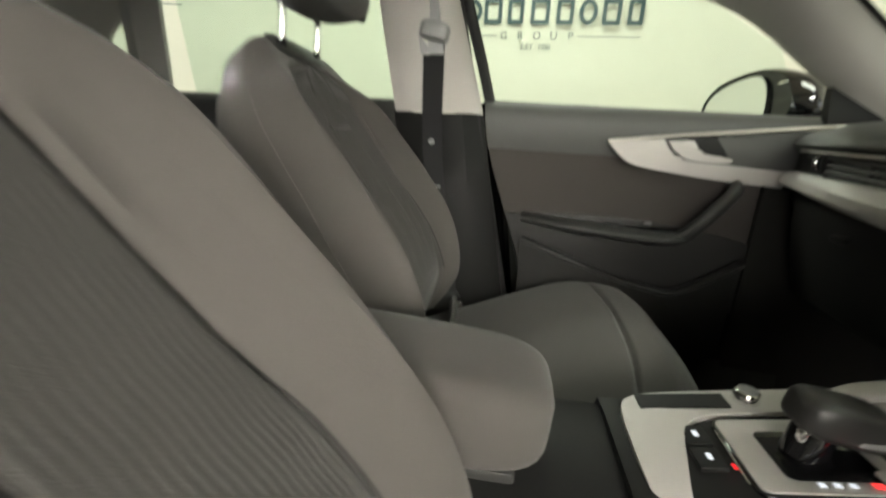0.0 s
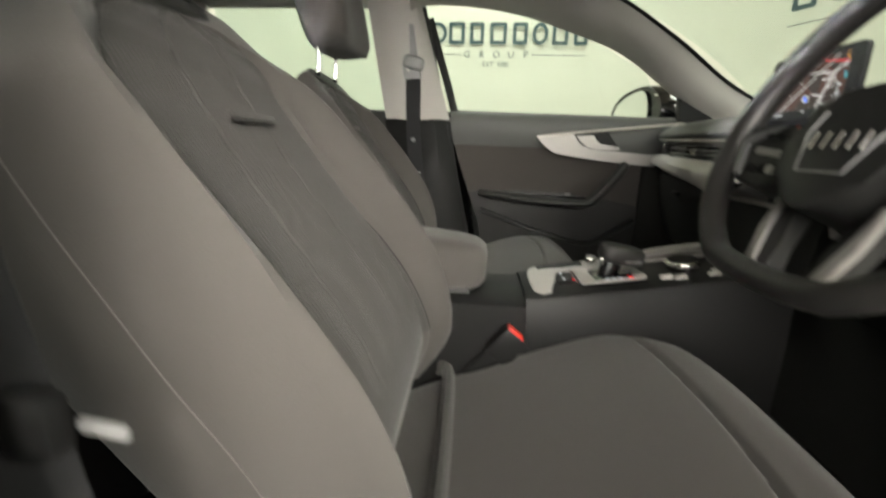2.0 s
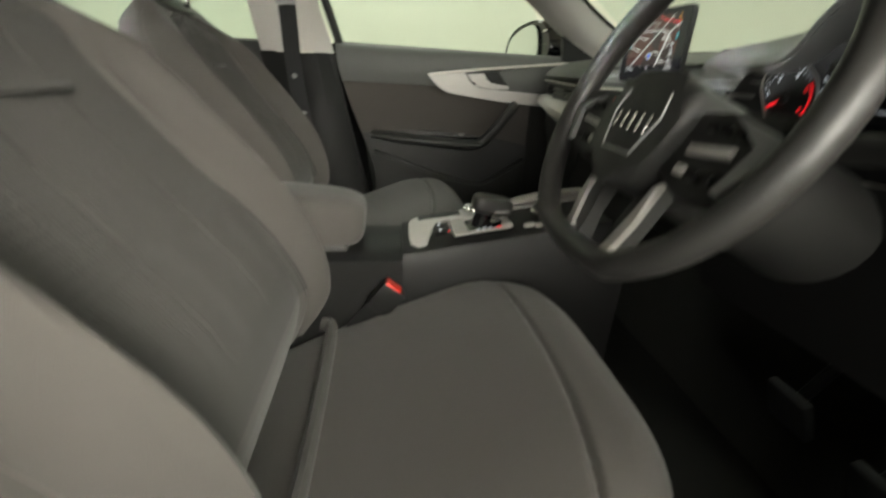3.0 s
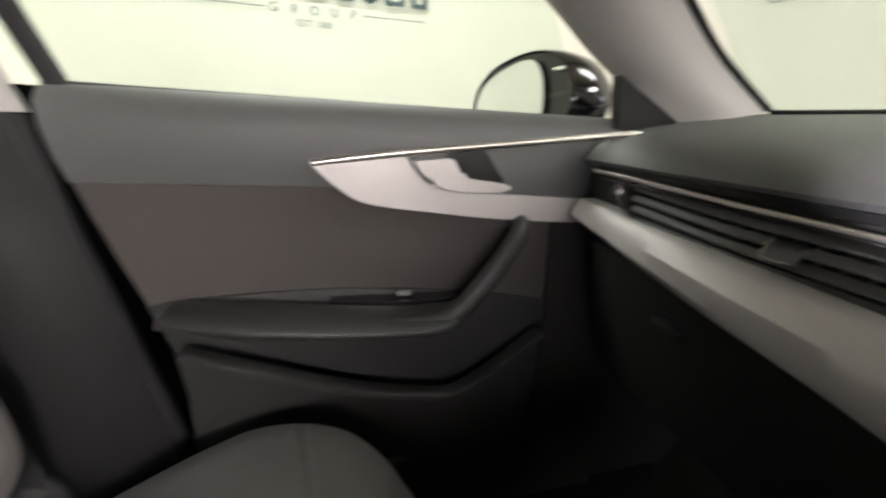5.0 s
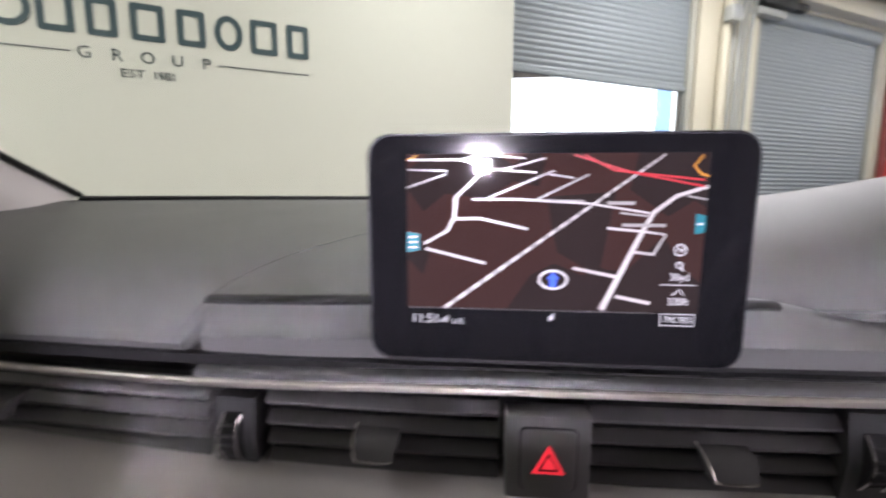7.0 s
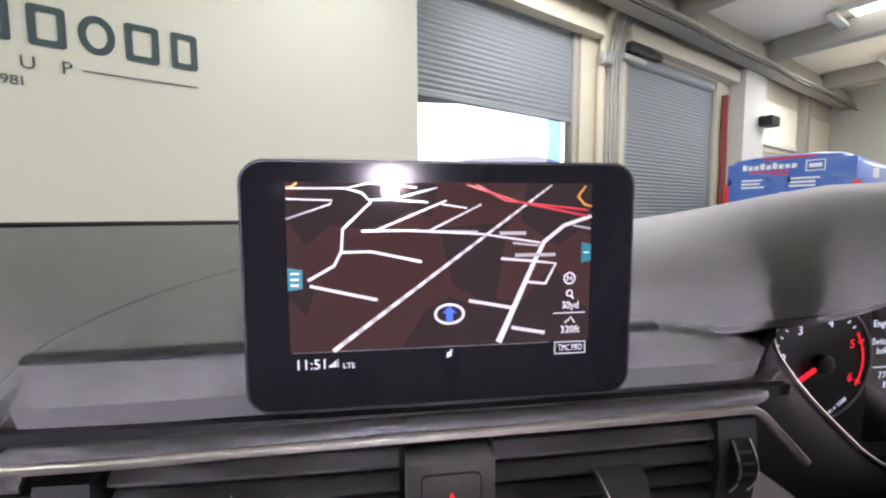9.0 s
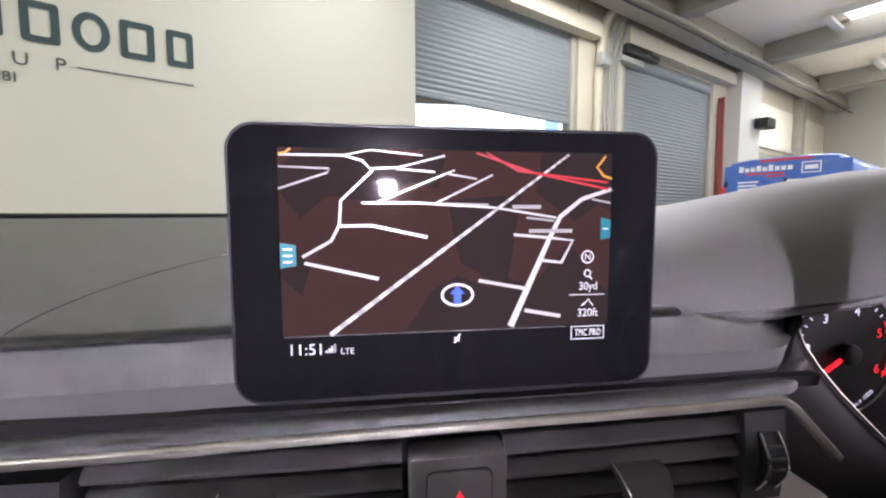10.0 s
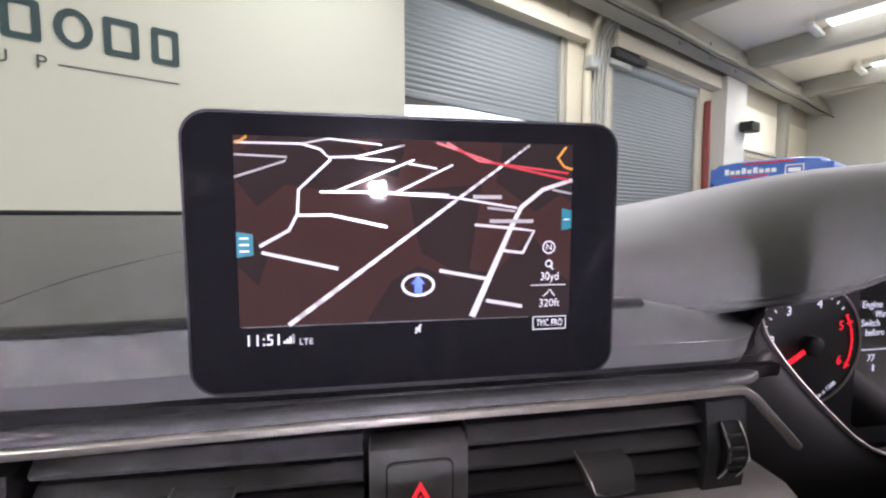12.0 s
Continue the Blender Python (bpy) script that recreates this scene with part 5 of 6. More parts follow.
clim = part("climate_panel", prism([(-0.149, 0.022), (0.149, 0.022), (0.14, -0.03), (-0.128, -0.03)], CF @ Matrix.Translation((0, 0, 0.004)), 0.008, 0.002), GLOSSB, dash)
part("panel_rim", sweep([CF @ Vector((a, b, 0.012)) for a, b in ((-0.132, -0.028), (-0.149, 0.018), (-0.147, 0.0225), (0.147, 0.0225), (0.149, 0.018))], 0.0014, 0.0014, seg=8, up=(0, 0, 1)), CHROME, clim)
KROT = CF.to_3x3().to_4x4()
for s in (-1, 1):
    c = CF @ Vector((s * 0.103, -0.002, 0.02))
    k = part("temperature_knob", cyl(c, 0.0155, 0.018, KROT, 40, bevel=0.003), CHROME, clim)
    part("knob_face", cyl(CF @ Vector((s * 0.103, -0.002, 0.0295)), 0.012, 0.002, KROT, 32), SATIN, k)
    for a0, a1, col, nm in ((95, 190, (0.02, 0.1, 1.0), "cold_arc"), (-10, 60, (1.0, 0.03, 0.04), "hot_arc")):
        pts = [CF @ Vector((s * 0.103 + 0.0182 * math.cos(radians(a)), -0.002 + 0.0182 * math.sin(radians(a)), 0.0126)) for a in np.linspace(a0, a1, 12)]
        part(nm, sweep(pts, 0.0009, 0.0005, seg=8, up=(-1, 0, 0)), glow(nm, col, 1.2), k)
part("lamp_mark", box(CF @ Vector((-0.073, 0.008, 0.0126)), (0.001, 0.010, 0.0016), 0), glow("amber_mark", (1.0, 0.5, 0.05), 1.0), clim)
for k, (a, b, w) in enumerate(((-0.073, -0.004, 0.009), (-0.128, -0.013, 0.016), (0.073, -0.004, 0.009))):
    part("button_mark", box(CF @ Vector((a, b, 0.0126)), (0.001, w, 0.0022), 0), SATIN, clim)

# -- display on the dashboard --
display = thing("infotainment_display", "black tablet-like display showing a road map", "display")
DF = basis((0.712, 0.0015, 0.9625), (0, -1, 0), (0, 0, 1))
part("casing", prism(rounded(0.1865, 0.1165, 0.0115, 10), DF @ Matrix.Translation((0, 0, -0.0065)), 0.0072, 0.0022, 4), CASING, display)
part("back_shell", prism(rounded(0.160, 0.092, 0.012, 8), DF @ Matrix.Translation((0, 0, -0.016)), 0.0095), BLACK, display)
part("front_glass", prism(rounded(0.1838, 0.1138, 0.0105, 10), DF @ Matrix.Translation((0, 0, 0.0003)), 0.0012, 0.0006), DISPG, display, "gloss black display glass")
part("stand", box((0.732, 0.0015, 0.918), (0.02, 0.08, 0.05), 0.006), DARK, display)
AW, AH, AX, AY = 0.1435, 0.0875, -0.0013, 0.0045


def scr(u, v, h=0.0):
    """A place on the lit area: u to the right and v down, from 0 to 1."""
    return DF @ Vector((AX + (u - 0.5) * AW, AY + (0.5 - v) * AH, 0.0016 + h))


def road(name, pts, width, material, h, parent):
    """A flat line of constant width on the map."""
    loc = [Vector((AX + (u - 0.5) * AW, AY + (0.5 - v) * AH)) for u, v in pts]
    rows = []
    for i, p in enumerate(loc):
        d = (loc[min(i + 1, len(loc) - 1)] - loc[max(i - 1, 0)]).normalized()
        w = width * (0.55 + 0.75 * pts[i][1])
        n = Vector((-d.y, d.x)) * w / 2
        rows.append([DF @ Vector((*(p + n), 0.0016 + h)), DF @ Vector((*(p - n), 0.0016 + h))])
    return part(name, slab(rows, DF.to_3x3() @ Vector((0, 0, -0.0002))), material, parent, smooth=False)


LAND = bpy.data.materials.new("map_land")
LAND.use_nodes = True
ln, ll = LAND.node_tree.nodes, LAND.node_tree.links
lb = ln["Principled BSDF"]
lb.inputs["Base Color"].default_value, lb.inputs["Roughness"].default_value = (0.01, 0.008, 0.008, 1), 0.03
lb.inputs["Specular IOR Level"].default_value = 0.25
lt, lr, lc = ln.new("ShaderNodeTexVoronoi"), ln.new("ShaderNodeValToRGB"), ln.new("ShaderNodeTexCoord")
lt.inputs["Scale"].default_value = 34
ll.new(lc.outputs["Object"], lt.inputs["Vector"])
ll.new(lt.outputs["Color"], lr.inputs[0])
lr.color_ramp.interpolation = "CONSTANT"
lr.color_ramp.elements[0].color, lr.color_ramp.elements[1].color = (0.022, 0.015, 0.013, 1), (0.05, 0.020, 0.015, 1)
lr.color_ramp.elements[1].position = 0.45
ll.new(lr.outputs[0], lb.inputs["Emission Color"])
lb.inputs["Emission Strength"].default_value = 1.0
scrn = part("map_image", slab([[scr(0, 0), scr(0, 0.885)], [scr(1, 0), scr(1, 0.885)]], DF.to_3x3() @ Vector((0, 0, -0.0002))), LAND, display, "dark brown road map", smooth=False)
ROADW = glow("map_road", (0.82, 0.78, 0.74), 0.58)
ROADD = glow("map_minor_road", (0.55, 0.52, 0.49), 0.5)
ROADR = glow("map_motorway", (0.75, 0.05, 0.06), 0.6)
ROADO = glow("map_orange", (0.9, 0.4, 0.05), 0.6)
for pts in ([(0.061, 0.508), (0.142, 0.433), (0.166, 0.357), (0.171, 0.243), (0.261, 0.102), (0.233, 0.055), (0.181, 0.032), (0.003, 0.033)],
            [(0.166, 0.363), (0.258, 0.361), (0.42, 0.419)], [(0.066, 0.537), (0.276, 0.619)], [(0.577, 0.638), (0.723, 0.684)], [(0.724, 0.797), (0.841, 0.833)],
            [(0.686, 0.41), (0.803, 0.427), (0.877, 0.442), (0.841, 0.554), (0.779, 0.542)]):
    road("road", pts, 0.0014, ROADW, 0.0002, scrn)
road("main_road", [(0.679, 0.877), (0.803, 0.421), (0.834, 0.321), (0.904, 0.231), (1.0, 0.18)], 0.0024, ROADW, 0.00025, scrn)
for pts in ([(0.002, 0.087), (0.141, 0.094), (0.135, 0.113), (0.0, 0.189)], [(0.23, 0.253), (0.383, 0.252), (0.625, 0.275), (0.821, 0.325)], [(0.277, 0.249), (0.503, 0.094)],
            [(0.442, 0.258), (0.618, 0.115)], [(0.255, 0.092), (0.337, 0.085), (0.473, 0.026)], [(0.331, 0.091), (0.443, 0.104)], [(0.485, 0.113), (0.57, 0.135)],
            [(0.726, 0.325), (0.815, 0.341)], [(0.936, 0.231), (0.999, 0.25)], [(0.181, 0.032), (0.256, 0.005), (0.407, 0.027)], [(0.442, 0.256), (0.607, 0.261)]):
    road("minor_road", pts, 0.0012, ROADW if pts[0][0] == 0.23 else ROADD, 0.00015, scrn)
for pts in ([(0.569, 0.01), (0.749, 0.103), (0.988, 0.18)], [(0.6, 0.009), (0.699, 0.094), (0.987, 0.146)]):
    road("motorway", pts, 0.0014, ROADR, 0.0003, scrn)
for pts in ([(0.978, 0.014), (0.951, 0.071), (0.974, 0.114), (1.0, 0.126)], [(0.003, 0.03), (0.02, 0.025), (0.036, 0.005)]):
    road("orange_road", pts, 0.0016, ROADO, 0.0003, scrn)
R0, R1 = Vector((0.135, 0.885)), Vector((0.859, 0.009))
for k in range(22):
    a, b = R0.lerp(R1, 1 - (1 - k / 22) ** 1.5), R0.lerp(R1, 1 - (1 - (k + 1) / 22) ** 1.5)
    road("railway_dash", [tuple(a), tuple(a.lerp(b, 0.55))], 0.0016, ROADW, 0.0003, scrn)
    road("railway_gap", [tuple(a.lerp(b, 0.55)), tuple(b)], 0.0016, ROADD, 0.0002, scrn)
WHITEG, BLUEG = glow("screen_white", (0.95, 0.95, 0.95), 0.7), glow("screen_blue", (0.05, 0.15, 0.9), 0.9)
TEALG = glow("screen_teal", (0.02, 0.22, 0.26), 0.7)
ring = [scr(0.511 + 0.047 * math.cos(a), 0.707 + 0.052 * math.sin(a), 0.0006) for a in np.linspace(0, 2 * math.pi, 29)[:-1]]
part("position_ring", sweep(ring, 0.0006, 0.0003, seg=6, up=(-1, 0, 0), closed=True), WHITEG, scrn)
AF = basis(scr(0.511, 0.707, 0.0006), (0, -1, 0), (0, 0, 1))
part("position_arrow", prism([(-0.0016, -0.004), (0.0016, -0.004), (0.0016, 0.0005), (0.0032, 0.0005), (0, 0.004), (-0.0032, 0.0005), (-0.0016, 0.0005)], AF, 0.0003), BLUEG, scrn, smooth=False)


def glyph(text, u, v, size, align="CENTER", material=None, parent=None, width=None):
    return lettering("screen_text", text, size, basis(scr(u, v, 0.0006), (0, -1, 0), (0, 0, 1)), material or WHITEG, parent or display, 0.0001, align, width)


glyph("11:51", 0.012, 0.955, 0.0068, "LEFT")
for k in range(4):
    part("signal_bar", box(scr(0.122 + 0.008 * k, 0.972 - 0.008 * (k + 1) / 2 * 1.3, 0.0004), (0.0002, 0.0008, 0.0009 * (k + 1)), 0), WHITEG if k < 3 else ROADD, display, smooth=False)
glyph("LTE", 0.182, 0.968, 0.0036)
glyph("30yd", 0.93, 0.68, 0.0052, width=0.0085)
glyph("320ft", 0.93, 0.82, 0.0052, width=0.0098)
glyph("N", 0.926, 0.527, 0.004)
glyph("TMC PRO", 0.933, 0.925, 0.0046, width=0.0125)
for a, b, c, d in ((0.877, 0.89, 0.989, 0.894), (0.877, 0.956, 0.989, 0.96), (0.877, 0.89, 0.8795, 0.96), (0.9865, 0.89, 0.989, 0.96), (0.87, 0.722, 0.986, 0.726), (0.005, 0.888, 0.86, 0.8895)):
    part("screen_rule", slab([[scr(a, b, 0.0004), scr(a, d, 0.0004)], [scr(c, b, 0.0004), scr(c, d, 0.0004)]], DF.to_3x3() @ Vector((0, 0, -0.0002))), WHITEG if a > 0.1 else ROADD, display, smooth=False)
part("compass_ring", sweep([scr(0.926 + 0.019 * math.cos(a), 0.527 + 0.031 * math.sin(a), 0.0005) for a in np.linspace(0, 2 * math.pi, 21)[:-1]], 0.0003, 0.0002, seg=6, up=(-1, 0, 0), closed=True), WHITEG, display)
part("zoom_ring", sweep([scr(0.927 + 0.010 * math.cos(a), 0.612 + 0.017 * math.sin(a), 0.0005) for a in np.linspace(0, 2 * math.pi, 17)[:-1]], 0.0003, 0.0002, seg=6, up=(-1, 0, 0), closed=True), WHITEG, display)
road("zoom_handle", [(0.933, 0.627), (0.942, 0.643)], 0.0007, WHITEG, 0.0005, display)
road("hill_icon", [(0.91, 0.782), (0.924, 0.765), (0.932, 0.748), (0.948, 0.782)], 0.0004, WHITEG, 0.0005, display)
road("mute_icon", [(0.502, 0.95), (0.511, 0.932), (0.519, 0.905)], 0.0006, WHITEG, 0.0005, display)
part("mute_cone", prism([(-0.0010, -0.0006), (0.0002, -0.0006), (0.0012, -0.0018), (0.0012, 0.0018), (0.0002, 0.0006), (-0.0010, 0.0006)], basis(scr(0.509, 0.928, 0.0004), (0, -1, 0), (0, 0, 1)), 0.0002), WHITEG, display, smooth=False)
for u0, u1, v0, v1, nm in ((0.0, 0.044, 0.44, 0.56, "menu_tab"), (0.968, 1.0, 0.325, 0.44, "plus_tab")):
    s = part(nm, slab([[scr(u0, v0, 0.0004), scr(u0, v1, 0.0004)], [scr(u1, v0 + 0.012, 0.0004), scr(u1, v1 - 0.012, 0.0004)]], DF.to_3x3() @ Vector((0, 0, -0.0002))), TEALG, display, smooth=False)
    for k in (-1, 0, 1):
        if nm == "menu_tab" or k == 0:
            road("tab_line", [(lerp(u0, u1, 0.2), (v0 + v1) / 2 + 0.03 * k), (lerp(u0, u1, 0.75), (v0 + v1) / 2 + 0.03 * k)], 0.0006, WHITEG, 0.0006, s)
for u, v, w in ((0.725, 0.271, 0.09), (0.803, 0.392, 0.14)):
    part("name_bar", box(scr(u, v, 0.0005), (0.0002, w * AW, 0.0016), 0), ROADD, scrn, smooth=False)

# -- instrument hood and cluster --
bin_ = thing("instrument_cluster", "instrument cluster with red needles under a black hood", "instrument cluster")
HY = [-0.098 - 0.565 * k / 56 for k in range(57)]


def lip(y):
    d = abs(y + 0.372)
    return LIPC(d)


LIPC = curve([(0.0, 1.004), (0.04, 0.998), (0.07, 0.975), (0.095, 0.951), (0.125, 0.938), (0.17, 0.932), (0.21, 0.9295), (0.29, 0.9285)])
LIPX = curve([(0.0, 0.700), (0.07, 0.712), (0.125, 0.730), (0.2, 0.738), (0.29, 0.742)])
RIDGE = curve([(0.0, 1.022), (0.06, 1.012), (0.12, 0.9985), (0.18, 0.987), (0.24, 0.978), (0.29, 0.973)])
rows = []
for y in HY:
    d = abs(y + 0.372)
    z, xl, r = LIPC(d), LIPX(d), RIDGE(d)
    rows.append([(xl + 0.04, y, z - 0.010), (xl + 0.004, y, z - 0.003), (xl, y, z), (xl + 0.002, y, z + 0.006), (xl + 0.012, y, lerp(z, r, 0.35)), (xl + 0.04, y, lerp(z, r, 0.66)), (xl + 0.09, y, lerp(z, r, 0.93)), (xl + 0.15, y, r), (xl + 0.25, y, lerp(r, 0.978, 0.5)), (1.10, y, 0.974)])
part("hood", slab(rows, (0.004, 0, -0.006)), SOFT, bin_, "grained soft black hood")
FR = [(-0.222, 0.934), (-0.2165, 0.924), (-0.2165, 0.914), (-0.2215, 0.902), (-0.24, 0.878), (-0.272, 0.846), (-0.287, 0.834), (-0.30, 0.827), (-0.319, 0.8235), (-0.345, 0.8225)]
FR = FR + [(-0.744 - y, z) for y, z in FR[::-1]]
frame_line = smooth_path([(0.746 + 0.12 * (z - 0.88), y, z) for y, z in FR], 5)
part("frame_rim", sweep(frame_line, 0.0011, 0.0011, seg=8, up=(-1, 0, 0)), SATCHR, bin_, "thin chrome frame")
back = [(p.y, p.z) for p in frame_line]
back = back + [(y, lip(y) - 0.006) for y in np.linspace(-0.522, -0.222, 31)]
part("face_panel", prism([(-a, b) for a, b in back], basis((0.757, 0, 0), (0, -1, 0), (0.0, 0, 1)), 0.002), BLACK, bin_)
part("frame_surround", slab([[(0.748 + 0.12 * (p.z - 0.88), p.y, p.z), (0.735, p.y + (0.02 if p.y > -0.372 else -0.02), p.z - 0.012), (0.735, p.y + (0.05 if p.y > -0.372 else -0.05), p.z - 0.05)] for p in frame_line], (0.006, 0, 0)), BLACK, bin_)
CLF = basis((0.7545, -0.372, 0.896), (0, -1, 0), (0, 0, 1))
NEEDLE = glow("needle_red", (1.0, 0.02, 0.03), 1.3)
TICKW = glow("dial_white", (0.85, 0.87, 0.95), 0.8)
TICKR = glow("dial_red", (1.0, 0.02, 0.03), 1.0)
for s in (-1, 1):
    cx, r = s * 0.117, 0.041
    dial = part("dial", cyl(CLF @ Vector((cx, 0, 0.0)), r, 0.002, CLF.to_3x3().to_4x4(), 48), BLACK, bin_)
    part("dial_rim", sweep([CLF @ Vector((cx + r * math.cos(a), r * math.sin(a), 0.001)) for a in np.linspace(0, 2 * math.pi, 49)[:-1]], 0.0009, 0.0009, seg=6, up=(-1, 0, 0), closed=True), SATIN, dial)
    for k in range(26):
        deg = 215 - 240 * k / 25
        a, big = radians(deg), k % 5 == 0
        part("tick", box((0, 0, 0), (0.0045 if big else 0.0022, 0.001 if big else 0.0006, 0.0004), 0), TICKR if s < 0 and deg < 35 else TICKW, dial, smooth=False).data.transform(CLF @ Matrix.Translation((cx + 0.0345 * math.cos(a), 0.0345 * math.sin(a), 0.0014)) @ Matrix.Rotation(a, 4, "Z"))
    if s < 0:
        arc = [CLF @ Vector((cx + 0.034 * math.cos(radians(q)), 0.034 * math.sin(radians(q)), 0.0016)) for q in np.linspace(33, -30, 14)]
        part("red_band", sweep(arc, 0.0008, 0.0003, seg=6, up=(-1, 0, 0)), TICKR, dial)
        for k, q in enumerate((-25, 25, 75, 125, 172, 215)):
            a = radians(q)
            lettering("numeral", str(6 - k), 0.0085, CLF @ Matrix.Translation((cx + 0.0275 * math.cos(a), 0.0275 * math.sin(a), 0.0016)), TICKR if k < 2 else TICKW, dial, 0.0002)
    a = radians(212)
    nb = part("needle", box((0, 0, 0), (0.027, 0.0028, 0.0014), 0.0005), NEEDLE, dial, "red needle")
    nb.data.transform(CLF @ Matrix.Translation((cx + 0.017 * math.cos(a), 0.017 * math.sin(a), 0.004)) @ Matrix.Rotation(a, 4, "Z"))
    part("needle_hub", cyl(CLF @ Vector((cx, 0, 0.004)), 0.0065, 0.006, CLF.to_3x3().to_4x4(), 24, bevel=0.001), BLACK, dial)
    if s < 0:
        lettering("unit_text", "1/min x 1000", 0.0042, CLF @ Matrix.Translation((cx + 0.014, -0.0325, 0.0016)) @ Matrix.Rotation(radians(35), 4, "Z"), TICKW, dial, 0.0002)
        lettering("off_text", "OFF", 0.0042, CLF @ Matrix.Translation((cx - 0.012, -0.036, 0.0016)), TICKW, dial, 0.0002)
info = part("info_screen", prism(rounded(0.152, 0.105, 0.006), CLF @ Matrix.Translation((0, -0.008, -0.0015)), 0.001), GLOSSB, bin_)
for word, a, b, w in (("Engine", -0.075, 0.0245, 0.0158), ("War", -0.064, 0.018, 0.0088), ("Switch", -0.075, 0.012, 0.0148), ("before", -0.071, 0.0055, 0.0150), ("77", -0.068, -0.012, 0.006), ("1", -0.066, -0.019, 0.0014)):
    lettering("message", word, 0.0066, CLF @ Matrix.Translation((a, b, 0.0004)), TICKW, info, 0.0002, "LEFT", w)
part("info_rule", box(CLF @ Vector((0, -0.006, 0.0004)), (0.0004, 0.146, 0.0006), 0), TICKW, info, smooth=False)

# -- steering wheel --
wheel = thing("steering_wheel", "black leather three-spoke steering wheel with silver inlays", "steering wheel")
WF = basis((0.514, -0.36, 0.891), (0, -1, 0), (0.412, 0, 0.911))
WN = WF.to_3x3() @ Vector((0, 0, 1))


def wp(a, b, c=0.0):
    return WF @ Vector((a, b, c))


def wprism(pts, c, depth, bevel):
    return prism(pts, WF @ Matrix.Translation((0, 0, c)), depth, bevel, 3)


RIM = []
for a in np.linspace(0, 2 * math.pi, 73)[:-1]:
    b = 0.171 * math.sin(a)
    RIM.append(wp(0.171 * math.cos(a), b if b > -0.155 else -0.155 + 0.35 * (b + 0.155)))
part("rim", sweep(RIM, 0.0135, 0.0155, seg=18, up=WN, closed=True), LEATHER, wheel)
pad = [(-0.050, 0.020), (0.0, 0.026), (0.050, 0.020), (0.064, 0.0), (0.056, -0.05), (0.036, -0.082), (0.0, -0.09), (-0.036, -0.082), (-0.056, -0.05), (-0.064, 0.0)]
pad = [(p.x, p.y) for p in smooth_path([(a, b, 0) for a, b in pad + pad[:1]], 3)[:-1]]
hub = part("airbag_cover", wprism(pad, -0.04, 0.055, 0.014), DARK, wheel)
part("cover_bezel", sweep([wp(*p, 0.0155) for p in ((-0.034, 0.004), (-0.04, -0.018), (-0.026, -0.056), (0.026, -0.056), (0.04, -0.018), (0.034, 0.004))], 0.0014, 0.0012, seg=8, up=WN), SATIN, hub)
for k in range(5):
    part("emblem_bar", sweep([wp(-0.027 + 0.0135 * k, -0.034, 0.0158), wp(-0.027 + 0.0135 * k, -0.018, 0.0158)], 0.0014, 0.001, seg=8, up=WN), CHROME, hub)
for s in (-1, 1):
    sp = part("spoke", wprism([(s * 0.05, 0.0), (s * 0.10, 0.002), (s * 0.162, 0.006), (s * 0.166, -0.03), (s * 0.14, -0.066), (s * 0.09, -0.075), (s * 0.05, -0.06)][::s], -0.024, 0.022, 0.006), DARK, wheel)
    part("spoke_edge", wprism([(s * 0.10, 0.0), (s * 0.150, -0.012), (s * 0.158, -0.02), (s * 0.136, -0.062), (s * 0.126, -0.060), (s * 0.142, -0.022)][::s], -0.001, 0.006, 0.002), SATIN, sp)
    part("button_bar", wprism([(s * 0.078, -0.030), (s * 0.122, -0.026), (s * 0.122, -0.034), (s * 0.078, -0.038)][::s], -0.001, 0.005, 0.001), SILVER, sp)
    for k in range(3):
        part("button", wprism([(s * (0.082 + 0.016 * k) + a, -0.052 + b) for a, b in rounded(0.011, 0.009, 0.002, 3)], -0.001, 0.004, 0.001), BLACK if k else SILVER, sp)
        part("button", wprism([(s * (0.086 + 0.015 * k) + a, -0.013 + b) for a, b in rounded(0.009, 0.007, 0.002, 3)], -0.001, 0.004, 0.001), BLACK, sp)
    leg = part("lower_spoke", wprism([(s * 0.030, -0.07), (s * 0.058, -0.06), (s * 0.052, -0.12), (s * 0.046, -0.162), (s * 0.016, -0.164), (s * 0.030, -0.12)][::s], -0.034, 0.018, 0.005), DARK, wheel)
    part("spoke_inlay", wprism([(s * 0.050, -0.072), (s * 0.060, -0.066), (s * 0.057, -0.11), (s * 0.048, -0.150), (s * 0.026, -0.155), (s * 0.030, -0.149), (s * 0.040, -0.144), (s * 0.050, -0.105)][::s], -0.017, 0.008, 0.003), SILVER, leg, "silver spoke inlay")
part("shift_mark", box(wp(-0.076, -0.006, 0.003), (0.003, 0.006, 0.006), 0.001), REDPL, wheel)
part("column_shroud", grid([[WF @ Vector((0.062 * k * math.cos(a) * 1.15, -0.03 + 0.062 * k * math.sin(a), z)) for a in np.linspace(0, 2 * math.pi, 25)[:-1]] for z, k in ((-0.04, 0.75), (-0.055, 1.0), (-0.14, 1.05), (-0.25, 1.1))], closed=True, caps=True), DARK, wheel)
for s in (-1, 1):
    part("column_stalk", sweep([wp(s * 0.06, 0.0, -0.075), wp(s * 0.12, 0.012, -0.08), wp(s * 0.165, 0.018, -0.075)], 0.008, 0.011, seg=12), DARK, wheel)

# -- centre console --
con = thing("centre_console", "black centre console with silver trim and gear selector", "console")


def cz(x):
    return 0.608 + 0.16 * (max(x, 0.28) - 0.28)


CX = np.linspace(0.27, 0.70, 16)
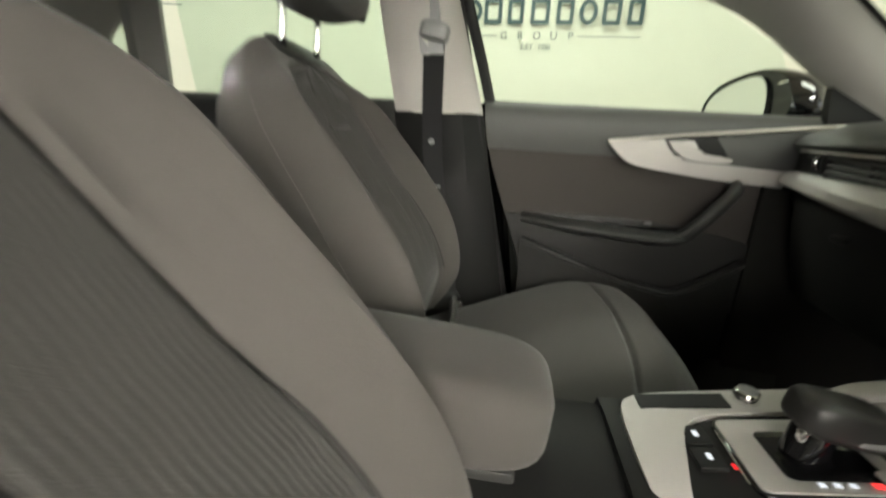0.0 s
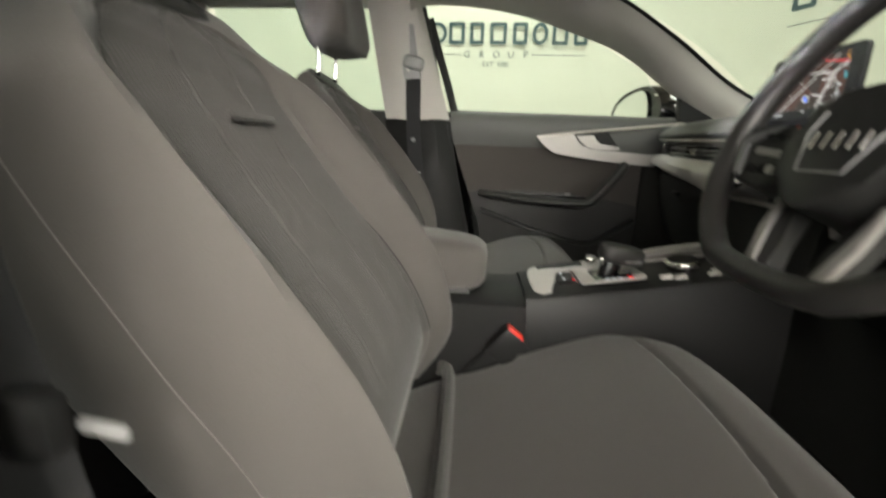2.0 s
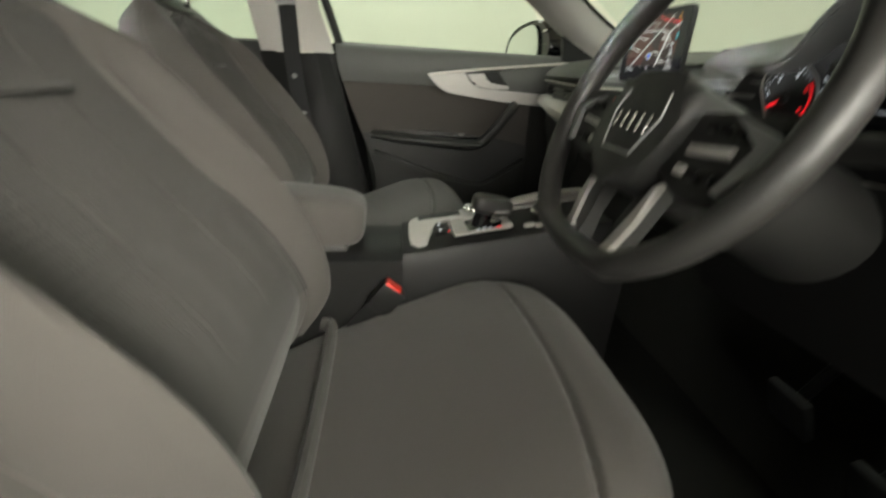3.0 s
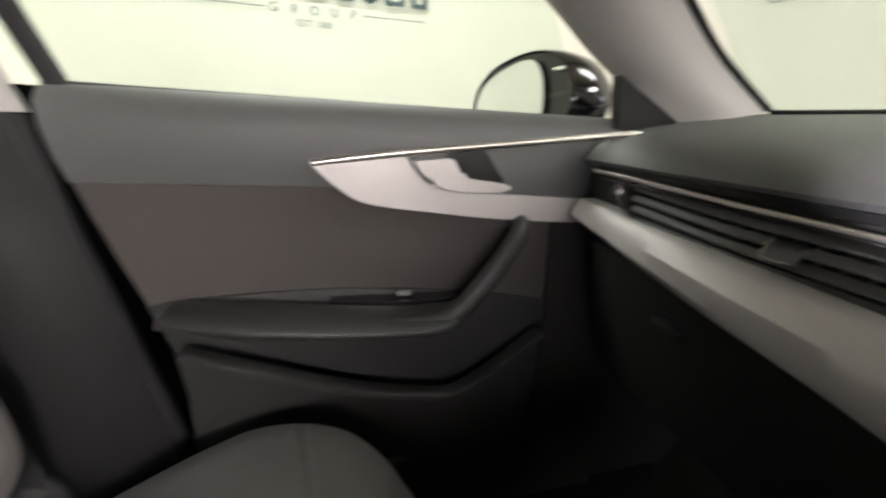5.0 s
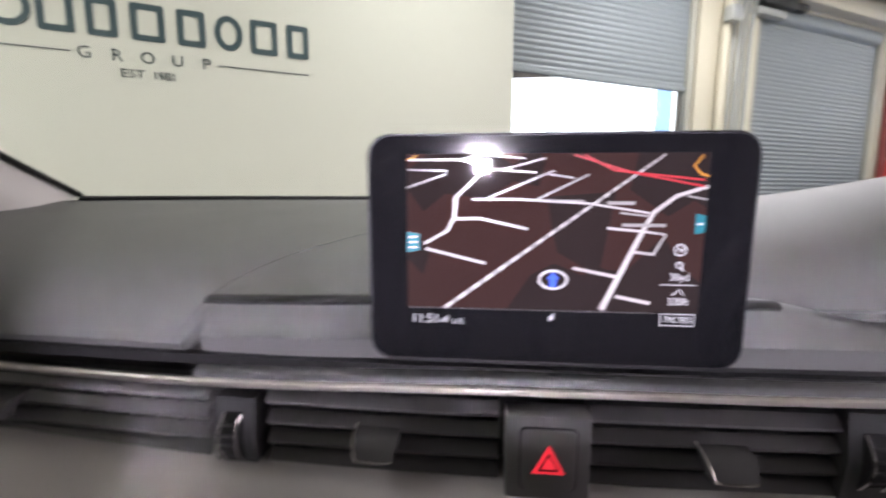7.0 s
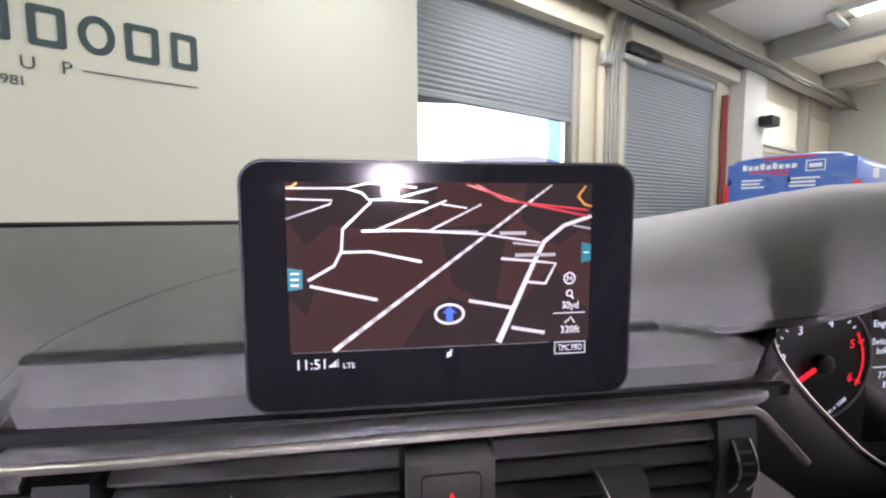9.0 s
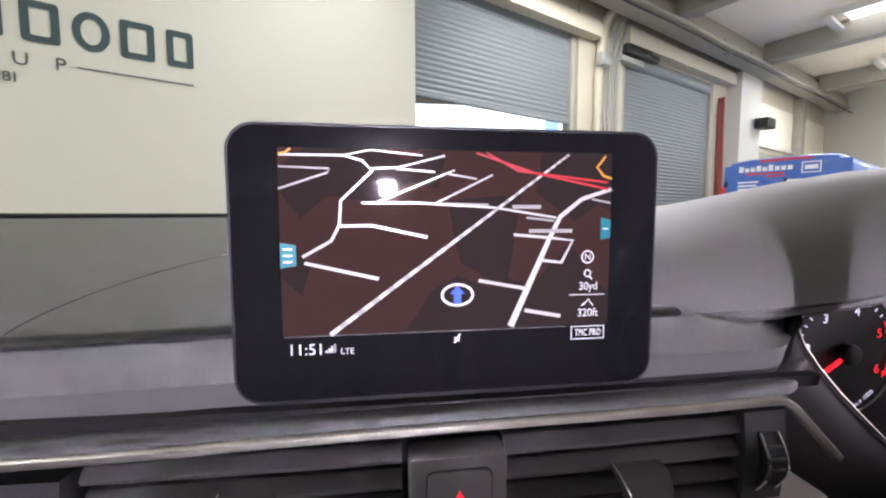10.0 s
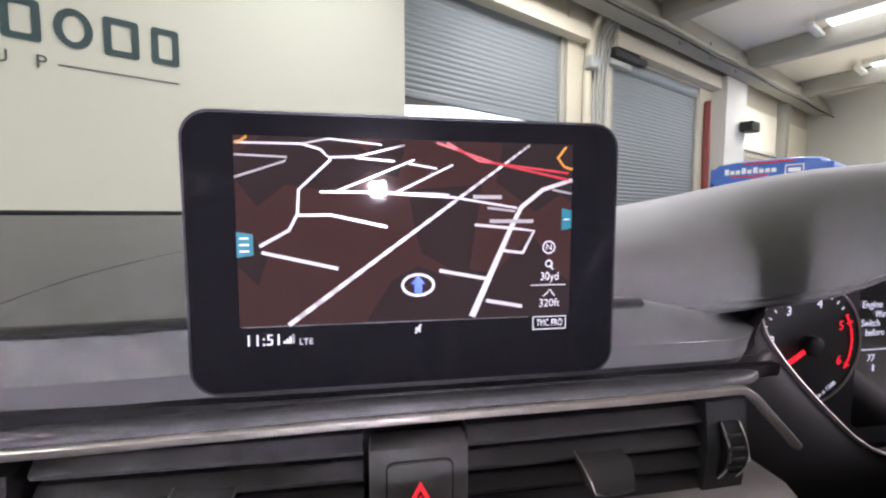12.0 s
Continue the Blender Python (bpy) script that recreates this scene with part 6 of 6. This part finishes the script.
part("console_body", slab([[(x, -0.098, 0.22), (x, -0.097, 0.52), (x, -0.092, cz(x) - 0.02), (x, -0.083, cz(x) - 0.004), (x, -0.05, cz(x)), (x, 0.05, cz(x)), (x, 0.083, cz(x) - 0.004), (x, 0.092, cz(x) - 0.02), (x, 0.097, 0.52), (x, 0.098, 0.22)] for x in CX], (0, 0, -0.01)), BLACK, con)
part("rear_body", slab([[(x, -0.095, 0.2), (x, -0.094, 0.5), (x, -0.088, 0.592), (x, -0.07, 0.6), (x, 0.07, 0.6), (x, 0.088, 0.592), (x, 0.094, 0.5), (x, 0.095, 0.2)] for x in (-0.42, -0.2, 0.0, 0.15, 0.275)], (0, 0, -0.01)), BLACK, con)
part("front_panel", slab([[(0.655, y, cz(0.66) - 0.02), (0.668, y, 0.70), (0.672, y, 0.745), (0.675, y, 0.77)] for y in np.linspace(-0.14, 0.14, 6)], (0.03, 0, 0)), BLACK, con)


def con_z(x, h=0.0):
    return cz(x) + h


# silver frame: along the passenger's side, round the rear, down towards the driver
edge = [(0.665, 0.083), (0.55, 0.084), (0.45, 0.083), (0.34, 0.08), (0.30, 0.072), (0.287, 0.05), (0.284, 0.0), (0.286, -0.045), (0.290, -0.072), (0.293, -0.090)]
inner = [(0.665, 0.046), (0.55, 0.047), (0.45, 0.046), (0.372, 0.040), (0.348, 0.030), (0.336, 0.012), (0.326, -0.02), (0.318, -0.052), (0.316, -0.075), (0.315, -0.091)]
drop = [0, 0, 0, 0, 0, 0, 0, 0.004, 0.014, 0.034]
a = smooth_path([(x, y, con_z(x, 0.006) - d) for (x, y), d in zip(edge, drop)], 4)
b = smooth_path([(x, y, con_z(x, 0.006) - d) for (x, y), d in zip(inner, drop)], 4)
part("silver_frame", slab([[p + Vector((0, 0.001, -0.008)), p, p.lerp(q, 0.5) + Vector((0, 0, 0.0025)), q, q + Vector((0.001, -0.001, -0.008))] for p, q in zip(a, b)], (0, 0, -0.003)), SILVER, con, "satin silver frame")
part("storage_slot", slab([[(x, y, con_z(x, 0.0092)) for y in (0.049, 0.060, 0.0725)] for x in (0.306, 0.33, 0.36, 0.394)], (0, 0, -0.002)), BLACK, con)
sb = part("start_button", cyl((0.414, 0.063, con_z(0.414, 0.012)), 0.0125, 0.014, None, 32, bevel=0.003), CHROME, con)
part("button_face", cyl((0.414, 0.063, con_z(0.414, 0.0195)), 0.0095, 0.003, None, 28, bevel=0.001), SATIN, sb)
part("front_rest", sweep(smooth_path([(0.485, 0.065, con_z(0.485, 0.008)), (0.52, 0.066, con_z(0.52, 0.013)), (0.58, 0.066, con_z(0.58, 0.016)), (0.64, 0.064, con_z(0.64, 0.015)), (0.69, 0.062, con_z(0.69, 0.010))], 5), 0.0125, 0.0065, seg=16, power=3.2, taper=lambda t: 0.55 + 0.45 * smoothstep(0, 0.3, t) - 0.3 * smoothstep(0.8, 1, t)), SILVER, con)
GF = Matrix.Translation((0.425, -0.012, con_z(0.425, 0.001))) @ Matrix.Rotation(radians(-9), 4, "Y")
gate = part("gear_gate", prism(rounded(0.118, 0.094, 0.010), GF, 0.003, 0.0012), GLOSSB, con)
out, inn = rounded(0.112, 0.088, 0.008), rounded(0.074, 0.060, 0.008)
rim = [[GF @ Vector((*o, 0.0034)), GF @ Vector((*o, 0.0055)), GF @ Vector((o[0] * 0.5 + (n[0] + 0.008) * 0.5, o[1] * 0.5 + n[1] * 0.5, 0.0062)), GF @ Vector((n[0] + 0.008, n[1], 0.0034))] for o, n in zip(out, inn)]
part("gate_frame", grid(rim + rim[:1], closed=True), SILVER, gate, "satin silver gate frame")
part("gate_line", sweep([GF @ Vector((-0.062, -0.036, 0.004)), GF @ Vector((-0.060, 0.03, 0.004))], 0.0008, 0.001, seg=6), CHROME, gate)
for x, y, w, d in ((0.046, -0.030, 0.020, 0.016),):
    part("gate_plate", prism([(x + p, y + q) for p, q in rounded(w, d, 0.003, 3)], GF @ Matrix.Translation((0, 0, 0.0063)), 0.002, 0.0008), SILVER, gate)
part("gear_mark", box(GF @ Vector((0.030, -0.037, 0.0068)), (0.008, 0.005, 0.001), 0), glow("gear_red", (1.0, 0.05, 0.05), 1.2), gate, smooth=False)
for k in range(3):
    part("gear_mark", box(GF @ Vector((0.012 - 0.011 * k, -0.037, 0.0068)), (0.005, 0.004, 0.001), 0), TICKW, gate, smooth=False)
sel = thing("gear_selector", "black leather gear selector with a silver edge", "gear lever")
part("stem", sweep([(0.425, -0.008, con_z(0.425)), (0.43, -0.006, con_z(0.425) + 0.02), (0.437, -0.004, con_z(0.425) + 0.04)], 0.016, 0.018, seg=14, up=(1, 0, 0)), GLOSSB, sel)
part("knob", pad_bm((0.447, -0.006, con_z(0.43) + 0.041), (0.040, 0.024, 0.018), 3.8, Matrix.Rotation(radians(10), 3, "Y")), LEATHER, sel)
part("silver_edge", box((0.462, -0.028, con_z(0.43) + 0.033), (0.03, 0.004, 0.007), 0.0015), SATIN, sel)
part("unlock_button", box((0.408, -0.024, con_z(0.43) + 0.032), (0.006, 0.008, 0.012), 0.002), CHROME, sel)
kn = part("rotary_knob", cyl((0.555, -0.012, con_z(0.555, 0.010)), 0.029, 0.016, Matrix.Rotation(radians(-9), 4, "Y"), 44, bevel=0.004), CHROME, con)
part("knob_cap", cyl((0.554, -0.012, con_z(0.555, 0.0188)), 0.0245, 0.003, Matrix.Rotation(radians(-9), 4, "Y"), 40, bevel=0.001), BLACK, kn)
for x, y in ((0.60, -0.045), (0.585, -0.062), (0.51, -0.055), (0.53, -0.062)):
    part("console_button", box((x, y, con_z(x, 0.004)), (0.02, 0.010, 0.008), 0.002, m=Matrix.Rotation(radians(-9), 4, "Y")), SILVER, con)
for k in range(2):
    cb = part("console_button", box((0.345, 0.012 - 0.030 * k, con_z(0.345, 0.003)), (0.024, 0.027, 0.006), 0.002, m=Matrix.Rotation(radians(-9), 4, "Y")), BLACK, con)
    part("button_lamp", box((0.345, 0.012 - 0.030 * k, con_z(0.345, 0.0066)), (0.005, 0.008, 0.0008), 0.0003), TICKW, cb, smooth=False)
part("button_lamp", box((0.360, -0.030, con_z(0.36, 0.0066)), (0.003, 0.006, 0.0008), 0), TICKR, con, smooth=False)
part("cup_well", cyl((0.25, 0.0, 0.594), 0.03, 0.012, None, 30, bevel=0.003), BLACK, con)
part("armrest", pad_bm((0.03, 0.0, 0.655), (0.172, 0.066, 0.050), 4.6, Matrix.Rotation(radians(4), 3, "Y"), 44, 24), FABRIC, con, "grey fabric centre armrest")
part("armrest_base", box((0.0, 0, 0.602), (0.34, 0.12, 0.018), 0.005), DARK, con)
part("armrest_hinge", box((-0.16, 0, 0.63), (0.06, 0.11, 0.06), 0.01), DARK, con)

# -- belts and buckles --


def buckle(x, y, s, label):
    bk = thing("belt_buckle", label, "belt buckle", "belt buckles")
    R = Matrix.Rotation(radians(-38), 4, "Y")
    part("stalk", sweep([(x - 0.11, y, 0.40), (x - 0.06, y, 0.47), (x - 0.012, y, 0.525)], 0.006, 0.02, seg=10, up=(1, 0, 0)), BLACK, bk)
    part("housing", box((x - 0.012, y, 0.525), (0.05, 0.024, 0.06), 0.006, m=Matrix.Rotation(radians(38), 4, "Y")), BLACK, bk)
    part("release_button", box((x, y, 0.548), (0.016, 0.02, 0.034), 0.003, m=Matrix.Rotation(radians(-50), 4, "Y")), REDPL, bk, "red release button")
    return bk


buckle(0.25, -0.105, 1, "black belt buckle with a red button beside the driver's seat")


def seat_belt(s, label):
    sb = thing("seat_belt", label, "seat belt", "seat belts")
    # the driver's upper anchor is set back to fit the camera's view
    dx, dy = (0, 0) if s > 0 else (-0.092, -0.040)
    part("upper_anchor", pad_bm((-0.034 + dx, s * (0.608 + dy), 1.106), (0.033, 0.020, 0.021), 3.6, Matrix.Rotation(radians(14), 3, "Y")), SATIN, sb)
    part("anchor_bolt", cyl((-0.036 + dx, s * (0.595 + dy), 1.108), 0.011, 0.01, Matrix.Rotation(math.pi / 2, 4, "X"), 20, bevel=0.002), DARK, sb)
    part("height_slider", slab([[(-0.064 + dx - 0.02 * t, s * (0.606 + dy - 0.02 * t), 1.06 + 0.15 * t), (-0.012 + dx - 0.02 * t, s * (0.606 + dy - 0.02 * t), 1.06 + 0.15 * t)] for t in np.linspace(0, 1, 5)], (0, s * 0.004, 0)), SATIN, sb)
    if s > 0:
        line = [(-0.036, 0.607, 1.10), (-0.036, 0.612, 1.02), (-0.038, 0.628, 0.93), (-0.03, 0.632, 0.8), (0.0, 0.63, 0.6), (0.03, 0.635, 0.42)]
        wide, tongue = Vector((0.023, 0, 0)), (-0.02, 0.628, 0.77)
    else:
        line = [(-0.128, 0.550, 1.10), (-0.122, 0.554, 1.02), (-0.098, 0.572, 0.93), (-0.04, 0.622, 0.84), (0.004, 0.648, 0.76), (0.03, 0.652, 0.6), (0.045, 0.65, 0.42)]
        wide, tongue = Vector((0.014, 0.014, 0)), (0.047, 0.646, 0.763)
    pts = smooth_path([(x, s * y, z) for x, y, z in line], 5)
    part("webbing", slab([[p - wide, p + Vector((0, -s * 0.002, 0)), p + wide] for p in pts], (0.0015, s * 0.0015, 0)), WEBBING, sb, "black belt webbing")
    part("belt_stop", cyl((-0.037 if s > 0 else -0.066, s * (0.626 if s > 0 else 0.595), 0.875), 0.007, 0.006, Matrix.Rotation(math.pi / 2, 4, "X"), 16), SATIN, sb)
    part("tongue", box((tongue[0], s * tongue[1], tongue[2]), (0.018, 0.003, 0.006), 0.0012, m=Matrix.Rotation(radians(8), 4, "Y")), SATIN, sb)
    part("tongue_grip", box((tongue[0] - 0.026, s * tongue[1], tongue[2]), (0.022, 0.012, 0.026), 0.005), BLACK, sb)
    return sb


seat_belt(1, "black seat belt hanging on the passenger's centre pillar")
seat_belt(-1, "black seat belt hanging on the driver's centre pillar")

# -- overhead --
# printed marks given a faint glow so that they show white
MARKW = glow("glowing_mark", (0.7, 0.7, 0.72), 0.25)
rc = thing("roof_console", "grey overhead console with reading lamps and a black strip", "roof console")
part("housing", pad_bm((0.40, 0.0, 1.289), (0.235, 0.125, 0.028), 3.6, Matrix.Rotation(radians(3), 3, "Y")), LINING, rc)
part("lamp_strip", pad_bm((0.318, -0.02, 1.2605), (0.112, 0.043, 0.006), 2.8, Matrix.Rotation(radians(3), 3, "Y")), GLOSSB, rc)
part("lamp_lens", pad_bm((0.282, -0.022, 1.2565), (0.066, 0.031, 0.004), 2.8, Matrix.Rotation(radians(3), 3, "Y")), SATIN, rc)
part("microphone", cyl((0.255, -0.075, 1.2615), 0.011, 0.005, None, 20, bevel=0.002), BLACK, rc)
part("airbag_lamp", box((0.229, -0.036, 1.2545), (0.004, 0.004, 0.003), 0.0005), glow("green_lamp", (0.05, 0.9, 0.2), 1.5), rc, smooth=False)
part("warning_lamp", box((0.239, -0.036, 1.254), (0.003, 0.003, 0.003), 0.0005), glow("red_lamp", (0.8, 0.05, 0.05), 0.8), rc, smooth=False)
for x, y in ((0.262, -0.035), (0.290, -0.032), (0.262, 0.0)):
    part("button_mark", box((x, y, 1.2525), (0.005, 0.003, 0.003), 0.0005), MARKW, rc, smooth=False)
rvm = thing("rear_view_mirror", "black rear view mirror at the top of the windscreen", "mirror")
RM = Matrix.Rotation(radians(14), 3, "Z") @ Matrix.Rotation(radians(-7), 3, "Y")
part("housing", pad_bm((0.587, 0.0, 1.180), (0.022, 0.122, 0.037), 3.2, RM), BLACK, rvm)
part("mirror_glass", pad_bm((0.5685, -0.005, 1.180), (0.006, 0.114, 0.031), 3.4, RM), MIRROR, rvm)
part("stem", sweep([(0.59, 0.0, 1.195), (0.602, 0.0, 1.235), (0.605, 0.0, 1.268)], 0.012, seg=12, up=(0, 1, 0)), BLACK, rvm)
part("sensor_cover", pad_bm((0.61, 0.0, 1.262), (0.05, 0.05, 0.018), 2.8), BLACK, rvm)
gh = thing("grab_handle", "pale grey grab handle above the passenger's door", "grab handle")
part("bar", sweep(smooth_path([(0.06, 0.487, 1.297), (0.07, 0.467, 1.283), (0.10, 0.460, 1.277), (0.21, 0.460, 1.275), (0.24, 0.467, 1.279), (0.25, 0.487, 1.293)], 5), 0.008, 0.015, seg=12), LINING, gh)
for x in (0.062, 0.248):
    part("mount", box((x, 0.484, 1.296), (0.024, 0.022, 0.026), 0.006), LINING, gh)
for s in (1, -1):
    sv = thing("sun_visor", "pale grey sun visor folded up against the roof", "sun visor", "sun visors")
    part("flap", slab([[(lerp(0.33, 0.475, t), s * y, lerp(1.291, 1.272, t) + 0.001 + 0.014 * (1 - (y / 0.5) ** 2)) for y in np.linspace(0.16, 0.46, 8)] for t in (0, 0.5, 1)], (0, 0, -0.006)), LINING, sv)
    part("label_sticker", slab([[(lerp(0.33, 0.475, t), s * y, lerp(1.291, 1.272, t) - 0.0062 + 0.014 * (1 - (y / 0.5) ** 2)) for y in np.linspace(0.25, 0.34, 5)] for t in (0.15, 0.35, 0.55)], (0, 0, -0.0006)), LABELP, sv, "pale printed sticker")
    # dark strip standing for the shaded gap at the visor's end
    part("visor_clip", box((0.345, s * 0.15, 1.297), (0.05, 0.014, 0.010), 0.003), DARK, sv)

# -- driver's foot well --
for y, h, w, nm, lb in ((-0.30, 0.40, 0.075, "brake_pedal", "wide ribbed brake pedal in the dark foot well"), (-0.44, 0.38, 0.05, "accelerator_pedal", "narrow accelerator pedal in the dark foot well")):
    pd = thing(nm, lb, "pedal")
    part("pad", box((0.93, y, h), (0.02, w, 0.09), 0.006, m=Matrix.Rotation(radians(-25), 4, "Y")), RUBBER, pd)
    part("arm", sweep([(0.94, y, h + 0.02), (1.0, y, h + 0.12), (1.10, y, h + 0.28)], 0.008, 0.014, seg=10, up=(1, 0, 0)), BLACK, pd)
dk = thing("driver_lower_panel", "black lower dash panel with a light switch", "panel")
part("panel", slab([[(xs(y) + 0.018 + 0.35 * max(0, 0.80 - z) ** 1.4, y, z) for z in (0.812, 0.78, 0.72, 0.64, 0.60)] for y in np.linspace(-0.20, -0.67, 14)], (0.012, 0, 0)), BLACK, dk)
part("light_switch", cyl((0.735, -0.62, 0.79), 0.022, 0.02, Matrix.Rotation(math.pi / 2, 4, "Y"), 30, bevel=0.003), DARK, dk)
part("end_vent", box((0.735, -0.58, 0.865), (0.03, 0.15, 0.045), 0.006), BLACK, dk)

# every thing stands at its own base
for ob in [o for o in scene.objects if o.type == "EMPTY" and o.parent is None and o.matrix_basis == Matrix()]:
    pts = [Vector(v.co) for c in ob.children_recursive for v in list(c.data.vertices)[:: max(1, len(c.data.vertices) // 60)]]
    lo = Vector([min(p[i] for p in pts) for i in range(3)])
    hi = Vector([max(p[i] for p in pts) for i in range(3)])
    at = Vector(((lo.x + hi.x) / 2, (lo.y + hi.y) / 2, lo.z))
    ob.matrix_basis = Matrix.Translation(at)
    for c in ob.children:
        c.matrix_parent_inverse = Matrix.Translation(-at)
